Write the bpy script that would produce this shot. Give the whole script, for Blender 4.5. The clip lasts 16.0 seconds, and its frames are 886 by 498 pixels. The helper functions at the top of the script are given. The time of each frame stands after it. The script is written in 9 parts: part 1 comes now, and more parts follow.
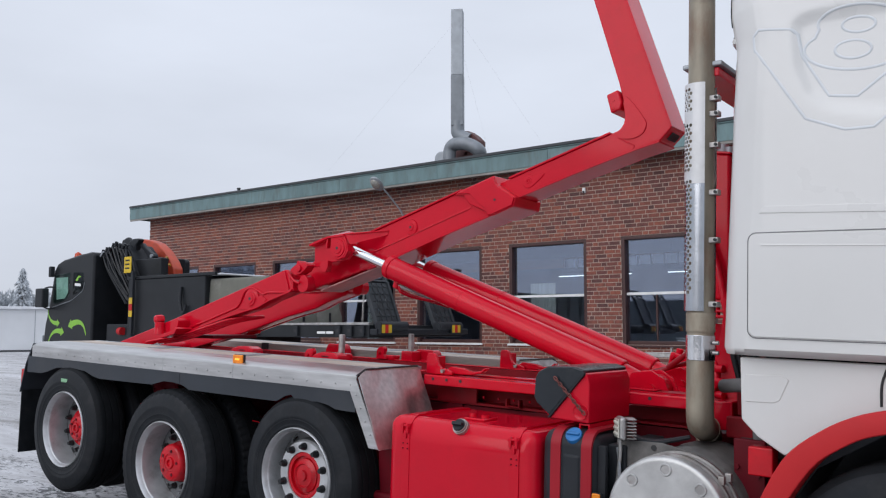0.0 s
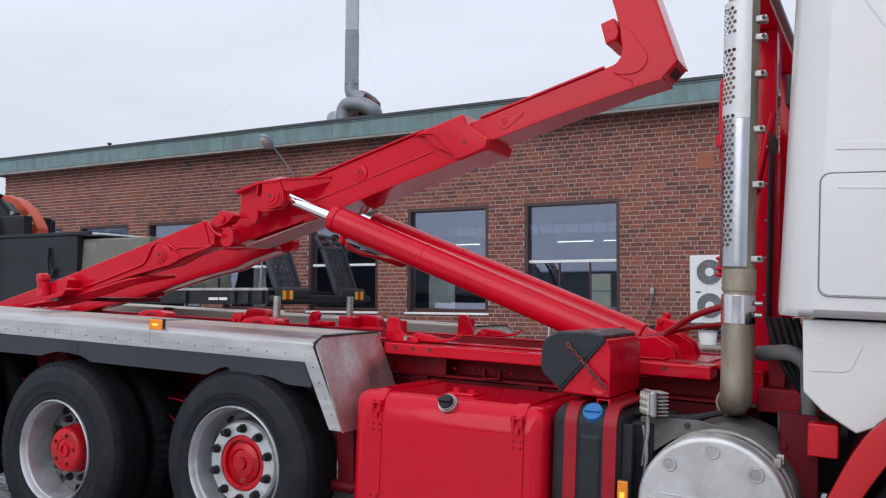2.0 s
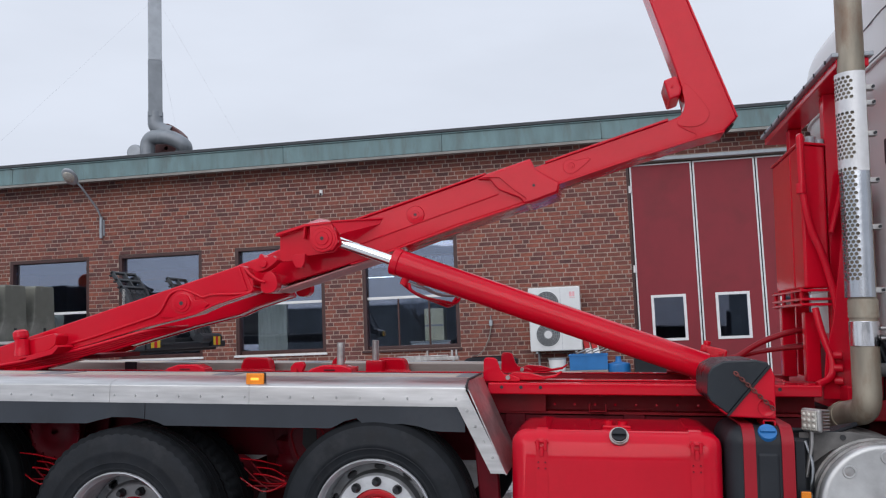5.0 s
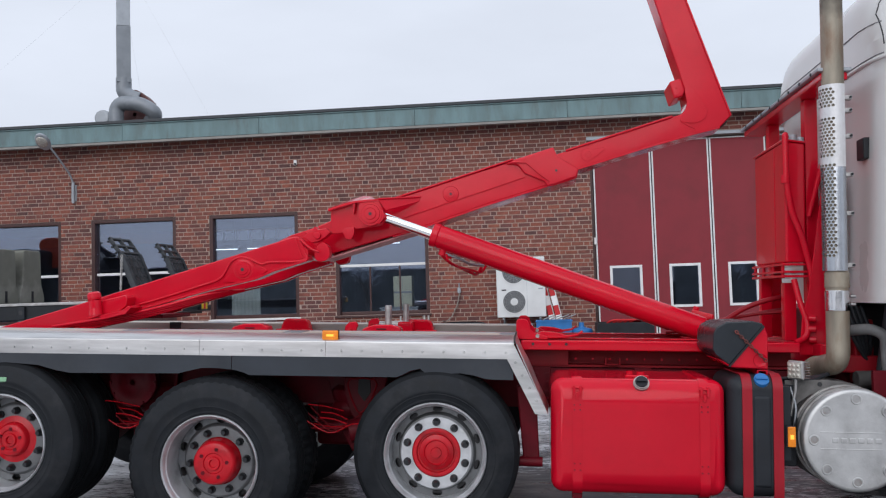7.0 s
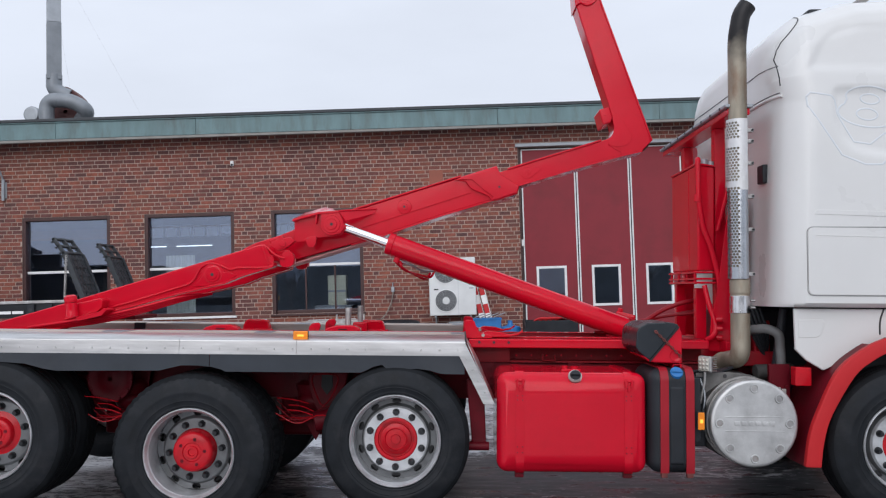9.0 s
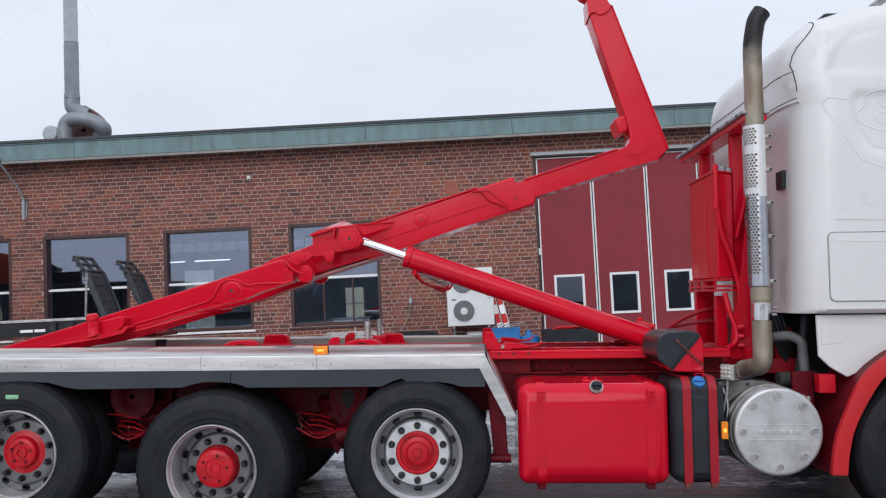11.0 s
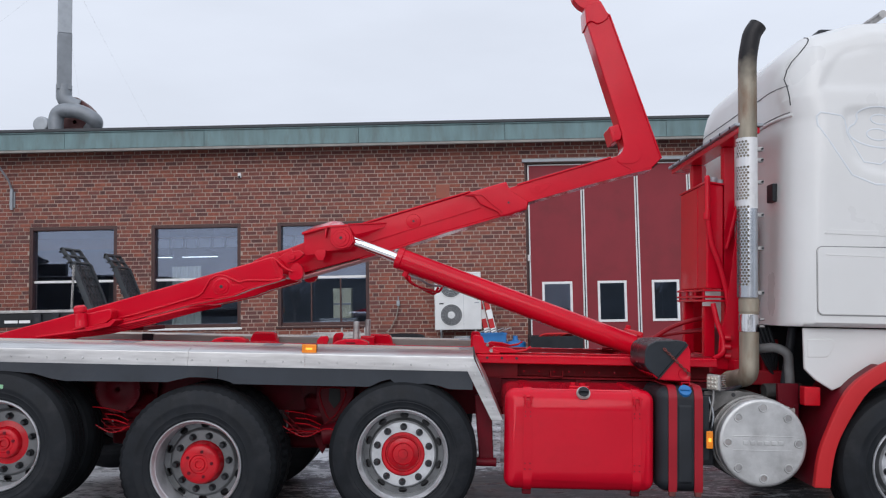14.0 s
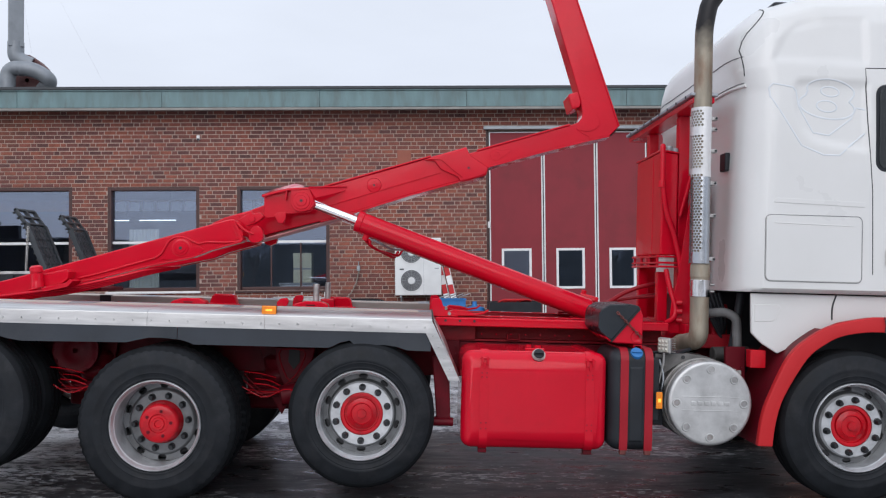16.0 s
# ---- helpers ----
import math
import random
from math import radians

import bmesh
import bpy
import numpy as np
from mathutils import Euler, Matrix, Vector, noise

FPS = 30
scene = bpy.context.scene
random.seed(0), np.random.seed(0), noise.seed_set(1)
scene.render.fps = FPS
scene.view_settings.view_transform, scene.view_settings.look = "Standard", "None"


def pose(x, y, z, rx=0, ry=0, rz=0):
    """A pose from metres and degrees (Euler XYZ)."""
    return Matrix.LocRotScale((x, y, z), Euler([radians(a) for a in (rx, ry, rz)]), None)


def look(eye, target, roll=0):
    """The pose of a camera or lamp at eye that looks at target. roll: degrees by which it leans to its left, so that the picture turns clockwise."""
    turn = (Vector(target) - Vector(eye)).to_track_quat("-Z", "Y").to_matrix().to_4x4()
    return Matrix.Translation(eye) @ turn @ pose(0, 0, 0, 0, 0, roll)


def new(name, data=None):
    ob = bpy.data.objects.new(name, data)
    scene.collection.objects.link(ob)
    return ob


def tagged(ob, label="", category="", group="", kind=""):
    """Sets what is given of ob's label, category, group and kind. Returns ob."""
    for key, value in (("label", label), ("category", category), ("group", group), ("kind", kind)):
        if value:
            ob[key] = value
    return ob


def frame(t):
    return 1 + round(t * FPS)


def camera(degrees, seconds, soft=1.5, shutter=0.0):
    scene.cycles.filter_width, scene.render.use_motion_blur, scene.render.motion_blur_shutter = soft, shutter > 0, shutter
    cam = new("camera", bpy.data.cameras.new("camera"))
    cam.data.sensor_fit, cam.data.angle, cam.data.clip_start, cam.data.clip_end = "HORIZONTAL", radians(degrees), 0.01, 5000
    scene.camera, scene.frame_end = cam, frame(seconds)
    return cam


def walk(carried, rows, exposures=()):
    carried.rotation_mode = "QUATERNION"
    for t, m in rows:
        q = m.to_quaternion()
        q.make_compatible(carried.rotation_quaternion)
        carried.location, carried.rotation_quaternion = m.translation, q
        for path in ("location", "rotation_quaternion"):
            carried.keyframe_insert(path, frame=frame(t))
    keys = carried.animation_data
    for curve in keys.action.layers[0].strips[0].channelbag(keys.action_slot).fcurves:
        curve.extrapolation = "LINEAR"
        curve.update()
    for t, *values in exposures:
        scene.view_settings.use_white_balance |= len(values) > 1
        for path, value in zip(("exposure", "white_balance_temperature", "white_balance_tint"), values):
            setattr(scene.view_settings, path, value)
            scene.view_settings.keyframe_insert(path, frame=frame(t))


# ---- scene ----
cam = camera(55.3, 16.0, 1.2)
PATH = [
    (0, (0.049, -0.002, 1.507), (-1.147, 1.59, 1.694), -0.0),
    (0.5, (-0.017, 0.0, 1.484), (-1.178, 1.62, 1.649), -0.9),
    (1, (-0.192, 0.076, 1.479), (-1.246, 1.769, 1.627), -0.2),
    (1.5, (-0.477, 0.311, 1.496), (-1.448, 2.054, 1.631), 0.1),
    (2, (-0.881, 0.35, 1.447), (-1.823, 2.11, 1.566), 0.3),
    (2.5, (-1.318, 0.314, 1.441), (-2.115, 2.143, 1.584), 0.6),
    (3, (-1.812, 0.276, 1.483), (-2.447, 2.163, 1.667), -1.2),
    (3.5, (-2.228, 0.102, 1.501), (-2.784, 2.013, 1.698), -2.3),
    (3.7, (-2.39, -0.002, 1.501), (-2.897, 1.922, 1.699), -2.5),
    (5.8, (-2.887, -0.794, 1.513), (-3.203, 1.172, 1.694), -1.8),
    (6, (-2.939, -0.935, 1.501), (-3.241, 1.036, 1.659), -1.7),
    (6.5, (-3.113, -1.098, 1.501), (-3.371, 0.883, 1.599), -1.6),
    (7, (-3.331, -1.269, 1.513), (-3.545, 0.717, 1.625), -1.8),
    (7.5, (-3.48, -1.503, 1.532), (-3.642, 0.487, 1.656), -1.9),
    (8, (-3.544, -1.712, 1.566), (-3.626, 0.283, 1.683), -2.5),
    (8.5, (-3.507, -1.857, 1.569), (-3.542, 0.14, 1.685), -1.8),
    (9, (-3.511, -1.943, 1.574), (-3.543, 0.054, 1.672), -1.7),
    (9.5, (-3.513, -1.96, 1.59), (-3.568, 0.037, 1.702), -2.5),
    (9.7, (-3.513, -1.953, 1.603), (-3.577, 0.042, 1.725), -2.9),
    (12, (-3.536, -1.947, 1.59), (-3.611, 0.048, 1.712), -2.4),
    (12.5, (-3.541, -1.947, 1.596), (-3.603, 0.047, 1.733), -1.9),
    (13, (-3.537, -1.953, 1.607), (-3.581, 0.04, 1.769), -1.7),
    (13.5, (-3.543, -1.96, 1.604), (-3.58, 0.033, 1.764), -1.4),
    (14, (-3.548, -1.956, 1.582), (-3.589, 0.04, 1.713), -1.0),
    (14.5, (-3.553, -1.959, 1.572), (-3.595, 0.038, 1.67), -0.7),
    (15, (-3.548, -2.011, 1.557), (-3.562, -0.013, 1.627), -0.7),
    (15.5, (-3.534, -2.034, 1.555), (-3.503, -0.035, 1.611), -0.7),
    (16, (-3.538, -2.027, 1.555), (-3.488, -0.028, 1.607), -0.5),
]
walk(cam, [(t, look(eye, target, roll)) for t, eye, target, roll in PATH], [(0, -0.16), (1, -0.14), (2, -0.06), (3.5, -0.10), (6, -0.14), (6.5, -0.04), (7, -0.07), (8.25, -0.13), (9, -0.03), (12, -0.02), (13, -0.05), (14, -0.08), (14.5, 0.0), (15, 0.0), (16, 0.02)])

from mathutils.bvhtree import BVHTree

# ---------- sky and sun: overcast winter day ----------
world = bpy.data.worlds.new("overcast_sky")
scene.world = world
world.use_nodes = True
wn, wl = world.node_tree.nodes, world.node_tree.links
wn.clear()
w_out = wn.new("ShaderNodeOutputWorld")
w_bg = wn.new("ShaderNodeBackground")
w_sky = wn.new("ShaderNodeTexSky")
w_sky.sky_type = 'NISHITA'
w_sky.sun_disc = False
w_sky.sun_elevation, w_sky.sun_rotation = radians(28), radians(200)
w_tc = wn.new("ShaderNodeTexCoord")
w_sep = wn.new("ShaderNodeSeparateXYZ")
w_ramp = wn.new("ShaderNodeValToRGB")
w_ramp.color_ramp.elements[0].position, w_ramp.color_ramp.elements[0].color = 0.0, (0.74, 0.79, 0.905, 1)
w_ramp.color_ramp.elements[1].position, w_ramp.color_ramp.elements[1].color = 1.0, (1.20, 1.29, 1.48, 1)
w_mid = w_ramp.color_ramp.elements.new(0.3)
w_mid.color = (0.835, 0.895, 1.02, 1)
w_map = wn.new("ShaderNodeMapping")
w_map.inputs["Scale"].default_value = (1.2, 1.2, 4.0)
w_noise = wn.new("ShaderNodeTexNoise")
w_noise.inputs["Scale"].default_value = 2.2
w_noise.inputs["Detail"].default_value = 5
w_cl = wn.new("ShaderNodeMapRange")
w_cl.inputs["From Min"].default_value, w_cl.inputs["From Max"].default_value = 0.3, 0.7
w_cl.inputs["To Min"].default_value, w_cl.inputs["To Max"].default_value = 0.94, 1.05
w_mul = wn.new("ShaderNodeMixRGB")
w_mul.blend_type = 'MULTIPLY'
w_mul.inputs[0].default_value = 1.0
w_sc = wn.new("ShaderNodeMixRGB")
w_sc.blend_type = 'MULTIPLY'
w_sc.inputs[0].default_value = 1.0
w_sc.inputs[2].default_value = (0.07, 0.07, 0.07, 1)
w_mix = wn.new("ShaderNodeMixRGB")
w_mix.inputs[0].default_value = 0.93
wl.new(w_tc.outputs["Generated"], w_sep.inputs[0])
wl.new(w_sep.outputs["Z"], w_ramp.inputs[0])
wl.new(w_tc.outputs["Generated"], w_map.inputs[0])
wl.new(w_map.outputs[0], w_noise.inputs["Vector"])
wl.new(w_noise.outputs["Fac"], w_cl.inputs["Value"])
wl.new(w_ramp.outputs["Color"], w_mul.inputs[1])
wl.new(w_cl.outputs[0], w_mul.inputs[2])
wl.new(w_sky.outputs[0], w_sc.inputs[1])
wl.new(w_sc.outputs[0], w_mix.inputs[1])
wl.new(w_mul.outputs[0], w_mix.inputs[2])
wl.new(w_mix.outputs[0], w_bg.inputs[0])
w_bg.inputs[1].default_value = 1.0
wl.new(w_bg.outputs[0], w_out.inputs[0])

sun_data = bpy.data.lights.new("sun", 'SUN')
sun_data.energy, sun_data.angle, sun_data.color = 1.05, radians(50), (1.0, 0.97, 0.98)
sun = new("sun", sun_data)
sun.matrix_world = look((-6, -40, 24), (0, 0, 0))


# ---------- materials ----------
def material(name, color, rough=0.5, metal=0.0, vary=0.25, scale=6.0, bump=0.15, bump_scale=60.0,
             stain=None, stain_amount=0.0, stain_scale=2.0, coat=0.0, stretch=(1, 1, 1), island=0.0, rough_vary=0.15, spec=0.5, wave=0.0):
    """A surface with tone variation at two scales, stains of another colour and fine relief."""
    m = bpy.data.materials.new(name)
    m.use_nodes = True
    n, l = m.node_tree.nodes, m.node_tree.links
    b = n["Principled BSDF"]
    tc = n.new("ShaderNodeTexCoord")
    mp = n.new("ShaderNodeMapping")
    mp.inputs["Scale"].default_value = stretch
    l.new(tc.outputs["Object"], mp.inputs[0])
    big = n.new("ShaderNodeTexNoise")
    big.inputs["Scale"].default_value, big.inputs["Detail"].default_value = scale, 6
    l.new(mp.outputs[0], big.inputs["Vector"])
    fine = n.new("ShaderNodeTexNoise")
    fine.inputs["Scale"].default_value, fine.inputs["Detail"].default_value = bump_scale, 3
    l.new(mp.outputs[0], fine.inputs["Vector"])
    rng = n.new("ShaderNodeMapRange")
    rng.inputs["From Min"].default_value, rng.inputs["From Max"].default_value = 0.3, 0.7
    rng.inputs["To Min"].default_value, rng.inputs["To Max"].default_value = 1 - vary, 1 + vary
    l.new(big.outputs["Fac"], rng.inputs["Value"])
    mul = n.new("ShaderNodeMixRGB")
    mul.blend_type = 'MULTIPLY'
    mul.inputs[0].default_value = 1
    mul.inputs[1].default_value = (*color, 1)
    l.new(rng.outputs[0], mul.inputs[2])
    last = mul.outputs[0]
    if island:
        oi = n.new("ShaderNodeObjectInfo")
        ge = n.new("ShaderNodeNewGeometry")
        add = n.new("ShaderNodeMath")
        add.operation = 'ADD'
        l.new(oi.outputs["Random"], add.inputs[0])
        l.new(ge.outputs["Random Per Island"], add.inputs[1])
        fr = n.new("ShaderNodeMath")
        fr.operation = 'FRACT'
        l.new(add.outputs[0], fr.inputs[0])
        hs = n.new("ShaderNodeHueSaturation")
        mr = n.new("ShaderNodeMapRange")
        mr.inputs["To Min"].default_value, mr.inputs["To Max"].default_value = 1 - island, 1 + island
        l.new(fr.outputs[0], mr.inputs["Value"])
        l.new(mr.outputs[0], hs.inputs["Value"])
        l.new(last, hs.inputs["Color"])
        last = hs.outputs[0]
    if stain:
        st = n.new("ShaderNodeTexNoise")
        st.inputs["Scale"].default_value, st.inputs["Detail"].default_value = stain_scale, 8
        st.inputs["Roughness"].default_value = 0.65
        l.new(mp.outputs[0], st.inputs["Vector"])
        sr = n.new("ShaderNodeMapRange")
        sr.inputs["From Min"].default_value, sr.inputs["From Max"].default_value = 0.5, 0.72
        sr.inputs["To Max"].default_value = stain_amount
        l.new(st.outputs["Fac"], sr.inputs["Value"])
        mx = n.new("ShaderNodeMixRGB")
        l.new(sr.outputs[0], mx.inputs[0])
        l.new(last, mx.inputs[1])
        mx.inputs[2].default_value = (*stain, 1)
        last = mx.outputs[0]
    l.new(last, b.inputs["Base Color"])
    rr = n.new("ShaderNodeMapRange")
    rr.inputs["From Min"].default_value, rr.inputs["From Max"].default_value = 0.3, 0.7
    rr.inputs["To Min"].default_value = max(0.02, rough * (1 - rough_vary))
    rr.inputs["To Max"].default_value = min(1.0, rough * (1 + rough_vary))
    l.new(big.outputs["Fac"], rr.inputs["Value"])
    l.new(rr.outputs[0], b.inputs["Roughness"])
    b.inputs["Metallic"].default_value = metal
    b.inputs["Specular IOR Level"].default_value = spec
    if coat:
        b.inputs["Coat Weight"].default_value, b.inputs["Coat Roughness"].default_value = coat, 0.08
    if bump:
        bp = n.new("ShaderNodeBump")
        bp.inputs["Strength"].default_value, bp.inputs["Distance"].default_value = bump, 0.003
        l.new(fine.outputs["Fac"], bp.inputs["Height"])
        l.new(bp.outputs[0], b.inputs["Normal"])
        if wave:
            slow = n.new("ShaderNodeTexNoise")
            slow.inputs["Scale"].default_value, slow.inputs["Detail"].default_value = 3.2, 1
            l.new(tc.outputs["Object"], slow.inputs["Vector"])
            bw = n.new("ShaderNodeBump")
            bw.inputs["Strength"].default_value, bw.inputs["Distance"].default_value = 1.0, wave
            l.new(slow.outputs["Fac"], bw.inputs["Height"])
            l.new(bw.outputs[0], bp.inputs["Normal"])
    return m


def glass_material(name, mirror=0.1, tint=(0.9, 0.95, 0.95), gloss=(0.9, 0.9, 0.9)):
    """A pane: clear, with the gloss of double glazing."""
    m = bpy.data.materials.new(name)
    m.use_nodes = True
    n, l = m.node_tree.nodes, m.node_tree.links
    n.remove(n["Principled BSDF"])
    mix, tr, gl, lw = (n.new("ShaderNodeMixShader"), n.new("ShaderNodeBsdfTransparent"), n.new("ShaderNodeBsdfGlossy"), n.new("ShaderNodeLayerWeight"))
    tr.inputs[0].default_value = (*tint, 1)
    gl.inputs["Color"].default_value = (*gloss, 1)
    gl.inputs["Roughness"].default_value = 0.015
    lw.inputs["Blend"].default_value = 0.5
    pw = n.new("ShaderNodeMath")
    pw.operation = 'POWER'
    l.new(lw.outputs["Facing"], pw.inputs[0])
    pw.inputs[1].default_value = 4.0
    fr = n.new("ShaderNodeMapRange")
    fr.inputs["To Min"].default_value, fr.inputs["To Max"].default_value = mirror, 1.0
    l.new(pw.outputs[0], fr.inputs["Value"])
    no = n.new("ShaderNodeTexNoise")
    no.inputs["Scale"].default_value = 0.9
    bp = n.new("ShaderNodeBump")
    bp.inputs["Strength"].default_value, bp.inputs["Distance"].default_value = 0.03, 0.02
    tc = n.new("ShaderNodeTexCoord")
    l.new(tc.outputs["Object"], no.inputs["Vector"])
    l.new(no.outputs["Fac"], bp.inputs["Height"])
    l.new(bp.outputs[0], gl.inputs["Normal"])
    l.new(fr.outputs[0], mix.inputs[0])
    l.new(tr.outputs[0], mix.inputs[1])
    l.new(gl.outputs[0], mix.inputs[2])
    l.new(mix.outputs[0], n["Material Output"].inputs[0])
    return m


def glow_material(name, color, strength):
    m = material(name, color, 0.3)
    b = m.node_tree.nodes["Principled BSDF"]
    b.inputs["Emission Color"].default_value = (*color, 1)
    b.inputs["Emission Strength"].default_value = strength
    return m


RED = material("red_lacquer", (0.595, 0.0042, 0.021), 0.12, spec=0.26, wave=0.004, vary=0.08, scale=2.5, bump=0.05, bump_scale=18, stain=(0.40, 0.006, 0.016), stain_amount=0.35, stain_scale=5, rough_vary=0.3)
HUB_RED = material("red_hub_paint", (0.52, 0.005, 0.014), 0.24, vary=0.15, scale=7, bump=0.1, stain=(0.16, 0.01, 0.012), stain_amount=0.6, stain_scale=9, spec=0.35)
WEATHERED = material("weathered_grey_steel", (0.33, 0.305, 0.28), 0.65, metal=0.2, vary=0.2, scale=6, bump=0.2, stretch=(0.4, 3, 3), stain=(0.22, 0.19, 0.17), stain_amount=0.6, stain_scale=4)
RUSTY = material("rusty_chain", (0.16, 0.045, 0.038), 0.6, metal=0.2, vary=0.4, scale=40)
STRAP_RED = material("dull_red_strap", (0.33, 0.012, 0.022), 0.45, spec=0.25, vary=0.1, scale=5, bump=0.1)
FRAME_RED = material("dull_red_frame_paint", (0.27, 0.005, 0.013), 0.45, spec=0.25, vary=0.15, scale=4, bump=0.15, bump_scale=40, stain=(0.10, 0.008, 0.010), stain_amount=0.5, stain_scale=5)
# Chassis red, darkened for the shade under the truck and inside the arch.
DARKRED = material("shade_darkened_red_paint", (0.125, 0.003, 0.010), 0.5, spec=0.2, vary=0.25, scale=4, bump=0.25, bump_scale=40, stain=(0.06, 0.010, 0.011), stain_amount=0.7, stain_scale=6)
FENDER_RED = material("faded_red_plastic", (0.50, 0.018, 0.022), 0.5, spec=0.25, vary=0.08, scale=3, bump=0.1)
SEAM = material("grey_panel_seam", (0.20, 0.20, 0.205), 0.7)
# Wheel silver with some dirt, darkened for the shade deep inside the rims.
DISC_SHADED = material("shaded_dusty_wheel_paint", (0.165, 0.17, 0.175), 0.42, metal=0.5, vary=0.2, scale=9, bump=0.15, stain=(0.10, 0.095, 0.09), stain_amount=0.6, stain_scale=7)
WHITE = material("white_cab_paint", (0.675, 0.67, 0.65), 0.30, vary=0.03, scale=1.6, bump=0.03, bump_scale=10, coat=0.3, stain=(0.62, 0.61, 0.58), stain_amount=0.25, stain_scale=1.8)
LINE = material("grey_blue_outline_paint", (0.64, 0.665, 0.685), 0.4, vary=0.05)
GAP = material("dark_joint", (0.03, 0.03, 0.032), 0.7)
ALU = material("brushed_aluminium", (0.53, 0.525, 0.52), 0.33, metal=0.85, vary=0.18, scale=5, bump=0.2, bump_scale=80, stretch=(0.6, 6, 6), stain=(0.36, 0.34, 0.33), stain_amount=0.35, stain_scale=1.2)
STEEL_DRUM = material("dull_stainless_steel", (0.55, 0.55, 0.54), 0.45, metal=0.7, vary=0.15, scale=9, bump=0.2, bump_scale=70, stain=(0.30, 0.29, 0.28), stain_amount=0.6, stain_scale=4)
DECK = material("worn_deck_board", (0.47, 0.40, 0.34), 0.7, vary=0.18, scale=3, bump=0.4, bump_scale=50, stretch=(0.5, 3, 3), stain=(0.27, 0.24, 0.22), stain_amount=0.7, stain_scale=2.5)
SKIRT = material("dark_grey_plastic", (0.032, 0.038, 0.047), 0.55, vary=0.2, scale=3, bump=0.15, stain=(0.07, 0.07, 0.072), stain_amount=0.35, stain_scale=2, spec=0.35)
RUBBER = material("tyre_rubber", (0.0125, 0.0145, 0.0175), 0.58, vary=0.3, scale=9, bump=0.4, bump_scale=40, stain=(0.026, 0.027, 0.030), stain_amount=0.8, stain_scale=7, spec=0.2)
TREAD = material("dark_tread_rubber", (0.012, 0.0132, 0.015), 0.7, vary=0.3, scale=9, bump=0.4, bump_scale=40, spec=0.1)
LID_BLACK = material("glossy_black_plastic", (0.014, 0.018, 0.023), 0.28, vary=0.2, scale=6, bump=0.25, bump_scale=30, spec=0.4, stain=(0.05, 0.052, 0.055), stain_amount=0.4, stain_scale=7)
BLACK = material("black_plastic", (0.022, 0.0245, 0.029), 0.45, vary=0.25, scale=5, bump=0.2, spec=0.22, stain=(0.03, 0.03, 0.032), stain_amount=0.4, stain_scale=4)
RIM = material("silver_rim_paint", (0.60, 0.61, 0.62), 0.36, metal=0.55, vary=0.12, scale=10, bump=0.12, stain=(0.25, 0.25, 0.25), stain_amount=0.5, stain_scale=8)
CHROME = material("chrome", (0.82, 0.83, 0.84), 0.08, metal=1.0, vary=0.03, bump=0.0)
CLAMP = material("wrinkled_clamp_steel", (0.70, 0.70, 0.71), 0.16, metal=1.0, vary=0.15, scale=14, bump=0.8, bump_scale=22, stretch=(1, 1, 0.4))
STEEL = material("bare_steel", (0.42, 0.41, 0.40), 0.42, metal=0.8, vary=0.25, scale=12, bump=0.25, stain=(0.20, 0.13, 0.09), stain_amount=0.5, stain_scale=9)
SHIELD = material("stainless_heat_shield", (0.44, 0.46, 0.49), 0.22, metal=1.0, vary=0.12, scale=6, bump=0.08)
SHIELD_PALE = material("dull_pale_shield", (0.66, 0.66, 0.66), 0.5, metal=0.45, vary=0.08, scale=8, bump=0.08, stain=(0.45, 0.44, 0.42), stain_amount=0.4, stain_scale=6)
NUT = material("dark_steel_nut", (0.03, 0.032, 0.035), 0.45, metal=0.6, vary=0.2, bump=0.1)
BLUE = material("blue_plastic", (0.02, 0.16, 0.42), 0.4, vary=0.12, bump=0.08)
AMBER = glow_material("amber_lens", (0.80, 0.23, 0.008), 0.12)
BULB = glow_material("lit_amber_bulb", (1.0, 0.45, 0.05), 1.0)
TUBE_LIGHT = glow_material("fluorescent_tube", (0.9, 0.97, 1.0), 2.4)
LAMP_GLASS = material("lamp_lens", (0.50, 0.48, 0.42), 0.25, metal=0.25, vary=0.2, scale=40, bump=0.4, bump_scale=90)
MORTAR = material("grey_beige_mortar", (0.46, 0.355, 0.30), 0.95, vary=0.15, scale=14, bump=0.5, bump_scale=120, stain=(0.30, 0.25, 0.22), stain_amount=0.5, stain_scale=1.2, spec=0.2)
COPPER = material("patinated_copper", (0.145, 0.225, 0.23), 0.6, metal=0.1, vary=0.22, scale=5, bump=0.2, stretch=(1, 1, 0.25), stain=(0.10, 0.10, 0.095), stain_amount=0.7, stain_scale=4)
ROOFING = material("dark_roofing", (0.06, 0.065, 0.07), 0.8, vary=0.2)
FRAME_BROWN = material("brown_red_window_frame", (0.055, 0.020, 0.018), 0.45, vary=0.2, scale=8)
GATE_RED = material("matt_red_gate_panel", (0.245, 0.032, 0.042), 0.55, spec=0.25, vary=0.08, scale=1.5, bump=0.06, stain=(0.12, 0.03, 0.03), stain_amount=0.4, stain_scale=1.0)
TRIM_WHITE = material("white_trim", (0.78, 0.78, 0.77), 0.45, vary=0.06)
GREY_METAL = material("galvanised_sheet", (0.36, 0.385, 0.41), 0.5, metal=0.5, vary=0.15, scale=6, bump=0.1, stain=(0.28, 0.30, 0.31), stain_amount=0.5, stain_scale=3)
ZINC = material("dull_zinc_duct", (0.235, 0.255, 0.275), 0.5, metal=0.35, vary=0.14, scale=4, bump=0.1, stain=(0.15, 0.16, 0.17), stain_amount=0.4, stain_scale=3)
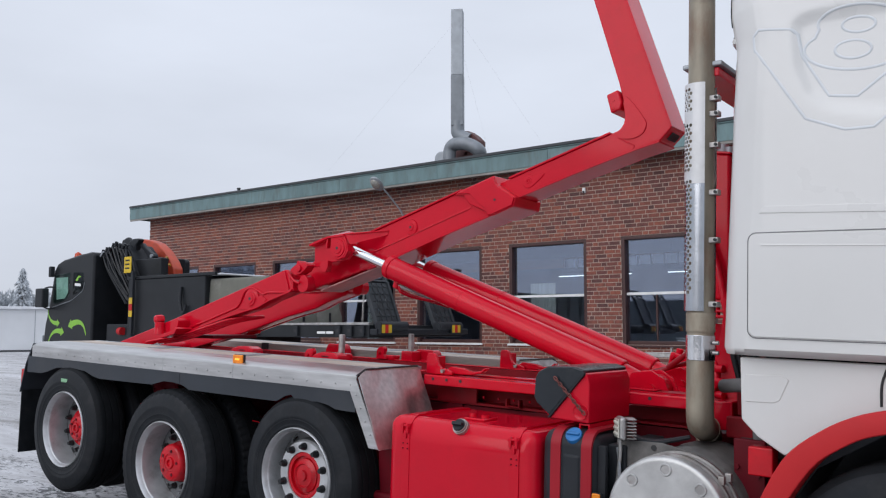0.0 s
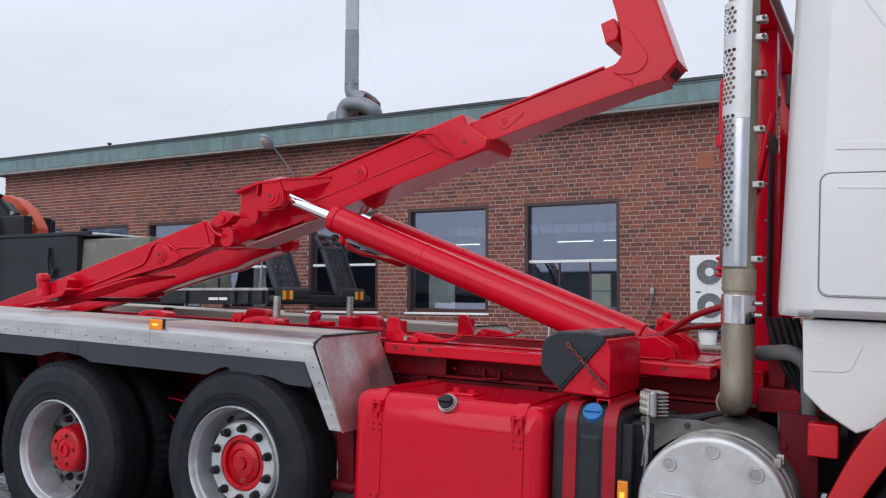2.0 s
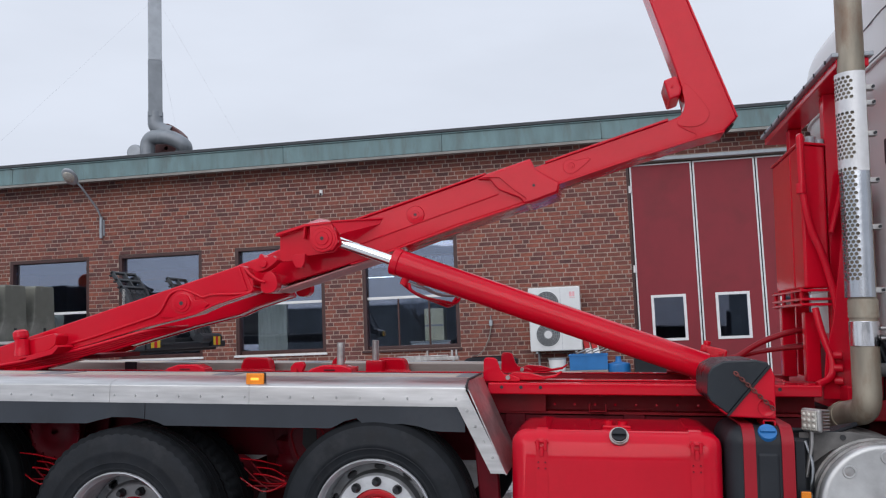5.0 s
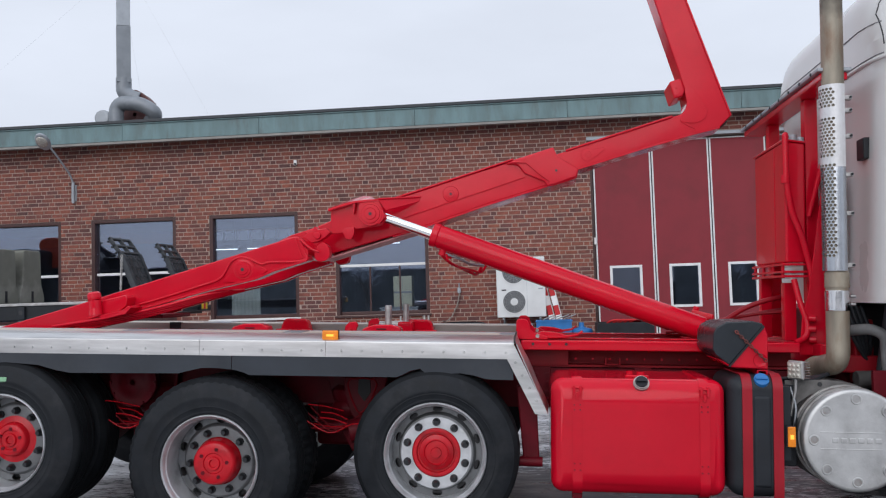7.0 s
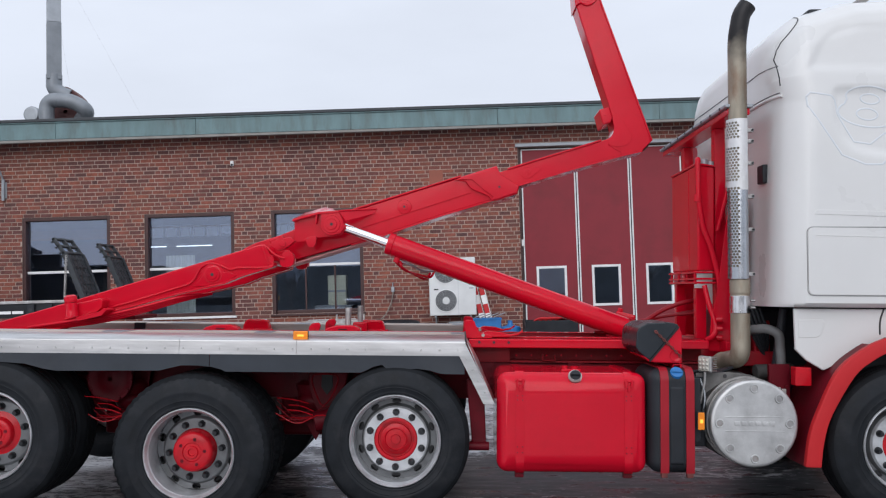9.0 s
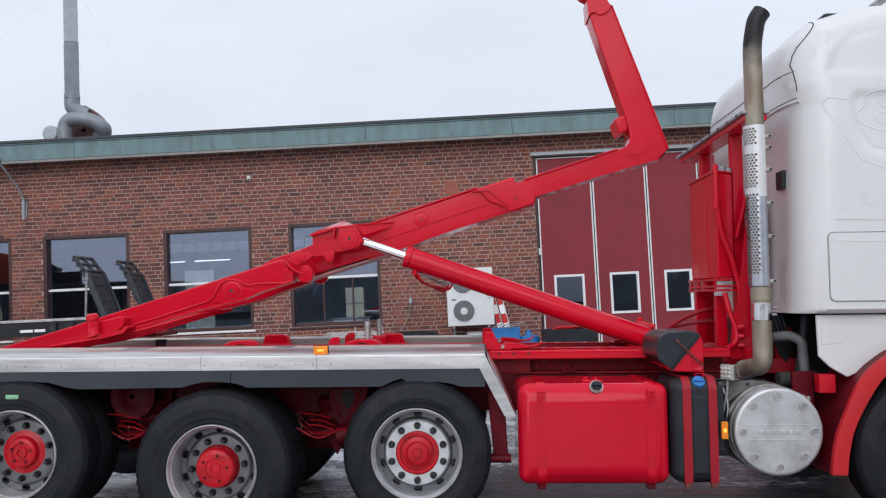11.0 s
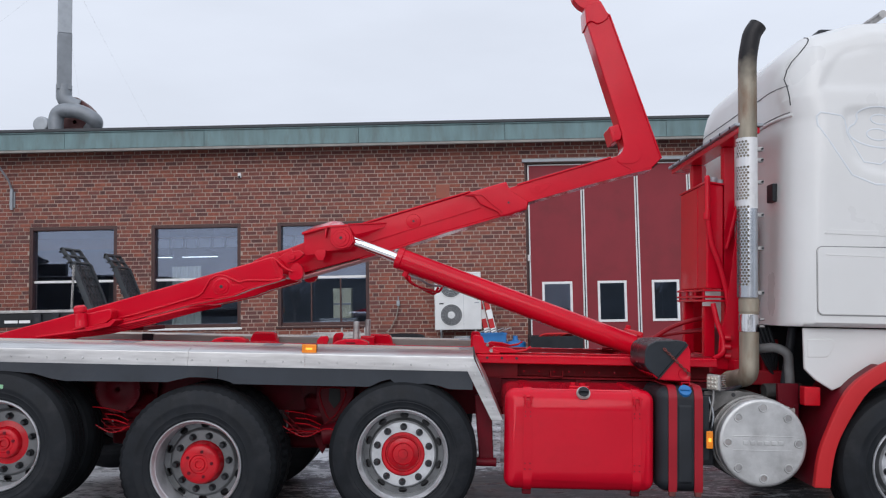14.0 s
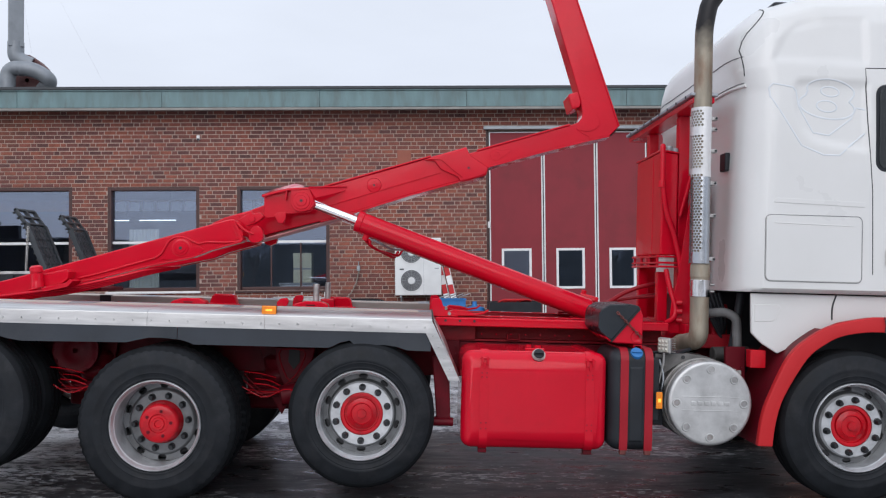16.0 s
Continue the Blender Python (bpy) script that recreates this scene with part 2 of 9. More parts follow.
GLASS = glass_material("window_glass", 0.19, (0.88, 0.92, 0.96), (0.72, 0.80, 1.0))
DIM_GLASS = glass_material("dusty_glass", 0.05, (0.30, 0.32, 0.34))
CAB_GLASS = glass_material("cab_glass", 0.06, (0.35, 0.4, 0.4))
ROOM = material("dim_room_plaster", (0.28, 0.30, 0.33), 0.9, vary=0.2, scale=1.5)
CURTAIN = material("pale_green_curtain", (0.70, 0.75, 0.68), 0.9, vary=0.12, scale=3, stretch=(8, 8, 0.3))
DARK_TRUCK = material("black_truck_paint", (0.017, 0.019, 0.022), 0.35, vary=0.2, scale=3, bump=0.05, stain=(0.026, 0.028, 0.031), stain_amount=0.5, stain_scale=2, spec=0.25)
RAMP_STEEL = material("dark_ramp_steel", (0.026, 0.031, 0.037), 0.42, metal=0.2, vary=0.3, scale=8, bump=0.2, stain=(0.05, 0.055, 0.06), stain_amount=0.6, stain_scale=6)
CONCRETE = material("weathered_concrete", (0.155, 0.155, 0.13), 0.9, vary=0.15, scale=4, bump=0.4, bump_scale=50, stain=(0.40, 0.39, 0.36), stain_amount=0.45, stain_scale=1.5)
ORANGE = material("orange_crane_paint", (0.50, 0.058, 0.020), 0.45, vary=0.15, scale=5, stain=(0.25, 0.05, 0.03), stain_amount=0.5, stain_scale=6)
YELLOW = material("yellow_sign", (0.62, 0.42, 0.02), 0.5, vary=0.1)
LIME = material("lime_green_foil", (0.24, 0.52, 0.05), 0.4, vary=0.08)
SNOW = material("old_snow", (0.72, 0.74, 0.77), 0.7, vary=0.1, scale=2, bump=0.5, bump_scale=20)
# Frost, with the haze of the distance put into the pale colour.
FROST_HAZE = material("frosted_hazy_foliage", (0.42, 0.45, 0.48), 0.9, vary=0.4, scale=2, spec=0.1)
BARK = material("bark", (0.12, 0.11, 0.10), 0.9, vary=0.3, scale=8)
OLD_WOOD = material("weathered_timber", (0.27, 0.24, 0.21), 0.85, vary=0.25, scale=4, stretch=(0.4, 4, 4), bump=0.4)


def exhaust_material():
    """Heat-stained steel pipe: tan, with soot near the outlet."""
    m = material("heat_stained_pipe", (0.30, 0.265, 0.205), 0.5, metal=0.35, vary=0.35, scale=8, bump=0.25, stretch=(1, 1, 0.35), stain=(0.20, 0.105, 0.06), stain_amount=0.8, stain_scale=7)
    n, l = m.node_tree.nodes, m.node_tree.links
    b = n["Principled BSDF"]
    src = b.inputs["Base Color"].links[0].from_socket
    tc = n.new("ShaderNodeTexCoord")
    sp = n.new("ShaderNodeSeparateXYZ")
    l.new(tc.outputs["Object"], sp.inputs[0])
    no = n.new("ShaderNodeTexNoise")
    no.inputs["Scale"].default_value = 9
    l.new(tc.outputs["Object"], no.inputs["Vector"])
    ma = n.new("ShaderNodeMath")
    ma.operation = 'MULTIPLY_ADD'
    l.new(no.outputs["Fac"], ma.inputs[0])
    ma.inputs[1].default_value = 0.25
    l.new(sp.outputs["Z"], ma.inputs[2])
    mr = n.new("ShaderNodeMapRange")
    mr.inputs["From Min"].default_value, mr.inputs["From Max"].default_value = 3.36, 3.56
    l.new(ma.outputs[0], mr.inputs["Value"])
    mx = n.new("ShaderNodeMixRGB")
    l.new(mr.outputs[0], mx.inputs[0])
    l.new(src, mx.inputs[1])
    mx.inputs[2].default_value = (0.012, 0.011, 0.012, 1)
    l.new(mx.outputs[0], b.inputs["Base Color"])
    return m


PIPE = exhaust_material()


def ground_material():
    """Wet asphalt with trampled ice: dark ruts and crisp icy flecks beside the truck, old snow over the open yard."""
    m = material("icy_asphalt", (0.031, 0.032, 0.036), 0.40, vary=0.45, scale=6, bump=0.9, bump_scale=45, stretch=(0.5, 1.4, 1), rough_vary=0.5, spec=0.35)
    n, l = m.node_tree.nodes, m.node_tree.links
    b = n["Principled BSDF"]
    src = b.inputs["Base Color"].links[0].from_socket
    tc = n.new("ShaderNodeTexCoord")
    def layer(scale, detail, stretch):
        mp = n.new("ShaderNodeMapping")
        mp.inputs["Scale"].default_value = stretch
        l.new(tc.outputs["Object"], mp.inputs[0])
        a = n.new("ShaderNodeTexNoise")
        a.inputs["Scale"].default_value, a.inputs["Detail"].default_value, a.inputs["Roughness"].default_value = scale, detail, 0.72
        l.new(mp.outputs[0], a.inputs["Vector"])
        return a.outputs["Fac"]
    def math_node(op, a, b2):
        q = n.new("ShaderNodeMath")
        q.operation = op
        for k, v in enumerate((a, b2)):
            if isinstance(v, float):
                q.inputs[k].default_value = v
            else:
                l.new(v, q.inputs[k])
        return q.outputs[0]
    broad = layer(1.1, 5, (0.35, 1.1, 1))
    flecks = layer(17.0, 8, (0.6, 1.3, 1))
    sp = n.new("ShaderNodeSeparateXYZ")
    l.new(tc.outputs["Object"], sp.inputs[0])
    open_yard = n.new("ShaderNodeMapRange")
    open_yard.inputs["From Min"].default_value, open_yard.inputs["From Max"].default_value = -4.0, -10.5
    open_yard.inputs["To Max"].default_value = 0.16
    l.new(sp.outputs["X"], open_yard.inputs["Value"])
    total = math_node('ADD', math_node('MULTIPLY', broad, 0.45), math_node('MULTIPLY', flecks, 0.55))
    total = math_node('ADD', total, open_yard.outputs[0])
    # Unseen camera side gets extra snow to bounce light; beside the truck, less ice.
    bounce_snow = n.new("ShaderNodeMapRange")
    bounce_snow.inputs["From Min"].default_value, bounce_snow.inputs["From Max"].default_value = 3.3, 1.6
    bounce_snow.inputs["To Min"].default_value, bounce_snow.inputs["To Max"].default_value = -0.034, 0.14
    l.new(sp.outputs["Y"], bounce_snow.inputs["Value"])
    total = math_node('ADD', total, bounce_snow.outputs[0])
    behind = n.new("ShaderNodeMapRange")
    behind.inputs["From Min"].default_value, behind.inputs["From Max"].default_value = 5.6, 7.5
    behind.inputs["To Max"].default_value = 0.085
    l.new(sp.outputs["Y"], behind.inputs["Value"])
    total = math_node('ADD', total, behind.outputs[0])
    r = n.new("ShaderNodeMapRange")
    r.inputs["From Min"].default_value, r.inputs["From Max"].default_value = 0.522, 0.562
    l.new(total, r.inputs["Value"])
    mx = n.new("ShaderNodeMixRGB")
    l.new(r.outputs[0], mx.inputs[0])
    l.new(src, mx.inputs[1])
    slush = n.new("ShaderNodeMapRange")
    slush.inputs["From Min"].default_value, slush.inputs["From Max"].default_value = 0.36, 0.62
    l.new(layer(0.8, 6, (0.35, 1.8, 1)), slush.inputs["Value"])
    tone = n.new("ShaderNodeMixRGB")
    tone.inputs[1].default_value = (0.23, 0.22, 0.215, 1)
    tone.inputs[2].default_value = (0.60, 0.60, 0.62, 1)
    l.new(slush.outputs[0], tone.inputs[0])
    l.new(tone.outputs[0], mx.inputs[2])
    l.new(mx.outputs[0], b.inputs["Base Color"])
    return m


ICE = ground_material()


# ---------- mesh helpers ----------
def soften(bm, width, segments=2, angle=0.5):
    bm.normal_update()
    edges = [e for e in bm.edges if len(e.link_faces) == 2 and e.calc_face_angle(0) > angle]
    if edges and width > 0:
        bmesh.ops.bevel(bm, geom=edges, offset=width, segments=segments, profile=0.5, affect='EDGES', clamp_overlap=True)


def mesh_of(name, bm, mat):
    """A mesh whose flat faces stay flat beside their bevels: normals weighted by face area."""
    bm.normal_update()
    bm.faces.ensure_lookup_table()
    area = {f: f.calc_area() for f in bm.faces}
    normals = []
    for f in bm.faces:
        f.smooth = True
        for v in f.verts:
            n = Vector((0, 0, 0))
            for g in v.link_faces:
                if g.normal.dot(f.normal) > 0.66:
                    n += g.normal * area[g]
            normals.append(n.normalized() if n.length > 1e-12 else f.normal.copy())
    me = bpy.data.meshes.new(name)
    bm.to_mesh(me)
    bm.free()
    me.normals_split_custom_set(normals)
    me.materials.append(mat)
    return me


def part(name, bm, mat, parent=None, label=""):
    ob = new(name, mesh_of(name, bm, mat))
    ob.parent = parent
    if label:
        ob["label"] = label
    return ob


def thing(name, label, category, at=(0, 0, 0), group="", kind="", turn=0):
    ob = new(name)
    ob.matrix_world = pose(*at, 0, 0, turn)
    ob.empty_display_size = 0.1
    return tagged(ob, label, category, group, kind)


def add_box(bm, x0, x1, y0, y1, z0, z1, m=None):
    r = bmesh.ops.create_cube(bm, size=1.0)
    t = Matrix.Translation(((x0 + x1) / 2, (y0 + y1) / 2, (z0 + z1) / 2)) @ Matrix.Diagonal((x1 - x0, y1 - y0, z1 - z0, 1))
    bmesh.ops.transform(bm, matrix=(m @ t) if m else t, verts=r["verts"])
    return r["verts"]


def box(x0, x1, y0, y1, z0, z1, bevel=0.006, segments=2, m=None):
    bm = bmesh.new()
    add_box(bm, x0, x1, y0, y1, z0, z1, m)
    soften(bm, bevel, segments)
    return bm


def add_prism(bm, pts, y0, y1):
    """A polygon given in x and z, drawn out along y."""
    a = [bm.verts.new((x, y0, z)) for x, z in pts]
    b = [bm.verts.new((x, y1, z)) for x, z in pts]
    k = len(pts)
    faces = [bm.faces.new(a), bm.faces.new(b[::-1])]
    for i in range(k):
        faces.append(bm.faces.new((a[i], b[i], b[(i + 1) % k], a[(i + 1) % k])))
    bmesh.ops.recalc_face_normals(bm, faces=faces)


def prism(pts, y0, y1, bevel=0.006, segments=2):
    bm = bmesh.new()
    add_prism(bm, pts, y0, y1)
    soften(bm, bevel, segments)
    return bm


def frame_axes(d):
    d = Vector(d).normalized()
    u = d.cross(Vector((0, 0, 1)))
    if u.length < 0.01:
        u = Vector((1, 0, 0))
    u.normalize()
    return d, u, u.cross(d).normalized()


def add_rod(bm, p0, p1, r0, r1=None, seg=16, caps=True):
    r1 = r0 if r1 is None else r1
    p0, p1 = Vector(p0), Vector(p1)
    d, u, v = frame_axes(p1 - p0)
    rings = []
    for p, r in ((p0, r0), (p1, r1)):
        rings.append([bm.verts.new(p + (u * math.cos(2 * math.pi * i / seg) + v * math.sin(2 * math.pi * i / seg)) * r) for i in range(seg)])
    faces = [bm.faces.new((rings[0][i], rings[0][(i + 1) % seg], rings[1][(i + 1) % seg], rings[1][i])) for i in range(seg)]
    if caps:
        faces += [bm.faces.new(rings[0]), bm.faces.new(rings[1])]
    bmesh.ops.recalc_face_normals(bm, faces=faces)


def rod(p0, p1, r0, r1=None, seg=16, bevel=0.0):
    bm = bmesh.new()
    add_rod(bm, p0, p1, r0, r1, seg)
    soften(bm, bevel, 2, 0.9)
    return bm


def bend_path(pts, radius=0.1, steps=5):
    """Round the corners of a polyline."""
    pts = [Vector(p) for p in pts]
    out = [pts[0]]
    for a, b, c in zip(pts, pts[1:], pts[2:]):
        r = min(radius, (a - b).length * 0.45, (c - b).length * 0.45)
        p, q = b + (a - b).normalized() * r, b + (c - b).normalized() * r
        for i in range(steps + 1):
            t = i / steps
            out.append(p * (1 - t) ** 2 + b * 2 * t * (1 - t) + q * t * t)
    return out + [pts[-1]]


def add_tube(bm, pts, r, seg=10, ends=True):
    pts = [Vector(p) for p in pts]
    rings, u = [], None
    for i, p in enumerate(pts):
        d = (pts[min(i + 1, len(pts) - 1)] - pts[max(i - 1, 0)]).normalized()
        if u is None:
            _, u, _ = frame_axes(d)
        u = (u - d * u.dot(d)).normalized()
        v = d.cross(u)
        rr = r[i] if isinstance(r, (list, tuple)) else r
        rings.append([bm.verts.new(p + (u * math.cos(2 * math.pi * k / seg) + v * math.sin(2 * math.pi * k / seg)) * rr) for k in range(seg)])
    faces = []
    for a, b in zip(rings, rings[1:]):
        faces += [bm.faces.new((a[k], a[(k + 1) % seg], b[(k + 1) % seg], b[k])) for k in range(seg)]
    if ends:
        faces += [bm.faces.new(rings[0]), bm.faces.new(rings[-1])]
    bmesh.ops.recalc_face_normals(bm, faces=faces)


def tube(pts, r, seg=10, radius=0.1, steps=5):
    bm = bmesh.new()
    add_tube(bm, bend_path(pts, radius, steps) if radius else pts, r, seg)
    return bm


def add_lathe(bm, prof, cx, cz, seg=48, close=False):
    """Turn a profile of (radius, y) about the axis along y through (cx, cz)."""
    rings = []
    for r, y in prof:
        rings.append([bm.verts.new((cx + r * math.cos(2 * math.pi * i / seg), y, cz + r * math.sin(2 * math.pi * i / seg))) for i in range(seg)])
    faces = []
    pairs = list(zip(rings, rings[1:])) + ([(rings[-1], rings[0])] if close else [])
    for a, b in pairs:
        faces += [bm.faces.new((a[i], a[(i + 1) % seg], b[(i + 1) % seg], b[i])) for i in range(seg)]
    bmesh.ops.recalc_face_normals(bm, faces=faces)
    return rings


def lathe(prof, cx, cz, seg=48, close=False, cap_first=False, cap_last=False):
    bm = bmesh.new()
    rings = add_lathe(bm, prof, cx, cz, seg, close)
    if cap_first:
        bm.faces.new(rings[0])
    if cap_last:
        bm.faces.new(rings[-1])
    bmesh.ops.recalc_face_normals(bm, faces=bm.faces[:])
    return bm


def rounded_loop(pts, n=3):
    """A closed Catmull-Rom curve through a few corner points."""
    out, k = [], len(pts)
    for i in range(k):
        a, b, c, d = (pts[(i + j) % k] for j in (-1, 0, 1, 2))
        for q in range(n):
            t = q / n
            out.append(tuple(0.5 * (2 * b[m] + (c[m] - a[m]) * t + (2 * a[m] - 5 * b[m] + 4 * c[m] - d[m]) * t * t + (3 * b[m] - a[m] - 3 * c[m] + d[m]) * t ** 3) for m in (0, 1)))
    return out


def sheet(near, far, thick):
    """A bent plate between two edges given point by point."""
    bm = bmesh.new()
    a, b = [bm.verts.new(p) for p in near], [bm.verts.new(p) for p in far]
    for i in range(len(a) - 1):
        bm.faces.new((a[i], a[i + 1], b[i + 1], b[i]))
    bm.normal_update()
    bmesh.ops.solidify(bm, geom=bm.faces[:], thickness=thick)
    bmesh.ops.recalc_face_normals(bm, faces=bm.faces[:])
    return bm


# ---------- ground ----------
def ground_height(x):
    return -0.012 - 0.0174 * (min(max(x, -16.0), 5.0) + 5.33)


def build_ground():
    bm = bmesh.new()
    xs = [-900, -300, -120, -60, -40, -28] + [-22 + i * 0.5 for i in range(64)] + [14, 25, 60, 150, 400, 900]
    ys = [-900, -300, -100, -40, -15] + [-8 + i * 0.5 for i in range(50)] + [20, 30, 60, 120, 300, 900]
    grid = []
    for x in xs:
        row = []
        for y in ys:
            near = -22 <= x <= 10 and -8 <= y <= 17
            h = 0.018 * noise.noise(Vector((x * 0.5, y * 1.3, 0))) if near else 0
            row.append(bm.verts.new((x, y, ground_height(x) + h - 0.008)))
        grid.append(row)
    for i in range(len(xs) - 1):
        for j in range(len(ys) - 1):
            bm.faces.new((grid[i][j], grid[i + 1][j], grid[i + 1][j + 1], grid[i][j + 1]))
    return tagged(part("ground", bm, ICE), "wet dark asphalt yard with trampled ice and snow streaks", "ground", kind="structure")


build_ground()

# ---------- brick workshop ----------
WALL_Y, WALL_L, WALL_R, WALL_TOP = 16.2, -24.1, 9.0, 5.12
WIN_TOP, WIN_BOTTOM = 3.41, 1.175
WINDOWS = [(-23.45, -21.50), (-20.80, -18.87), (-18.16, -16.22), (-15.55, -13.62), (-12.92, -11.00), (-10.25, -8.30), (-7.50, -5.52)]
GATE_L, GATE_R, GATE_TOP = -2.135, 2.62, 4.612
NORTH_LO, NORTH_HI, NORTH_A, NORTH_B = 3.80, 4.14, -15.6, -6.6


def wall_shell():
    """The mortar-coloured wall body with real openings, built up from piers and bands."""
    bm = bmesh.new()
    y0, y1 = WALL_Y + 0.006, WALL_Y + 0.36
    base = -0.4
    holes = [(a, b, WIN_BOTTOM, WIN_TOP) for a, b in WINDOWS] + [(GATE_L, GATE_R, base, GATE_TOP)]
    x = WALL_L
    for a, b, lo, hi in holes:
        add_box(bm, x, a, y0, y1, base, WALL_TOP)
        if lo > base:
            add_box(bm, a, b, y0, y1, base, lo)
        add_box(bm, a, b, y0, y1, hi, WALL_TOP)
        x = b
    add_box(bm, x, WALL_R, y0, y1, base, WALL_TOP)
    add_box(bm, WALL_L, WALL_L + 0.35, y1, y1 + 12, base, WALL_TOP)
    add_box(bm, WALL_R - 0.35, WALL_R, y1, y1 + 12, base, WALL_TOP)
    # north wall with a strip of high windows
    add_box(bm, WALL_L, WALL_R, y1 + 12, y1 + 12.3, base, NORTH_LO)
    add_box(bm, WALL_L, WALL_R, y1 + 12, y1 + 12.3, NORTH_HI, WALL_TOP)
    add_box(bm, WALL_L, NORTH_A, y1 + 12, y1 + 12.3, NORTH_LO, NORTH_HI)
    add_box(bm, NORTH_B, WALL_R, y1 + 12, y1 + 12.3, NORTH_LO, NORTH_HI)
    return tagged(part("wall_south", bm, MORTAR), "red-brown brick workshop wall with pale mortar joints", "wall", kind="structure")


wall = wall_shell()


def build_room():
    """Plain dim rooms behind the windows."""
    y1 = WALL_Y + 12.36
    bm = bmesh.new()
    add_box(bm, WALL_L + 0.36, WALL_R - 0.36, WALL_Y + 0.37, y1 - 0.01, 0.1, 0.30)
    tagged(part("floor", bm, ROOM), "dim grey workshop floor", "floor", kind="structure")
    bm = bmesh.new()
    add_box(bm, WALL_L + 0.36, WALL_R - 0.36, WALL_Y + 0.37, y1 - 0.01, 4.2, 4.3)
    tagged(part("ceiling", bm, ROOM), "dim grey workshop ceiling", "ceiling", kind="structure")
    # lining of the north wall, and glazing bars across its high windows
    bm = bmesh.new()
    add_box(bm, WALL_L + 0.36, WALL_R - 0.36, y1 - 0.05, y1 - 0.005, 0.30, NORTH_LO)
    tagged(part("wall_north", bm, ROOM), "dim grey inner wall under a strip of high windows", "wall", kind="structure")
    win = tagged(new("window_8"), "strip of high windows in the workshop's rear wall", "window", kind="structure")
    win.location = (0, y1, NORTH_LO)
    x = NORTH_A + 0.5
    while x < NORTH_B:
        part("glazing_bar", box(x - 0.04, x + 0.04, 0.0, 0.06, 0.0, NORTH_HI - NORTH_LO, 0.004, 1), TRIM_WHITE, win)
        pane = part("pane", box(x + 0.042, min(x + 0.458, NORTH_B), 0.02, 0.028, 0.0, NORTH_HI - NORTH_LO, 0), DIM_GLASS, win)
        pane.visible_shadow = False
        x += 0.5
    part("pane", box(NORTH_A, NORTH_A + 0.458, 0.02, 0.028, 0.0, NORTH_HI - NORTH_LO, 0), DIM_GLASS, win)


build_room()


def ceiling_lamp(x, y, z):
    """A fluorescent batten hung under the workshop ceiling."""
    lamp = tagged(part("ceiling_lamp", box(x - 0.62, x + 0.62, y - 0.05, y + 0.05, z + 0.02, z + 0.08, 0.01), GREY_METAL), "lit fluorescent batten hung from the workshop ceiling", "ceiling lamp", "lamps in the workshop")
    part("tube", rod((x - 0.58, y, z), (x + 0.58, y, z), 0.014, seg=10), TUBE_LIGHT, lamp, "glowing tube")
    for dx in (-0.45, 0.45):
        part("hanger", rod((x + dx, y, z + 0.078), (x + dx, y, 4.20), 0.006, seg=6), GREY_METAL, lamp)


for x in (-13.9, -12.4, -10.0, -8.5):
    ceiling_lamp(x + 0.3, WALL_Y + 9.4, 3.28)
for x in (-19.5, 0.4):
    ceiling_lamp(x, WALL_Y + 2.6, 4.10)


def build_roof():
    roof = tagged(part("roof", box(WALL_L - 0.45, WALL_R + 0.4, WALL_Y - 0.42, WALL_Y + 12.8, 5.12, 5.36, 0.01), ROOFING), "flat dark roof with an overhanging edge", "roof", kind="structure")
    x0 = WALL_L - 0.46
    widths = [3.1, 3.4, 2.9, 3.2, 3.0, 3.3]
    i = 0
    while x0 < WALL_R + 0.3:
        w = widths[i % len(widths)]
        x1 = min(x0 + w, WALL_R + 0.4)
        bm = bmesh.new()
        tilt = 0.006 * math.sin(i * 2.1)
        add_prism(bm, [(x0, 5.045 + tilt), (x1 - 0.005, 5.045 - tilt), (x1 - 0.005, 5.374), (x0, 5.374)], WALL_Y - 0.45, WALL_Y - 0.425)
        add_box(bm, x0, x1 - 0.004, WALL_Y - 0.475, WALL_Y - 0.30, 5.375, 5.402)
        add_box(bm, x0, x1 - 0.012, WALL_Y - 0.46, WALL_Y - 0.425, 5.03, 5.05)
        soften(bm, 0.004, 1)
        part("fascia_panel", bm, COPPER, roof, "green-grey patinated copper fascia sheet")
        x0 = x1
        i += 1
    bm = bmesh.new()
    add_box(bm, WALL_L - 0.45, WALL_L - 0.47, WALL_Y - 0.45, WALL_Y + 12.8, 5.05, 5.42)
    part("fascia_panel", bm, COPPER, roof)
    part("soffit_board", box(WALL_L - 0.44, WALL_R + 0.4, WALL_Y - 0.452, WALL_Y - 0.40, 4.975, 5.028, 0.004), material("pale_soffit_paint", (0.27, 0.26, 0.24), 0.7, vary=0.2, scale=3, stain=(0.2, 0.19, 0.17), stain_amount=0.6, stain_scale=2), roof, "pale weathered soffit board")
    bm = box(WALL_L - 0.45, WALL_R + 0.4, WALL_Y - 0.50, WALL_Y - 0.30, 5.405, 5.465, 0.006)
    part("roof_edge", bm, ROOFING, roof, "dark roofing strip along the eaves")
    return roof


roof = build_roof()


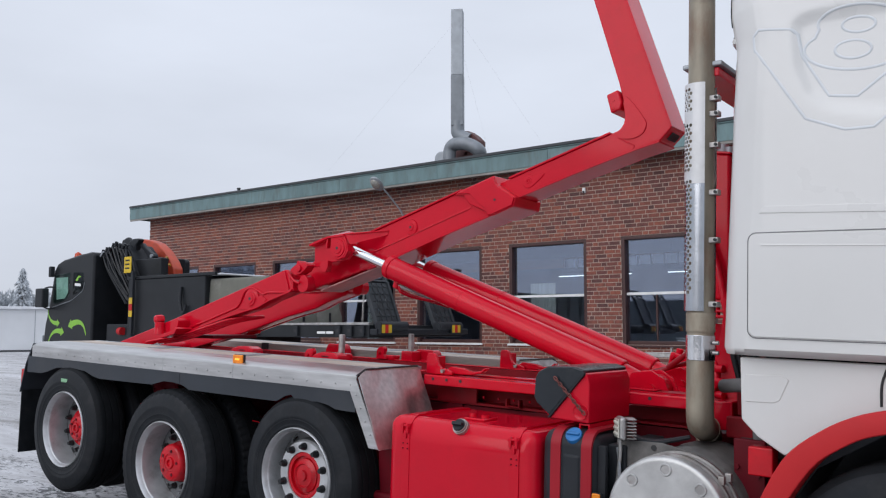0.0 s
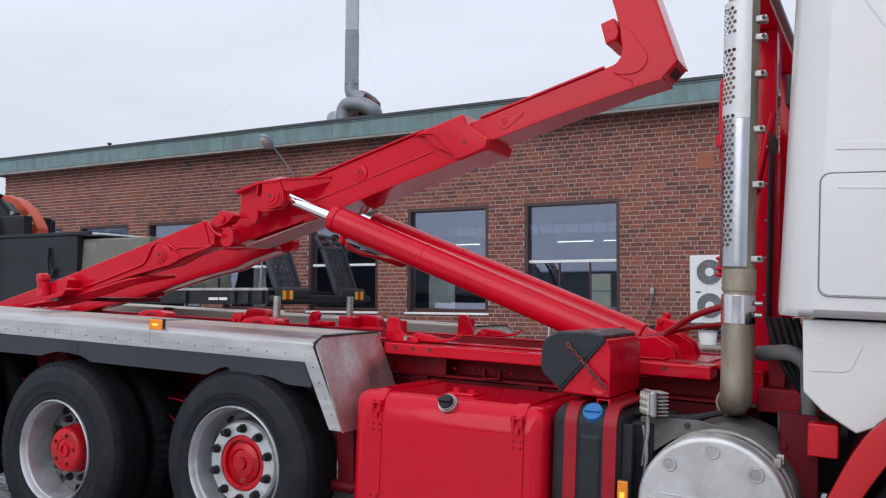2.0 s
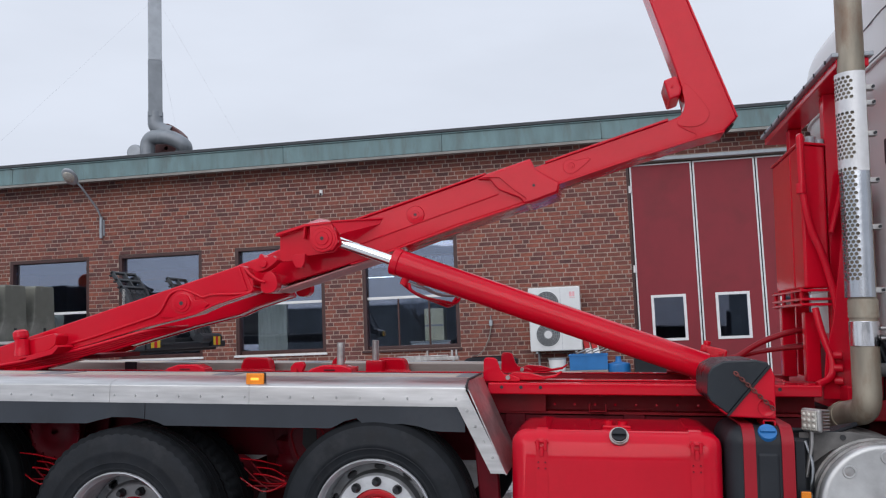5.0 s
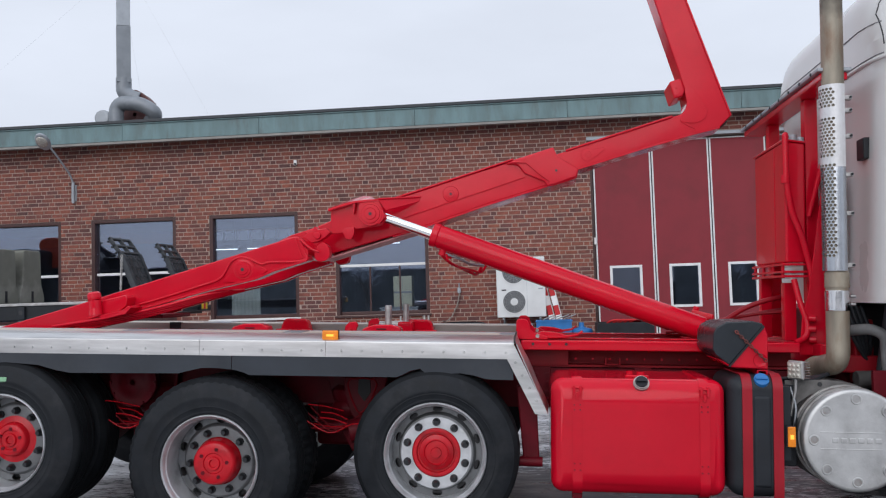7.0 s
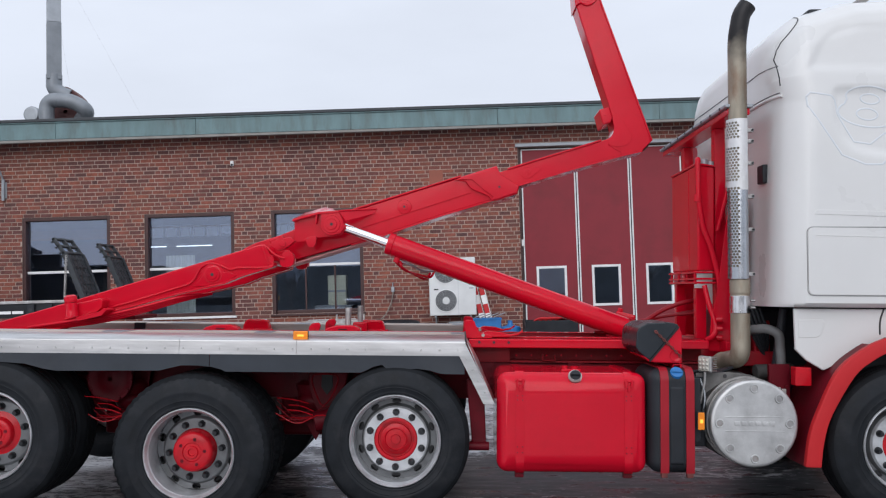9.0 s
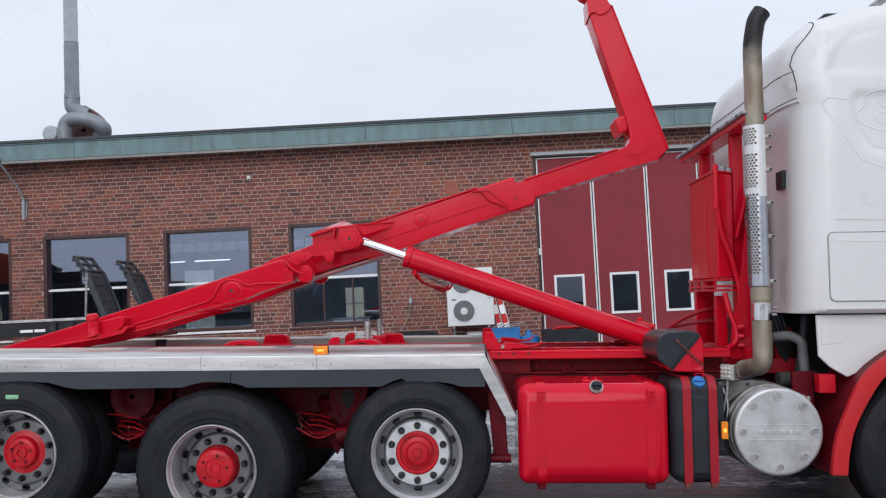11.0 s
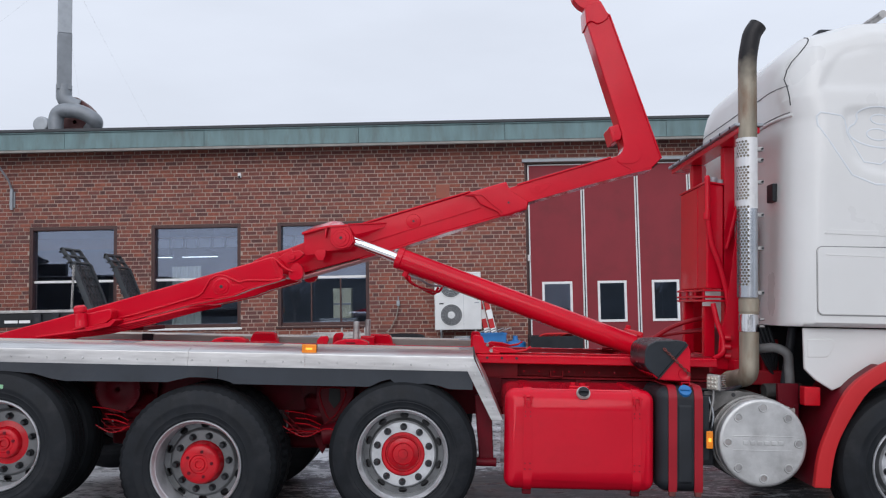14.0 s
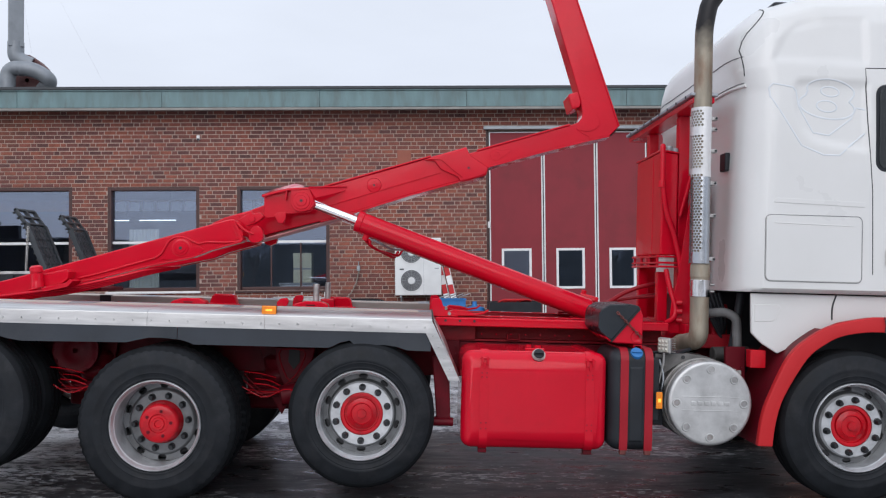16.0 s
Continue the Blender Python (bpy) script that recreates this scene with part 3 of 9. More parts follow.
def build_window(k, a, b):
    """A tall workshop window: maroon frame, pale middle rail, one pane above and divided panes below."""
    z0, z1 = WIN_BOTTOM, WIN_TOP
    y = WALL_Y + 0.09
    win = tagged(new("window_%d" % k), "tall maroon-framed workshop window with a pale middle rail", "window", kind="structure")
    win.location = (a, y, z0)
    w, h = b - a, z1 - z0
    fw = 0.075
    bm = bmesh.new()
    add_box(bm, 0, fw, -0.08, 0.09, 0, h)
    add_box(bm, w - fw, w, -0.08, 0.09, 0, h)
    add_box(bm, fw, w - fw, -0.08, 0.09, h - fw, h)
    add_box(bm, fw, w - fw, 0, 0.09, 0, fw)
    soften(bm, 0.005, 1)
    part("window_frame", bm, FRAME_BROWN, win, "dark maroon painted frame")
    mid = 1.04
    part("middle_rail", box(fw, w - fw, -0.01, 0.07, mid - 0.025, mid + 0.03, 0.005), TRIM_WHITE, win, "pale aluminium rail")
    divided = k in (2, 3, 7)
    if divided:
        for t in (0.36, 0.68):
            part("mullion", box(w * t - 0.016, w * t + 0.016, 0.005, 0.06, fw, mid - 0.025, 0.004), FRAME_BROWN, win)
    cuts = [fw] + ([w * 0.36, w * 0.68] if divided else []) + [w - fw]
    for p, q in zip(cuts, cuts[1:]):
        pane = part("pane", box(p + 0.002, q - 0.002, 0.032, 0.040, fw, mid - 0.026, 0), GLASS, win)
        pane.visible_shadow = False
    pane = part("pane", box(fw + 0.002, w - fw - 0.002, 0.030, 0.038, mid + 0.031, h - fw, 0), GLASS, win)
    pane.visible_shadow = False
    part("window_sill", box(-0.03, w + 0.03, -0.14, 0.0, -0.05, -0.006, 0.006), TRIM_WHITE if k in (4, 5, 6) else FRAME_BROWN, win)
    return win


for k, (a, b) in enumerate(WINDOWS):
    build_window(k + 1, a, b)


def curtain(x0, x1, z0, z1, name="curtain", label="pale green hanging curtain inside the window"):
    bm = bmesh.new()
    n = 26
    top, bot = [], []
    for i in range(n + 1):
        x = x0 + (x1 - x0) * i / n
        y = WALL_Y + 0.41 + 0.010 * math.sin(i * 1.9)
        top.append(bm.verts.new((x, y, z1)))
        bot.append(bm.verts.new((x, y + 0.01, z0)))
    for i in range(n):
        bm.faces.new((top[i], top[i + 1], bot[i + 1], bot[i]))
    bmesh.ops.solidify(bm, geom=bm.faces[:], thickness=0.006)
    return tagged(part(name, bm, CURTAIN), label, "curtain")


curtain(-9.93, -9.28, 0.305, 2.52)
curtain(-14.9, -14.5, 0.31, 2.2)


def inside_cupboard():
    """Pale cupboard on a low white cabinet, seen through the window beside the heat pump."""
    c = thing("cupboard", "pale yellow cupboard inside the workshop", "cupboard", (-6.27, 17.55, 1.315))
    part("body", box(-0.21, 0.21, -0.18, 0.18, 0.0, 0.68, 0.012), material("pale_yellow_enamel", (0.72, 0.72, 0.52), 0.5, vary=0.06), c)
    part("door_gap", box(-0.003, 0.003, -0.184, -0.178, 0.03, 0.65, 0), GREY_METAL, c)
    part("shelf_edge", box(-0.20, 0.20, -0.19, -0.181, 0.30, 0.34, 0.003), GREY_METAL, c)
    b = thing("low_cabinet", "white low cabinet inside the workshop", "cabinet", (-6.35, 17.55, 0.30))
    part("body", box(-0.42, 0.42, -0.25, 0.25, 0.0, 0.97, 0.012), material("white_enamel", (0.70, 0.76, 0.80), 0.5, vary=0.06), b)
    part("top", box(-0.44, 0.44, -0.27, 0.27, 0.972, 1.012, 0.006), GREY_METAL, b)


inside_cupboard()


def build_gate():
    """Folding workshop gate of tall red leaves with white edges and one small window in each."""
    g = tagged(new("gate"), "tall folding workshop gate of matt red leaves with white edges", "gate", kind="structure")
    g.location = (0, WALL_Y + 0.10, 0)
    part("gate_rail", box(GATE_L - 0.05, GATE_R + 0.05, -0.16, -0.06, GATE_TOP + 0.0, GATE_TOP + 0.07, 0.006), GREY_METAL, g, "grey steel track above the gate")
    part("gate_post", box(GATE_L, GATE_L + 0.055, -0.03, 0.05, -0.1, GATE_TOP - 0.005, 0.004), FRAME_BROWN, g)
    xs = [GATE_L + 0.062, -0.885, 0.275, 1.40, GATE_R - 0.02]
    for x0, x1 in zip(xs, xs[1:]):
        a, b = x0 + 0.012, x1 - 0.012
        wx0, wx1, wz0, wz1 = x0 + 0.27, x1 - 0.27, 1.15, 2.03
        bm = bmesh.new()
        for p, q, lo, hi in ((a + 0.03, wx0, 0.02, GATE_TOP - 0.06), (wx1, b - 0.03, 0.02, GATE_TOP - 0.06), (wx0, wx1, 0.02, wz0), (wx0, wx1, wz1, GATE_TOP - 0.06)):
            add_box(bm, p, q, 0, 0.05, lo, hi)
        leaf = part("gate_leaf", bm, GATE_RED, g)
        for p, q in ((a, a + 0.028), (b - 0.028, b)):
            part("edge_strip", box(p, q, -0.008, 0.055, 0.02, GATE_TOP - 0.06, 0.003), TRIM_WHITE, leaf, "white edge profile")
        part("edge_strip", box(a, b, -0.006, 0.05, GATE_TOP - 0.058, GATE_TOP - 0.035, 0.003), TRIM_WHITE, leaf)
        bm = bmesh.new()
        t = 0.05
        for p, q, lo, hi in ((wx0, wx0 + t, wz0, wz1), (wx1 - t, wx1, wz0, wz1), (wx0 + t, wx1 - t, wz0, wz0 + t), (wx0 + t, wx1 - t, wz1 - t, wz1)):
            add_box(bm, p, q, -0.015, 0.055, lo, hi)
        part("gate_seal", box(x1 - 0.0118, x1 + 0.0118, 0.004, 0.05, 0.02, GATE_TOP - 0.062, 0.002), BLACK, leaf, "black rubber seal between leaves")
        part("leaf_window_frame", bm, TRIM_WHITE, leaf, "white frame round a small pane")
        pane = part("pane", box(wx0 + t, wx1 - t, 0.015, 0.022, wz0 + t, wz1 - t, 0), GLASS, leaf)
        pane.visible_shadow = False
    for z in (0.6, 2.55, 4.1):
        part("hinge", rod((GATE_L + 0.06, -0.03, z - 0.07), (GATE_L + 0.06, -0.03, z + 0.07), 0.03, seg=12), TRIM_WHITE, g)
    return g


build_gate()

# ---------- hook-lift truck ----------
# The truck is built level and then leans 2 degrees, nose down, as it stands in the yard.
truck = new("hook_lift_truck")
truck.matrix_world = Matrix.Translation((-3.47, 0, 1.225)) @ pose(0, 0, 0, 0, 2.06, 0) @ Matrix.Translation((3.47, 0, -1.225))
tagged(truck, "red hook-lift truck with white cab and raised hook arm", "truck")
MID = 5.04


def tyre_profile(R, y0, w):
    half = [(0.292, 0.045), (0.305, 0.020), (0.318, 0.012), (0.322, 0.008), (0.330, 0.008), (0.334, 0.010), (0.356, 0.003), (0.36, 0.0), (0.364, 0.002), (R - 0.135, 0.001), (R - 0.125, -0.004), (R - 0.115, 0.0), (R - 0.06, 0.012), (R - 0.03, 0.026), (R - 0.008, 0.045), (R, 0.06)]
    grooves = []
    for c in (0.30, 0.5, 0.70):
        grooves += [(R, w * c - 0.006), (R - 0.010, w * c - 0.004), (R - 0.010, w * c + 0.004), (R, w * c + 0.006)]
    return [(r, y0 + y) for r, y in half] + [(r, y0 + y) for r, y in grooves] + [(r, y0 + w - y) for r, y in reversed(half)]


def tyre_mesh(R, y0, w, cx, cz, lugs, seg=72, deep_cut=0.017):
    """Tyre carcass; lugs: the shoulders are cut into blocks as on a drive axle."""
    prof = tyre_profile(R, y0, w)
    seg = 168 if lugs else seg
    bm = bmesh.new()
    rings = []
    for r, y in prof:
        d = (y - y0) / w
        shoulder = r > R - 0.034 and (d < 0.26 or d > 0.74)
        ring = []
        for i in range(seg):
            cut = deep_cut if lugs and shoulder and i % 3 == (0 if d < 0.5 else 1) else 0.0
            a = 2 * math.pi * i / seg
            ring.append(bm.verts.new((cx + (r - cut) * math.cos(a), y, cz + (r - cut) * math.sin(a))))
        rings.append(ring)
    for p, q in list(zip(rings, rings[1:])) + [(rings[-1], rings[0])]:
        for i in range(seg):
            bm.faces.new((p[i], p[(i + 1) % seg], q[(i + 1) % seg], q[i]))
    bmesh.ops.recalc_face_normals(bm, faces=bm.faces[:])
    return bm


def dark_tread(ob, cx, cz, R):
    """The running surface is darker than the sidewalls with their dust."""
    ob.data.materials.append(TREAD)
    for f in ob.data.polygons:
        if math.hypot(f.center.x - cx, f.center.z - cz) > R - 0.03:
            f.material_index = 1
    return ob


def disc_mesh(cx, cz, y, r_in, r_out, dish, tall=0.0185, wide=0.150):
    """Wheel disc with ten oval hand holes near its edge."""
    bm = bmesh.new()
    def at(r, a):
        u = min(1.0, max(0.0, (r - 0.210) / 0.022))
        d = dish * u * u * (3 - 2 * u)
        return bm.verts.new((cx + r * math.cos(a), y + d, cz + r * math.sin(a)))
    step = 2 * math.pi / 10
    lo, hi, mid = 0.231, 0.275, 0.253
    for k in range(10):
        a0 = k * step
        for ra, rb in ((r_in, 0.208), (0.208, 0.216), (0.216, 0.224), (0.224, lo), (hi, r_out)):
            ring = [[at(r, a0 + step * i / 6) for i in range(7)] for r in (ra, rb)]
            for i in range(6):
                bm.faces.new((ring[0][i], ring[0][i + 1], ring[1][i + 1], ring[1][i]))
        outer = [at(lo, a0 + step * i / 6) for i in range(7)] + [at(mid, a0 + step)] + [at(hi, a0 + step * (6 - i) / 6) for i in range(7)] + [at(mid, a0)]
        inner = []
        n = len(outer)
        angles = [math.atan2((lo - mid), (i - 3) * 0.011) for i in range(7)] + [0.0] + [math.atan2(hi - mid, (3 - i) * 0.011) for i in range(7)] + [math.pi]
        for t in angles:
            inner.append(at(mid + tall * math.sin(t), a0 + step / 2 + wide * math.cos(t)))
        for i in range(n):
            bm.faces.new((outer[i], outer[(i + 1) % n], inner[(i + 1) % n], inner[i]))
    bmesh.ops.remove_doubles(bm, verts=bm.verts[:], dist=0.0002)
    bm.normal_update()
    bmesh.ops.solidify(bm, geom=bm.faces[:], thickness=0.010)
    bmesh.ops.recalc_face_normals(bm, faces=bm.faces[:])
    return bm


def build_wheel(cx, cz, R, y0, deep, dual, lugs, mark=False, turn=0.15, sunk=0.0, shaded_disc=False, slim=1.0):
    """deep: the disc sits far inside the rim and the hub stands out; else a shallow disc with a flat hub."""
    yd = y0 + (0.185 if deep else 0.095)
    wheel = part("wheel", disc_mesh(cx, cz, yd, 0.146 if deep else 0.148, 0.279, *((0.03, 0.0235, 0.120) if deep else (0.064, 0.0175, 0.125))), DISC_SHADED if shaded_disc else RIM, truck, "silver painted steel wheel")
    # the sunken ring round the hand holes is coloured darker for its shade
    wheel.data.materials.append(DISC_SHADED)
    for f in wheel.data.polygons:
        if math.hypot(f.center.x - cx, f.center.z - cz) > 0.222:
            f.material_index = 1
    dark_tread(part("tyre", tyre_mesh(R, y0, 0.30, cx, cz, lugs, deep_cut=0.007), RUBBER, wheel, "worn black truck tyre"), cx, cz, R)
    if dual:
        dark_tread(part("tyre", tyre_mesh(R, y0 + 0.335, 0.29, cx, cz, lugs), RUBBER, wheel), cx, cz, R)
    prof = [(0.284, y0 + 0.30), (0.279, y0 + 0.16), (0.281, y0 + 0.055), (0.286, y0 + 0.042), (0.300, y0 + 0.06), (0.292, y0 + 0.30)]
    part("rim", lathe(prof, cx, cz, 64, close=True), RIM, wheel)
    prof = [(0.284, y0 + 0.043), (0.291, y0 + 0.036), (0.293, y0 + 0.018), (0.303, y0 + 0.004), (0.309, y0 + 0.008), (0.311, y0 + 0.022), (0.305, y0 + 0.06)]
    part("rim_lip", lathe(prof, cx, cz, 64, close=True), RIM, wheel)
    if deep:
        prof = [(0.02, y0 + 0.030 + sunk), (0.06, y0 + 0.030 + sunk), (0.066, y0 + 0.022 + sunk), (0.116 * slim, y0 + 0.022 + sunk), (0.131 * slim, y0 + 0.034 + sunk), (0.138 * slim, y0 + 0.06 + sunk), (0.140 * slim, y0 + 0.165), (0.150, y0 + 0.175), (0.152, y0 + 0.27)]
    else:
        prof = [(0.012, y0 + 0.071), (0.030, y0 + 0.071), (0.034, y0 + 0.085), (0.068, y0 + 0.089), (0.074, y0 + 0.079), (0.084, y0 + 0.089), (0.104, y0 + 0.097), (0.108, y0 + 0.112), (0.118, y0 + 0.112), (0.122, y0 + 0.090), (0.138, y0 + 0.088), (0.146, y0 + 0.092), (0.150, y0 + 0.103), (0.146, y0 + 0.205)]
    part("hub", lathe(prof, cx, cz, 40, cap_first=True), HUB_RED, wheel, "red painted hub")
    if deep:
        part("hub_ring", lathe([(0.022, y0 + sunk + 0.031), (0.026, y0 + sunk + 0.018), (0.040, y0 + sunk + 0.018), (0.044, y0 + sunk + 0.030)], cx, cz, 28), HUB_RED, wheel)
        for i in range(5):
            a = turn + 2 * math.pi * i / 5
            x, z = cx + 0.088 * slim * math.cos(a), cz + 0.088 * slim * math.sin(a)
            part("hub_bolt", rod((x, y0 + sunk + 0.017, z), (x, y0 + sunk + 0.04, z), 0.012, seg=6), DARKRED, wheel)
    for i in range(10):
        a = turn + 2 * math.pi * i / 10
        x, z = cx + 0.184 * math.cos(a), cz + 0.184 * math.sin(a)
        bm = bmesh.new()
        add_rod(bm, (x, yd + 0.004, z), (x, yd - 0.026, z), 0.0255, 0.0235, 12)
        add_rod(bm, (x, yd - 0.026, z), (x, yd - 0.052, z), 0.021, 0.014, 12)
        part("wheel_nut", bm, NUT, wheel)
    # Drum widened and blackened as a backing that keeps the hand holes dark.
    part("drum_backing", lathe([(0.02, yd + 0.06), (0.255, yd + 0.06), (0.270, yd + 0.075), (0.270, yd + 0.20), (0.02, yd + 0.21)], cx, cz, 32), GAP, wheel, "brake drum widened and blackened to keep the hand holes dark")
    if mark:
        part("tyre_mark", box(cx - 0.045, cx + 0.045, y0 - 0.0035, y0 + 0.003, cz + 0.385, cz + 0.415, 0.002), material("faded_green_mark", (0.22, 0.42, 0.25), 0.7), wheel, "faded green sticker")
    return wheel


WHEEL_Y = 3.775
build_wheel(-3.94, 0.556, 0.502, WHEEL_Y, False, False, False, turn=0.31)
build_wheel(-5.33, 0.456, 0.538, WHEEL_Y - 0.01, True, True, True, turn=0.1, sunk=0.06, shaded_disc=True)
build_wheel(-6.71, 0.560, 0.515, WHEEL_Y, True, True, False, mark=True, turn=0.25, sunk=0.10, shaded_disc=True, slim=0.80)
build_wheel(-0.50, 0.545, 0.530, WHEEL_Y + 0.02, False, False, False, turn=0.2)


def far_wheel(cx, cz, R, wide):
    """The wheel on the far end of an axle."""
    y1 = 2 * MID - WHEEL_Y
    wheel = part("wheel", lathe([(0.02, y1 - 0.10), (0.26, y1 - 0.10), (0.28, y1 - 0.02), (0.31, y1), (0.31, y1 - 0.3), (0.05, y1 - 0.28)], cx, cz, 32), RIM, truck)
    part("tyre", lathe(tyre_profile(R, y1 - 0.30, 0.30), cx, cz, 48, close=True), RUBBER, wheel)
    if wide:
        part("tyre", lathe(tyre_profile(R, y1 - 0.635, 0.29), cx, cz, 48, close=True), RUBBER, wheel)


for cx, cz, R, wide in ((-3.94, 0.556, 0.502, False), (-5.33, 0.456, 0.538, True), (-6.71, 0.56, 0.515, True), (-0.5, 0.545, 0.53, False)):
    far_wheel(cx, cz, R, wide)
    bm = rod((cx, 4.05, cz), (cx, 6.0, cz), 0.085, seg=16)
    if wide:
        add_lathe(bm, [(0.06, MID - 0.26), (0.20, MID - 0.2), (0.24, MID), (0.20, MID + 0.2), (0.06, MID + 0.26)], cx, cz, 24)
    part("axle", bm, DARKRED, truck, "dark red axle beam")


# chassis rails, subframe and cross members
def rail(y0, y1, x0, x1, z0, z1, t=0.02, opening=1):
    """A channel section whose web stands at the outer side."""
    yw, yo = (y0, y1) if opening > 0 else (y1, y0)
    s = t if opening > 0 else -t
    sec = [(yw, z0), (yo, z0), (yo, z0 + t), (yw + s, z0 + t), (yw + s, z1 - t), (yo, z1 - t), (yo, z1), (yw, z1)]
    bm = bmesh.new()
    ends = [[bm.verts.new((x, y, z)) for y, z in sec] for x in (x0, x1)]
    for i in range(8):
        bm.faces.new((ends[0][i], ends[0][(i + 1) % 8], ends[1][(i + 1) % 8], ends[1][i]))
    bm.faces.new(ends[0])
    bm.faces.new(ends[1])
    bmesh.ops.recalc_face_normals(bm, faces=bm.faces[:])
    return bm


for s, op in ((4.62, 1), (5.38, -1)):
    part("chassis_rail", rail(s, s + 0.09, -7.45, 0.75, 0.74, 1.01, 0.012, op), DARKRED, truck, "dark red chassis rail")
    part("subframe_rail", rail(s - 0.02, s + 0.12, -7.35, -1.62, 1.02, 1.205, 0.014, -op), FRAME_RED, truck, "red subframe beam of the hook lift")
    part("slide_rail", box(-7.3, -1.9, s - 0.01, s + 0.08, 1.207, 1.215, 0.003), RED, truck)
# wide flange along the near side, with a row of holes
bm = box(-3.44, -1.645, 4.43, 4.60, 1.142, 1.206, 0.008)
flange = part("side_flange", bm, RED, truck, "red side flange with bolt holes")
for x in (-3.36, -3.25, -3.14, -2.0, -1.86):
    part("bolt_hole", rod((x, 4.427, 1.182), (x, 4.44, 1.182), 0.010, seg=10), GAP, flange)
for k in range(11):
    x = -3.30 + 0.115 * k
    part("web_bolt", rod((x, 4.602, 1.075), (x, 4.592, 1.075), 0.009, 0.007, 6), RED, flange)
    if k % 2 == 0:
        part("web_bolt", rod((x + 0.03, 4.602, 1.125), (x + 0.03, 4.594, 1.125), 0.007, 0.005, 6), RED, flange)
for x in (-7.2, -6.05, -4.65, -3.0, -2.2, -1.3):
    part("cross_member", rod((x, 4.64, 0.88), (x, 5.44, 0.88), 0.065, seg=14), DARKRED, truck)
for x in (-3.3, -2.62, -4.6, -6.1):
    bm = box(x - 0.06, x + 0.06, 4.595, 4.612, 0.80, 1.018, 0.006)
    br = part("mounting_plate", bm, DARKRED, truck)
    for dz in (0.85, 0.91, 0.97):
        for dx in (-0.035, 0.035):
            part("plate_bolt", rod((x + dx, 4.60, dz), (x + dx, 4.578, dz), 0.012, seg=6), DARKRED, br)

# open strap bracket on the web, and the web's joint plate
bm = bmesh.new()
for p, q, lo, hi in ((-2.877, -2.865, 1.035, 1.085), (-2.785, -2.773, 1.035, 1.085), (-2.865, -2.785, 1.035, 1.045)):
    add_box(bm, p, q, 4.555, 4.60, lo, hi)
soften(bm, 0.003, 1)
part("strap_bracket", bm, FRAME_RED, truck)
part("joint_plate", box(-3.44, -3.12, 4.588, 4.60, 1.03, 1.135, 0.003), FRAME_RED, truck)

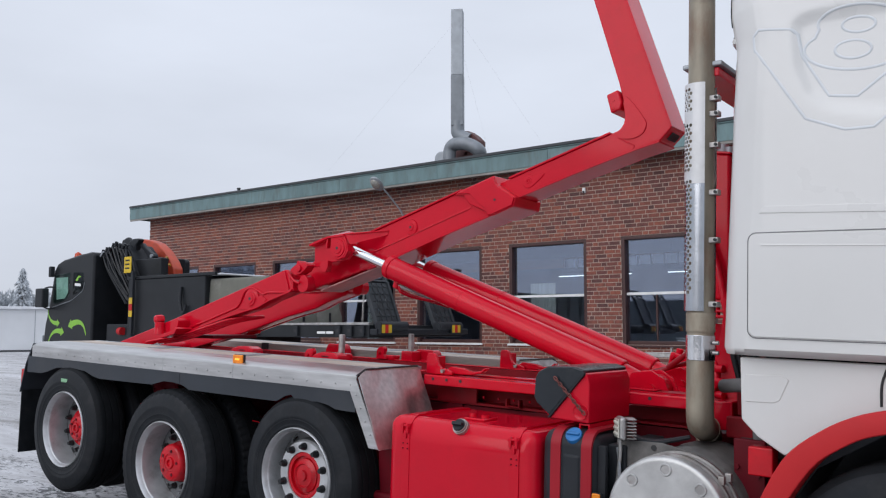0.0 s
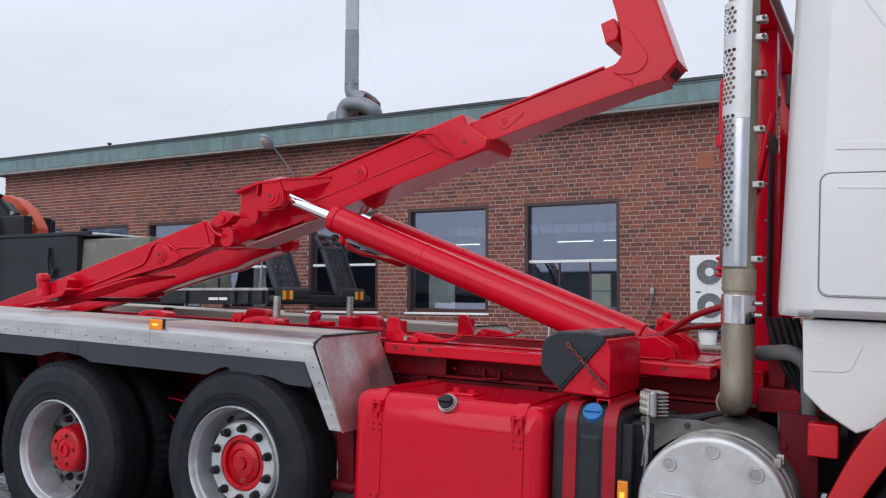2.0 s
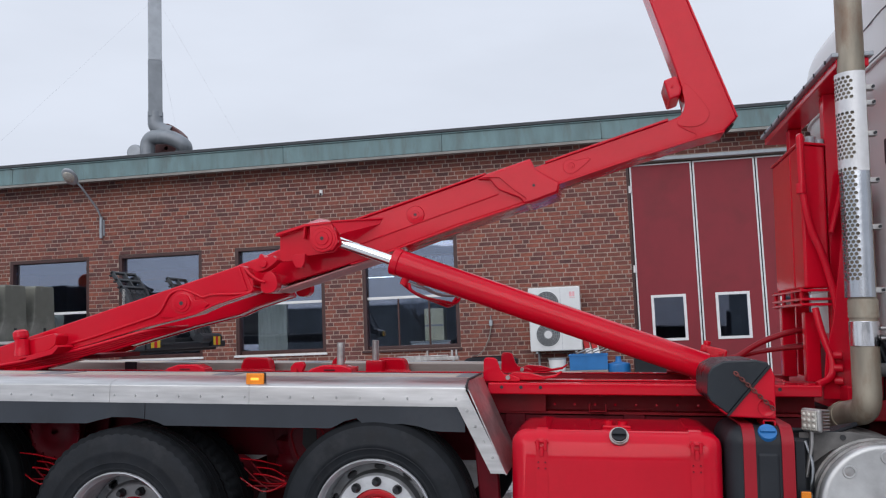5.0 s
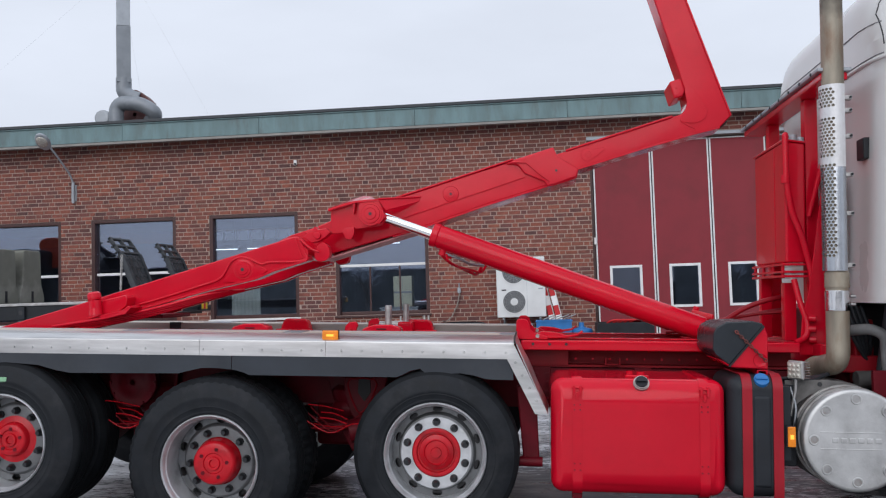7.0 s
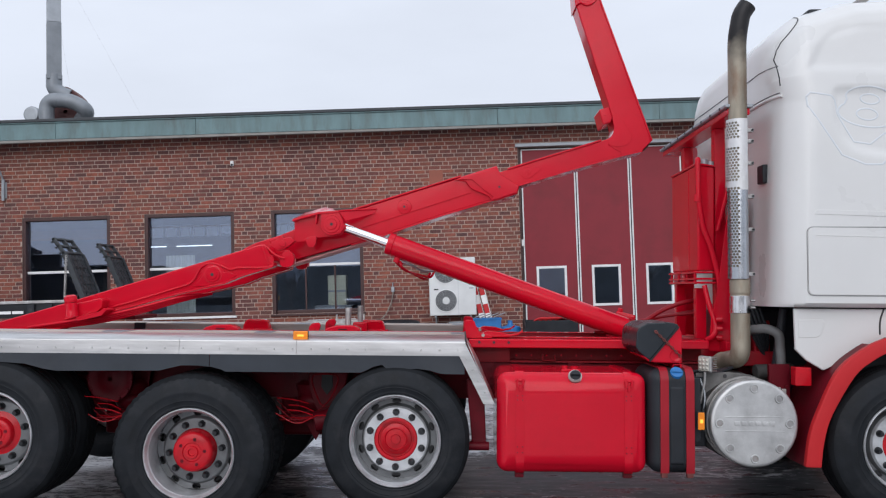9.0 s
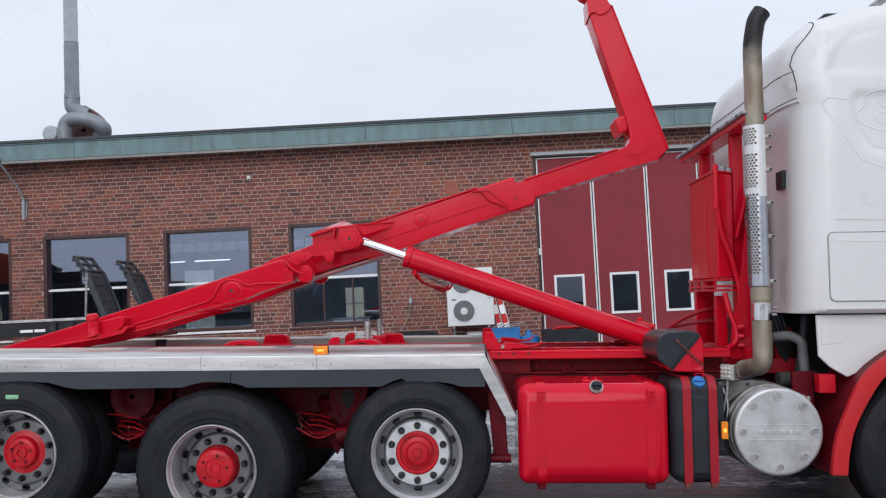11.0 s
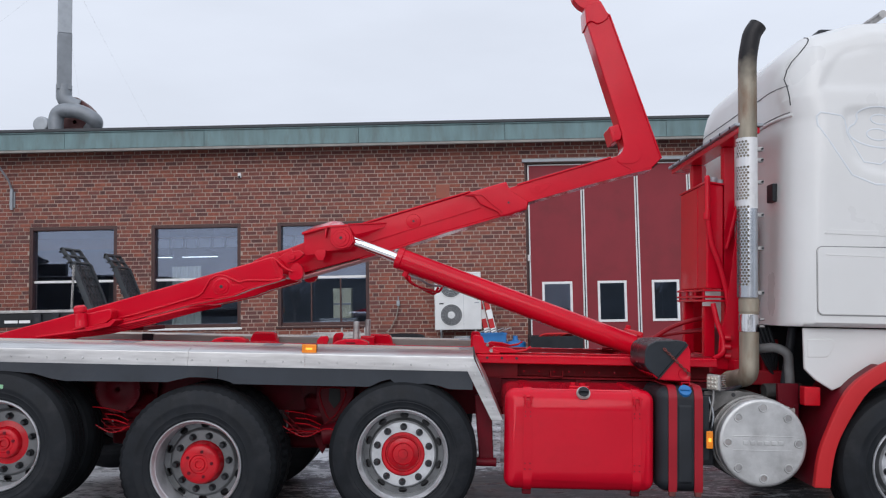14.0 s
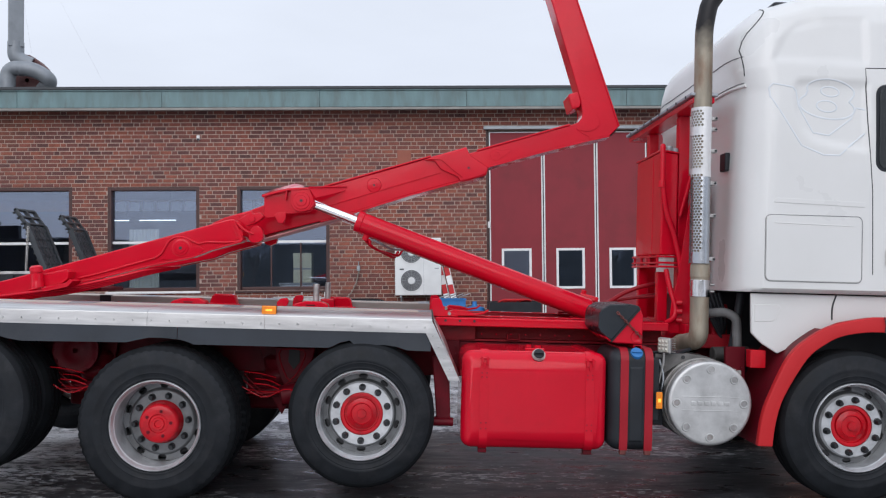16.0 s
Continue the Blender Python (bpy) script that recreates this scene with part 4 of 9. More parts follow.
# suspension air bellows, brake chambers and lines between the wheels
for x in (-4.62, -6.02):
    prof = [(0.05, 0), (0.105, 0.01), (0.13, 0.05), (0.13, 0.08), (0.11, 0.11), (0.13, 0.15), (0.13, 0.19), (0.09, 0.22)]
    bm = bmesh.new()
    rings = [[bm.verts.new((x + r * math.cos(2 * math.pi * i / 24), 4.56 + r * math.sin(2 * math.pi * i / 24), 0.66 + h)) for i in range(24)] for r, h in prof]
    for a, b in zip(rings, rings[1:]):
        for i in range(24):
            bm.faces.new((a[i], a[(i + 1) % 24], b[(i + 1) % 24], b[i]))
    part("air_bellows", bm, DARKRED, truck, "red painted air spring")
    part("hanger_bracket", prism([(x - 0.18, 1.0), (x + 0.16, 1.0), (x + 0.10, 0.58), (x + 0.02, 0.42), (x - 0.06, 0.56)], 4.54, 4.575, 0.006), DARKRED, truck)
    for k in range(6):
        y = 4.22 + 0.05 * k
        j = (0.03, -0.04, 0.06, -0.02, 0.08, 0.01)[k]
        pts = [(x - 0.25, y, 0.66 + j), (x - 0.05, y - 0.03, 0.60 - 0.6 * j), (x + 0.1, y + 0.02, 0.66 + j * 0.7), (x + 0.26, y, 0.56 + 1.2 * j)]
        part("brake_line", tube(pts, 0.0045, 6, 0.12, 3), HUB_RED if k % 3 == 0 else FRAME_RED, truck)
    if x > -5:
        shield = [(-4.645, 0.95), (-4.340, 0.95), (-4.358, 0.86), (-4.395, 0.79), (-4.445, 0.725), (-4.500, 0.66), (-4.544, 0.635), (-4.575, 0.66), (-4.607, 0.72), (-4.641, 0.83)]
        cast = part("hanger_casting", prism(shield, 4.43, 4.50, 0.014, 2), DARKRED, truck, "red cast axle hanger")
        loop = rounded_loop([(-4.600, 0.93), (-4.430, 0.93), (-4.425, 0.86), (-4.47, 0.76), (-4.53, 0.70), (-4.57, 0.76), (-4.605, 0.85)], 2)
        part("casting_rim", tube([(p, 4.428, q) for p, q in loop + [loop[0]]], 0.007, 6, 0), FRAME_RED, cast)
        # Dark plate on the casting stands for the shade of its recess.
        part("casting_shade", prism([(-4.54, 0.93), (-4.46, 0.93), (-4.455, 0.84), (-4.50, 0.78), (-4.545, 0.84)], 4.425, 4.435, 0.002), GAP, cast)
    else:
        disc = part("chamber_disc", lathe([(0.02, 4.33), (0.075, 4.33), (0.09, 4.345), (0.135, 4.345), (0.145, 4.335), (0.168, 4.335), (0.172, 4.35), (0.165, 4.40), (0.10, 4.46)], -6.105, 0.895, 36), DARKRED, truck, "red brake chamber disc")
        for k in range(12):
            a = 2 * math.pi * k / 12
            part("disc_bolt", rod((-6.105 + 0.156 * math.cos(a), 4.336, 0.895 + 0.156 * math.sin(a)), (-6.105 + 0.156 * math.cos(a), 4.322, 0.895 + 0.156 * math.sin(a)), 0.010, seg=6), DARKRED, disc)
    for p, q, r in (((-0.20, 4.18, 0.787), (0.02, 4.24, 0.741), 0.004), ((-0.13, 4.20, 0.70), (0.05, 4.22, 0.66), 0.005), ((-0.13, 4.24, 0.73), (0.06, 4.20, 0.69), 0.004)):
        part("brake_line", tube([(x + p[0], p[1], p[2]), (x + (p[0] + q[0]) / 2, p[1], (p[2] + q[2]) / 2 + 0.015), (x + q[0], q[1], q[2])], r, 6, 0.1, 3), HUB_RED, truck)
    part("brake_chamber", rod((x + 0.05, 4.28, 0.60), (x + 0.24, 4.32, 0.64), 0.075, seg=16, bevel=0.01), DARKRED, truck)
    part("suspension_frame", box(x - 0.30, x + 0.30, 4.78, 5.30, 0.42, 0.95, 0.03), DARKRED, truck)
    part("link_arm", rod((x - 0.62, 4.5, 0.55), (x + 0.45, 4.5, 0.66), 0.035, seg=10), DARKRED, truck)

# near side tyre cover with aluminium edge, board top and dark skirt; a twin on the far side
FX0, FX1 = -7.33, -3.47


def tyre_cover(side):
    """side: +1 for the near one, -1 for its twin across the middle line."""
    def Y(y):
        return y if side > 0 else 2 * MID - y
    def P(name, bm, mat, parent, label=""):
        if side < 0:
            bmesh.ops.transform(bm, matrix=Matrix.Translation((0, 2 * MID, 0)) @ Matrix.Diagonal((1, -1, 1, 1)), verts=bm.verts[:])
            bmesh.ops.reverse_faces(bm, faces=bm.faces[:])
        return part(name, bm, mat, parent, label)
    seams = [FX0, -5.42, -4.62, FX1 + 0.005]
    cover = None
    for a, b in zip(seams, seams[1:]):
        bm = box(a + 0.001, b - 0.001, 4.102, 4.40, 1.232, 1.256, 0.003)
        ob = P("deck_board", bm, DECK, truck, "worn beige deck board")
        cover = cover or ob
    # channel along the inner edge, and grey patches screwed over the board joints
    P("inner_channel", box(FX0, FX1 + 0.005, 4.40, 4.44, 1.200 if side < 0 else 1.236, 1.258, 0.003), GREY_METAL if side > 0 else WEATHERED, truck, "weathered grey channel along the deck")
    for pts in ([(-5.02, 4.40), (-4.985, 4.13), (-4.86, 4.13), (-4.885, 4.40)], [(-6.155, 4.40), (-6.09, 4.13), (-5.93, 4.13), (-5.945, 4.40)], [(-3.575, 4.40), (-3.57, 4.12), (-3.478, 4.12), (-3.478, 4.40)]):
        bm = bmesh.new()
        vs = [[bm.verts.new((x, y, z)) for x, y in pts] for z in (1.2561, 1.2590)]
        for i in range(4):
            bm.faces.new((vs[0][i], vs[0][(i + 1) % 4], vs[1][(i + 1) % 4], vs[1][i]))
        bm.faces.new(vs[0])
        bm.faces.new(vs[1])
        bmesh.ops.recalc_face_normals(bm, faces=bm.faces[:])
        P("deck_patch", bm, ZINC, truck, "dull grey sheet patch")
    if side < 0:
        P("tape_band", box(-6.43, -6.33, 4.396, 4.444, 1.198, 1.262, 0.002), BLACK, truck, "black tape round the channel")
    bm = bmesh.new()
    sec = [(3.812, 1.126), (3.812, 1.215), (3.818, 1.226), (3.885, 1.252), (4.10, 1.256), (4.10, 1.250), (3.885, 1.246), (3.822, 1.220), (3.818, 1.215), (3.818, 1.126)]
    for a, b in ((FX0, -5.42), (-5.418, -4.62), (-4.618, FX1)):
        ra = [bm.verts.new((a, y, z)) for y, z in sec]
        rb = [bm.verts.new((b, y, z)) for y, z in sec]
        k = len(sec)
        for i in range(k):
            bm.faces.new((ra[i], ra[(i + 1) % k], rb[(i + 1) % k], rb[i]))
        bm.faces.new(ra)
        bm.faces.new(rb)
    bmesh.ops.recalc_face_normals(bm, faces=bm.faces[:])
    edge = P("edge_profile", bm, ALU, truck, "riveted bare aluminium edge profile")
    x = FX0 + 0.06
    while x < FX1 - 0.03:
        bm = bmesh.new()
        add_rod(bm, (x, 3.814, 1.165), (x, 3.806, 1.165), 0.0085, 0.005, 8)
        P("rivet", bm, ALU, edge)
        x += 0.125
    # skirt with worn cut-outs over the wheels
    bottom = [(-3.475, 1.002), (-3.60, 1.003), (-3.64, 1.006), (-3.712, 1.027), (-3.796, 1.038), (-3.885, 1.033), (-3.948, 1.018), (-3.992, 1.021), (-4.01, 1.041), (-4.035, 1.063), (-4.096, 1.048), (-4.142, 1.024), (-4.177, 1.009), (-4.42, 1.008),
              (-5.10, 1.008), (-5.13, 1.022), (-5.189, 1.038), (-5.295, 1.048), (-5.403, 1.048), (-5.491, 1.028), (-5.553, 1.012), (-6.26, 1.005), (-6.36, 1.02), (-6.48, 1.052), (-6.70, 1.066), (-6.92, 1.050), (-7.06, 1.01), (-7.16, 0.99), (-7.40, 0.985)]
    for part_pts in ([p for p in bottom if p[0] > -5.20] + [(-5.21, 1.040)], [(-5.214, 1.0405)] + [p for p in bottom if p[0] < -5.22]):
        bm = bmesh.new()
        add_prism(bm, part_pts + [(part_pts[-1][0], 1.128), (part_pts[0][0], 1.128)], 3.815, 3.821)
        P("skirt", bm, SKIRT, truck, "dark grey plastic skirt with worn cut-outs")
    # slanted aluminium front plate
    def plate_x(z):
        return -3.470 + (1.250 - z) * 0.449
    bm = bmesh.new()
    grid = []
    for i in range(27):
        y = 3.812 + 0.608 * i / 26
        top = min(1.256, 1.213 + (y - 3.812) * 0.55)
        col = []
        for j in range(19):
            z = 0.80 + (top - 0.80) * j / 18
            dent = 0.0
            for cy, cz, w, d in ((4.12, 1.08, 0.10, 0.016), (4.27, 1.0, 0.06, -0.014), (3.98, 0.98, 0.09, 0.010), (4.2, 0.86, 0.10, 0.012), (4.02, 1.18, 0.07, -0.006)):
                dent += d * math.exp(-((y - cy) ** 2 + 0.6 * (z - cz) ** 2) / (w * w))
            col.append(bm.verts.new((plate_x(z) + dent, y, z + 0.45 * dent)))
        grid.append(col)
    for a, b in zip(grid, grid[1:]):
        for j in range(18):
            bm.faces.new((a[j], b[j], b[j + 1], a[j + 1]))
    bm.normal_update()
    bmesh.ops.solidify(bm, geom=bm.faces[:], thickness=0.005)
    bmesh.ops.recalc_face_normals(bm, faces=bm.faces[:])
    for f in bm.faces:
        f.smooth = True
    front = P("front_plate", bm, ALU, truck, "slanted bare aluminium sheet with dents")
    bm = bmesh.new()
    add_prism(bm, [(-3.468, 1.208), (-3.270, 0.806), (-3.346, 0.806), (-3.512, 1.128)], 3.803, 3.811)
    P("edge_strip", bm, ALU, front)
    bm = bmesh.new()
    add_tube(bm, [(-3.468, 3.813, 1.222), (-3.468, 3.886, 1.257), (-3.468, 4.40, 1.262)], 0.006, 6, False)
    P("fold_edge", bm, GAP, front)
    for t in (0.12, 0.37, 0.62, 0.87):
        bm = bmesh.new()
        x, z = -3.482 + 0.165 * t, 1.145 - 0.30 * t
        add_rod(bm, (x, 3.805, z), (x, 3.797, z), 0.009, 0.005, 8)
        P("rivet", bm, ALU, front)
    P("rear_plate", prism([(-7.33, 1.24), (-7.44, 1.06), (-7.52, 0.80), (-7.51, 0.80), (-7.43, 1.05), (-7.32, 1.22)], 3.815, 4.42, 0.002, 1), SKIRT, truck)
    P("mud_flap", box(-7.515, -7.50, 3.83, 4.40, 0.27, 0.82, 0.004), RUBBER, truck, "black rubber mud flap")
    P("tail_lamp", box(-7.60, -7.53, 3.86, 4.02, 0.86, 1.0, 0.012), material("red_lens", (0.5, 0.01, 0.01), 0.2), truck, "red tail lamp")
    return cover


tyre_cover(1)
tyre_cover(-1)
# Added plates close the gap above, so less sky light reaches the chassis.
for y0, y1 in ((4.41, 4.60), (5.49, 5.67)):
    part("light_block_plate", box(FX0, FX1 - 0.02, y0, y1, 1.155, 1.165, 0), BLACK, truck, "added black plate that blocks sky light beside the frame")

# amber marker lamps
def marker_lamp(x, y, z, w=0.055, h=0.04, d=0.032):
    body = part("marker_lamp", box(x - w - 0.003, x + w + 0.003, y - d * 0.3, y + d * 0.2, z - h - 0.003, z + h + 0.003, 0.004), BLACK, truck, "amber side marker lamp")
    part("lens", box(x - w, x + w, y - d * 0.75, y - d * 0.31, z - h, z + h, 0.006), AMBER, body, "amber lens")
    part("bulb", box(x - w * 0.45, x + w * 0.45, y - d * 0.80, y - d * 0.752, z - h * 0.22, z + h * 0.22, 0.002, 1), BULB, body, "lit lamp strip")


marker_lamp(-4.595, 3.85, 1.256, 0.050, 0.030)
marker_lamp(-1.878, 3.85, 0.700, 0.022, 0.058)
part("lamp_strip", box(-1.905, -1.862, 3.90, 3.93, 0.55, 0.98, 0.004), BLACK, truck)


# ---------- tanks and silencer ----------
def tank_bulge(x):
    """How far the tank front swells out."""
    u = (x + 2.7435) / 0.4335
    return 0.020 * max(0.0, 1 - u * u)


def fuel_tank():
    bm = box(-3.252, -2.235, 3.855, 4.52, 0.352, 1.052, 0.075, 5)
    front = [f for f in bm.faces if f.normal.y < -0.99]
    bmesh.ops.subdivide_edges(bm, edges=list({e for f in front for e in f.edges}), cuts=7, use_grid_fill=True)
    for v in bm.verts:
        if v.co.y < 3.8555:
            v.co.y -= tank_bulge(v.co.x)
    tank = part("fuel_tank", bm, RED, truck, "glossy red fuel tank with two straps")
    for x in (-3.097, -2.361):
        bm = bmesh.new()
        o = 0.006 + tank_bulge(x)
        a = [(3.930, 0.343), (3.885, 0.353), (3.862 - o, 0.40), (3.855 - o, 0.44), (3.855 - o, 0.965), (3.866 - o, 1.012), (3.890, 1.049), (3.93, 1.061), (4.44, 1.061)]
        b = [(y + 0.012, z - 0.012 if z > 0.7 else z + 0.012) for y, z in a]
        vs = [[bm.verts.new((x + s, y, z)) for y, z in q] for q in (a, b) for s in (-0.029, 0.029)]
        for i in range(len(a) - 1):
            bm.faces.new((vs[0][i], vs[0][i + 1], vs[1][i + 1], vs[1][i]))
            for q in (0, 1):
                bm.faces.new((vs[q][i], vs[q][i + 1], vs[q + 2][i + 1], vs[q + 2][i]))
        bmesh.ops.recalc_face_normals(bm, faces=bm.faces[:])
        strap = part("tank_strap", bm, RED, tank)
        part("strap_foot", box(x - 0.030, x + 0.030, 3.90, 3.95, 0.315, 0.39, 0.008), DARKRED, tank)
        bm = bmesh.new()
        for dx in (-0.019, 0.019):
            add_box(bm, x + dx - 0.008, x + dx + 0.008, 3.828, 3.866, 0.955, 1.012)
        add_rod(bm, (x - 0.034, 3.838, 1.0), (x + 0.034, 3.838, 1.0), 0.008, seg=8)
        add_box(bm, x - 0.010, x + 0.010, 3.832, 3.860, 0.925, 0.972)
        soften(bm, 0.002, 1)
        part("buckle", bm, RED, tank)
        for dx in (-0.017, 0.017):
            for z in (0.865, 0.895, 0.50, 0.54):
                part("rivet", rod((x + dx, 3.85 - tank_bulge(x), z), (x + dx, 3.842 - tank_bulge(x), z), 0.005, 0.003, 6), DARKRED, tank)
    m = Matrix.Translation((-2.722, 3.876, 1.022)) @ Matrix.Rotation(radians(58), 4, 'X')
    bm = bmesh.new()
    for p0, p1, r in (((0, 0, -0.01), (0, 0, 0.022), 0.047), ((0, 0, 0.022), (0, 0, 0.036), 0.041)):
        add_rod(bm, m @ Vector(p0), m @ Vector(p1), r, seg=24)
    part("filler_neck", bm, STEEL, tank, "steel filler neck")
    bm = bmesh.new()
    add_rod(bm, m @ Vector((0, 0, 0.034)), m @ Vector((0, 0, 0.046)), 0.038, 0.034, 24)
    add_box(bm, -0.032, 0.032, -0.009, 0.009, 0.046, 0.066, m)
    part("filler_cap", bm, BLACK, tank, "black twist cap")
    bm = box(-2.80, -2.66, 4.00, 4.14, 1.050, 1.066, 0.006)
    add_rod(bm, (-2.77, 4.05, 1.06), (-2.77, 4.05, 1.088), 0.020, seg=10)
    add_rod(bm, (-2.70, 4.07, 1.06), (-2.70, 4.07, 1.082), 0.024, seg=10)
    part("level_sender", bm, RED, tank)
    tank.matrix_local = Matrix.Translation((0, 0, -0.0074)) @ Matrix.Diagonal((1, 1, 0.969, 1))
    return tank


fuel_tank()


def urea_tank():
    tank = part("urea_tank", box(-2.222, -1.895, 3.86, 4.40, 0.335, 1.045, 0.085, 5), BLACK, truck, "black plastic urea tank with red straps")
    for x in (-2.118, -1.945):
        bm = bmesh.new()
        prof = [(3.860, 0.345), (3.853, 0.40)] + [(3.945 - 0.093 * math.cos(radians(a)), 0.960 + 0.093 * math.sin(radians(a))) for a in range(0, 91, 10)] + [(4.34, 1.053)]
        ins = [(y + 0.012, z - 0.012) for y, z in prof]
        for a in (prof,):
            vs = [[bm.verts.new((x + s, y, z)) for y, z in a] for s in (-0.028, 0.028)]
            vi = [[bm.verts.new((x + s, y, z)) for y, z in ins] for s in (-0.028, 0.028)]
            for i in range(len(a) - 1):
                bm.faces.new((vs[0][i], vs[0][i + 1], vs[1][i + 1], vs[1][i]))
                for q in (0, 1):
                    bm.faces.new((vs[q][i], vs[q][i + 1], vi[q][i + 1], vi[q][i]))
        bmesh.ops.recalc_face_normals(bm, faces=bm.faces[:])
        part("tank_strap", bm, STRAP_RED, tank, "dull red steel strap")
        part("strap_foot", box(x - 0.022, x + 0.022, 3.862, 3.90, 0.312, 0.352, 0.006), RUSTY, tank, "rusty strap foot")
    part("centre_rib", box(-2.085, -1.98, 3.852, 3.90, 0.40, 0.93, 0.02, 3), BLACK, tank)
    m = Matrix.Translation((-2.03, 3.905, 1.0)) @ Matrix.Rotation(radians(48), 4, 'X')
    bm = bmesh.new()
    add_rod(bm, m @ Vector((0, 0, 0.0)), m @ Vector((0, 0, 0.04)), 0.047, 0.043, 24)
    add_box(bm, -0.036, 0.036, -0.008, 0.008, 0.04, 0.052, m)
    soften(bm, 0.004, 1)
    part("blue_cap", bm, BLUE, tank, "blue screw cap")


urea_tank()


def silencer():
    cx, cz, r = -1.522, 0.687, 0.291
    drum = part("silencer_drum", lathe([(r - 0.012, 3.862), (r - 0.006, 3.88), (r - 0.006, 4.55), (r - 0.03, 4.60), (0.02, 4.62)], cx, cz, 64), STEEL_DRUM, truck, "dull stainless silencer drum")
    prof = [(r - 0.008, 3.885), (r + 0.002, 3.88), (r + 0.003, 3.842), (r - 0.006, 3.832), (r - 0.022, 3.829)]
    bm = lathe(prof, cx, cz, 64, cap_last=True)
    cap = part("end_cap", bm, STEEL_DRUM, drum, "round aluminium end cap with eight dimples")
    for i in range(8):
        a = math.pi / 8 * 2 * i + math.pi / 2
        x, z = cx + 0.235 * math.cos(a), cz + 0.235 * math.sin(a)
        bm = bmesh.new()
        add_lathe(bm, [(0.031, 3.8275), (0.028, 3.8215), (0.023, 3.8215), (0.020, 3.827), (0.004, 3.827)], x, z, 20)
        dim = part("dimple", bm, STEEL_DRUM, cap)
        # The cap is closed: a darker disc stands for shade inside the dimple.
        part("dimple_shade", lathe([(0.003, 3.8255), (0.021, 3.8258), (0.022, 3.8275)], x, z, 18, cap_first=True), STEEL, dim)
    # lettering across the cap stays plain raised bars
    for k in range(6):
        part("raised_bar", box(cx - 0.135 + k * 0.047, cx - 0.101 + k * 0.047, 3.823, 3.829, cz - 0.014, cz + 0.014, 0.002, 1), STEEL_DRUM, cap)
    for z in (-0.05, 0.045):
        part("raised_line", box(cx - 0.2, cx + 0.2, 3.8265, 3.829, cz + z - 0.003, cz + z + 0.003, 0.001, 1), STEEL_DRUM, cap)
    for y in (3.925, 4.02):
        part("band_clamp", lathe([(r - 0.004, y - 0.012), (r + 0.008, y - 0.012), (r + 0.008, y + 0.012), (r - 0.004, y + 0.012)], cx, cz, 56), STEEL, drum)
    for y in (3.925, 4.02):
        a = radians(42)
        part("clamp_screw", box(cx + r * math.cos(a), cx + (r + 0.04) * math.cos(a), y - 0.015, y + 0.015, cz + r * math.sin(a) - 0.01, cz + r * math.sin(a) + 0.03, 0.004), STEEL, drum)
    wrap = material("grimy_heat_wrap", (0.115, 0.11, 0.105), 0.85, vary=0.35, scale=10, bump=0.8, bump_scale=25, stain=(0.22, 0.21, 0.20), stain_amount=0.6, stain_scale=8)
    part("heat_wrap", lathe([(r - 0.004, 4.06), (r + 0.012, 4.075), (r + 0.016, 4.16), (r + 0.010, 4.25), (r + 0.017, 4.36), (r + 0.012, 4.50), (r - 0.004, 4.54)], cx, cz, 48), wrap, drum, "grimy grey heat wrap round the silencer")
    part("stay", prism([(-1.86, 1.005), (-1.62, 1.012), (-1.50, 0.992), (-1.47, 0.975), (-1.60, 0.965), (-1.72, 0.92), (-1.80, 0.86), (-1.86, 0.90)], 4.02, 4.03, 0.003), wrap, drum, "grimy sheet steel stay")
    part("stay_hole", rod((-1.66, 4.015, 0.985), (-1.66, 4.026, 0.985), 0.014, seg=12), GAP, drum)
    for k in range(3):
        part("cable", tube([(-1.84, 3.99 + 0.02 * k, 0.97), (-1.81, 3.96, 0.86 - 0.03 * k), (-1.83, 3.965, 0.72), (-1.80, 4.0, 0.60 + 0.04 * k)], 0.007, 6, 0.06, 3), BLACK if k else GREY_METAL, drum)


silencer()


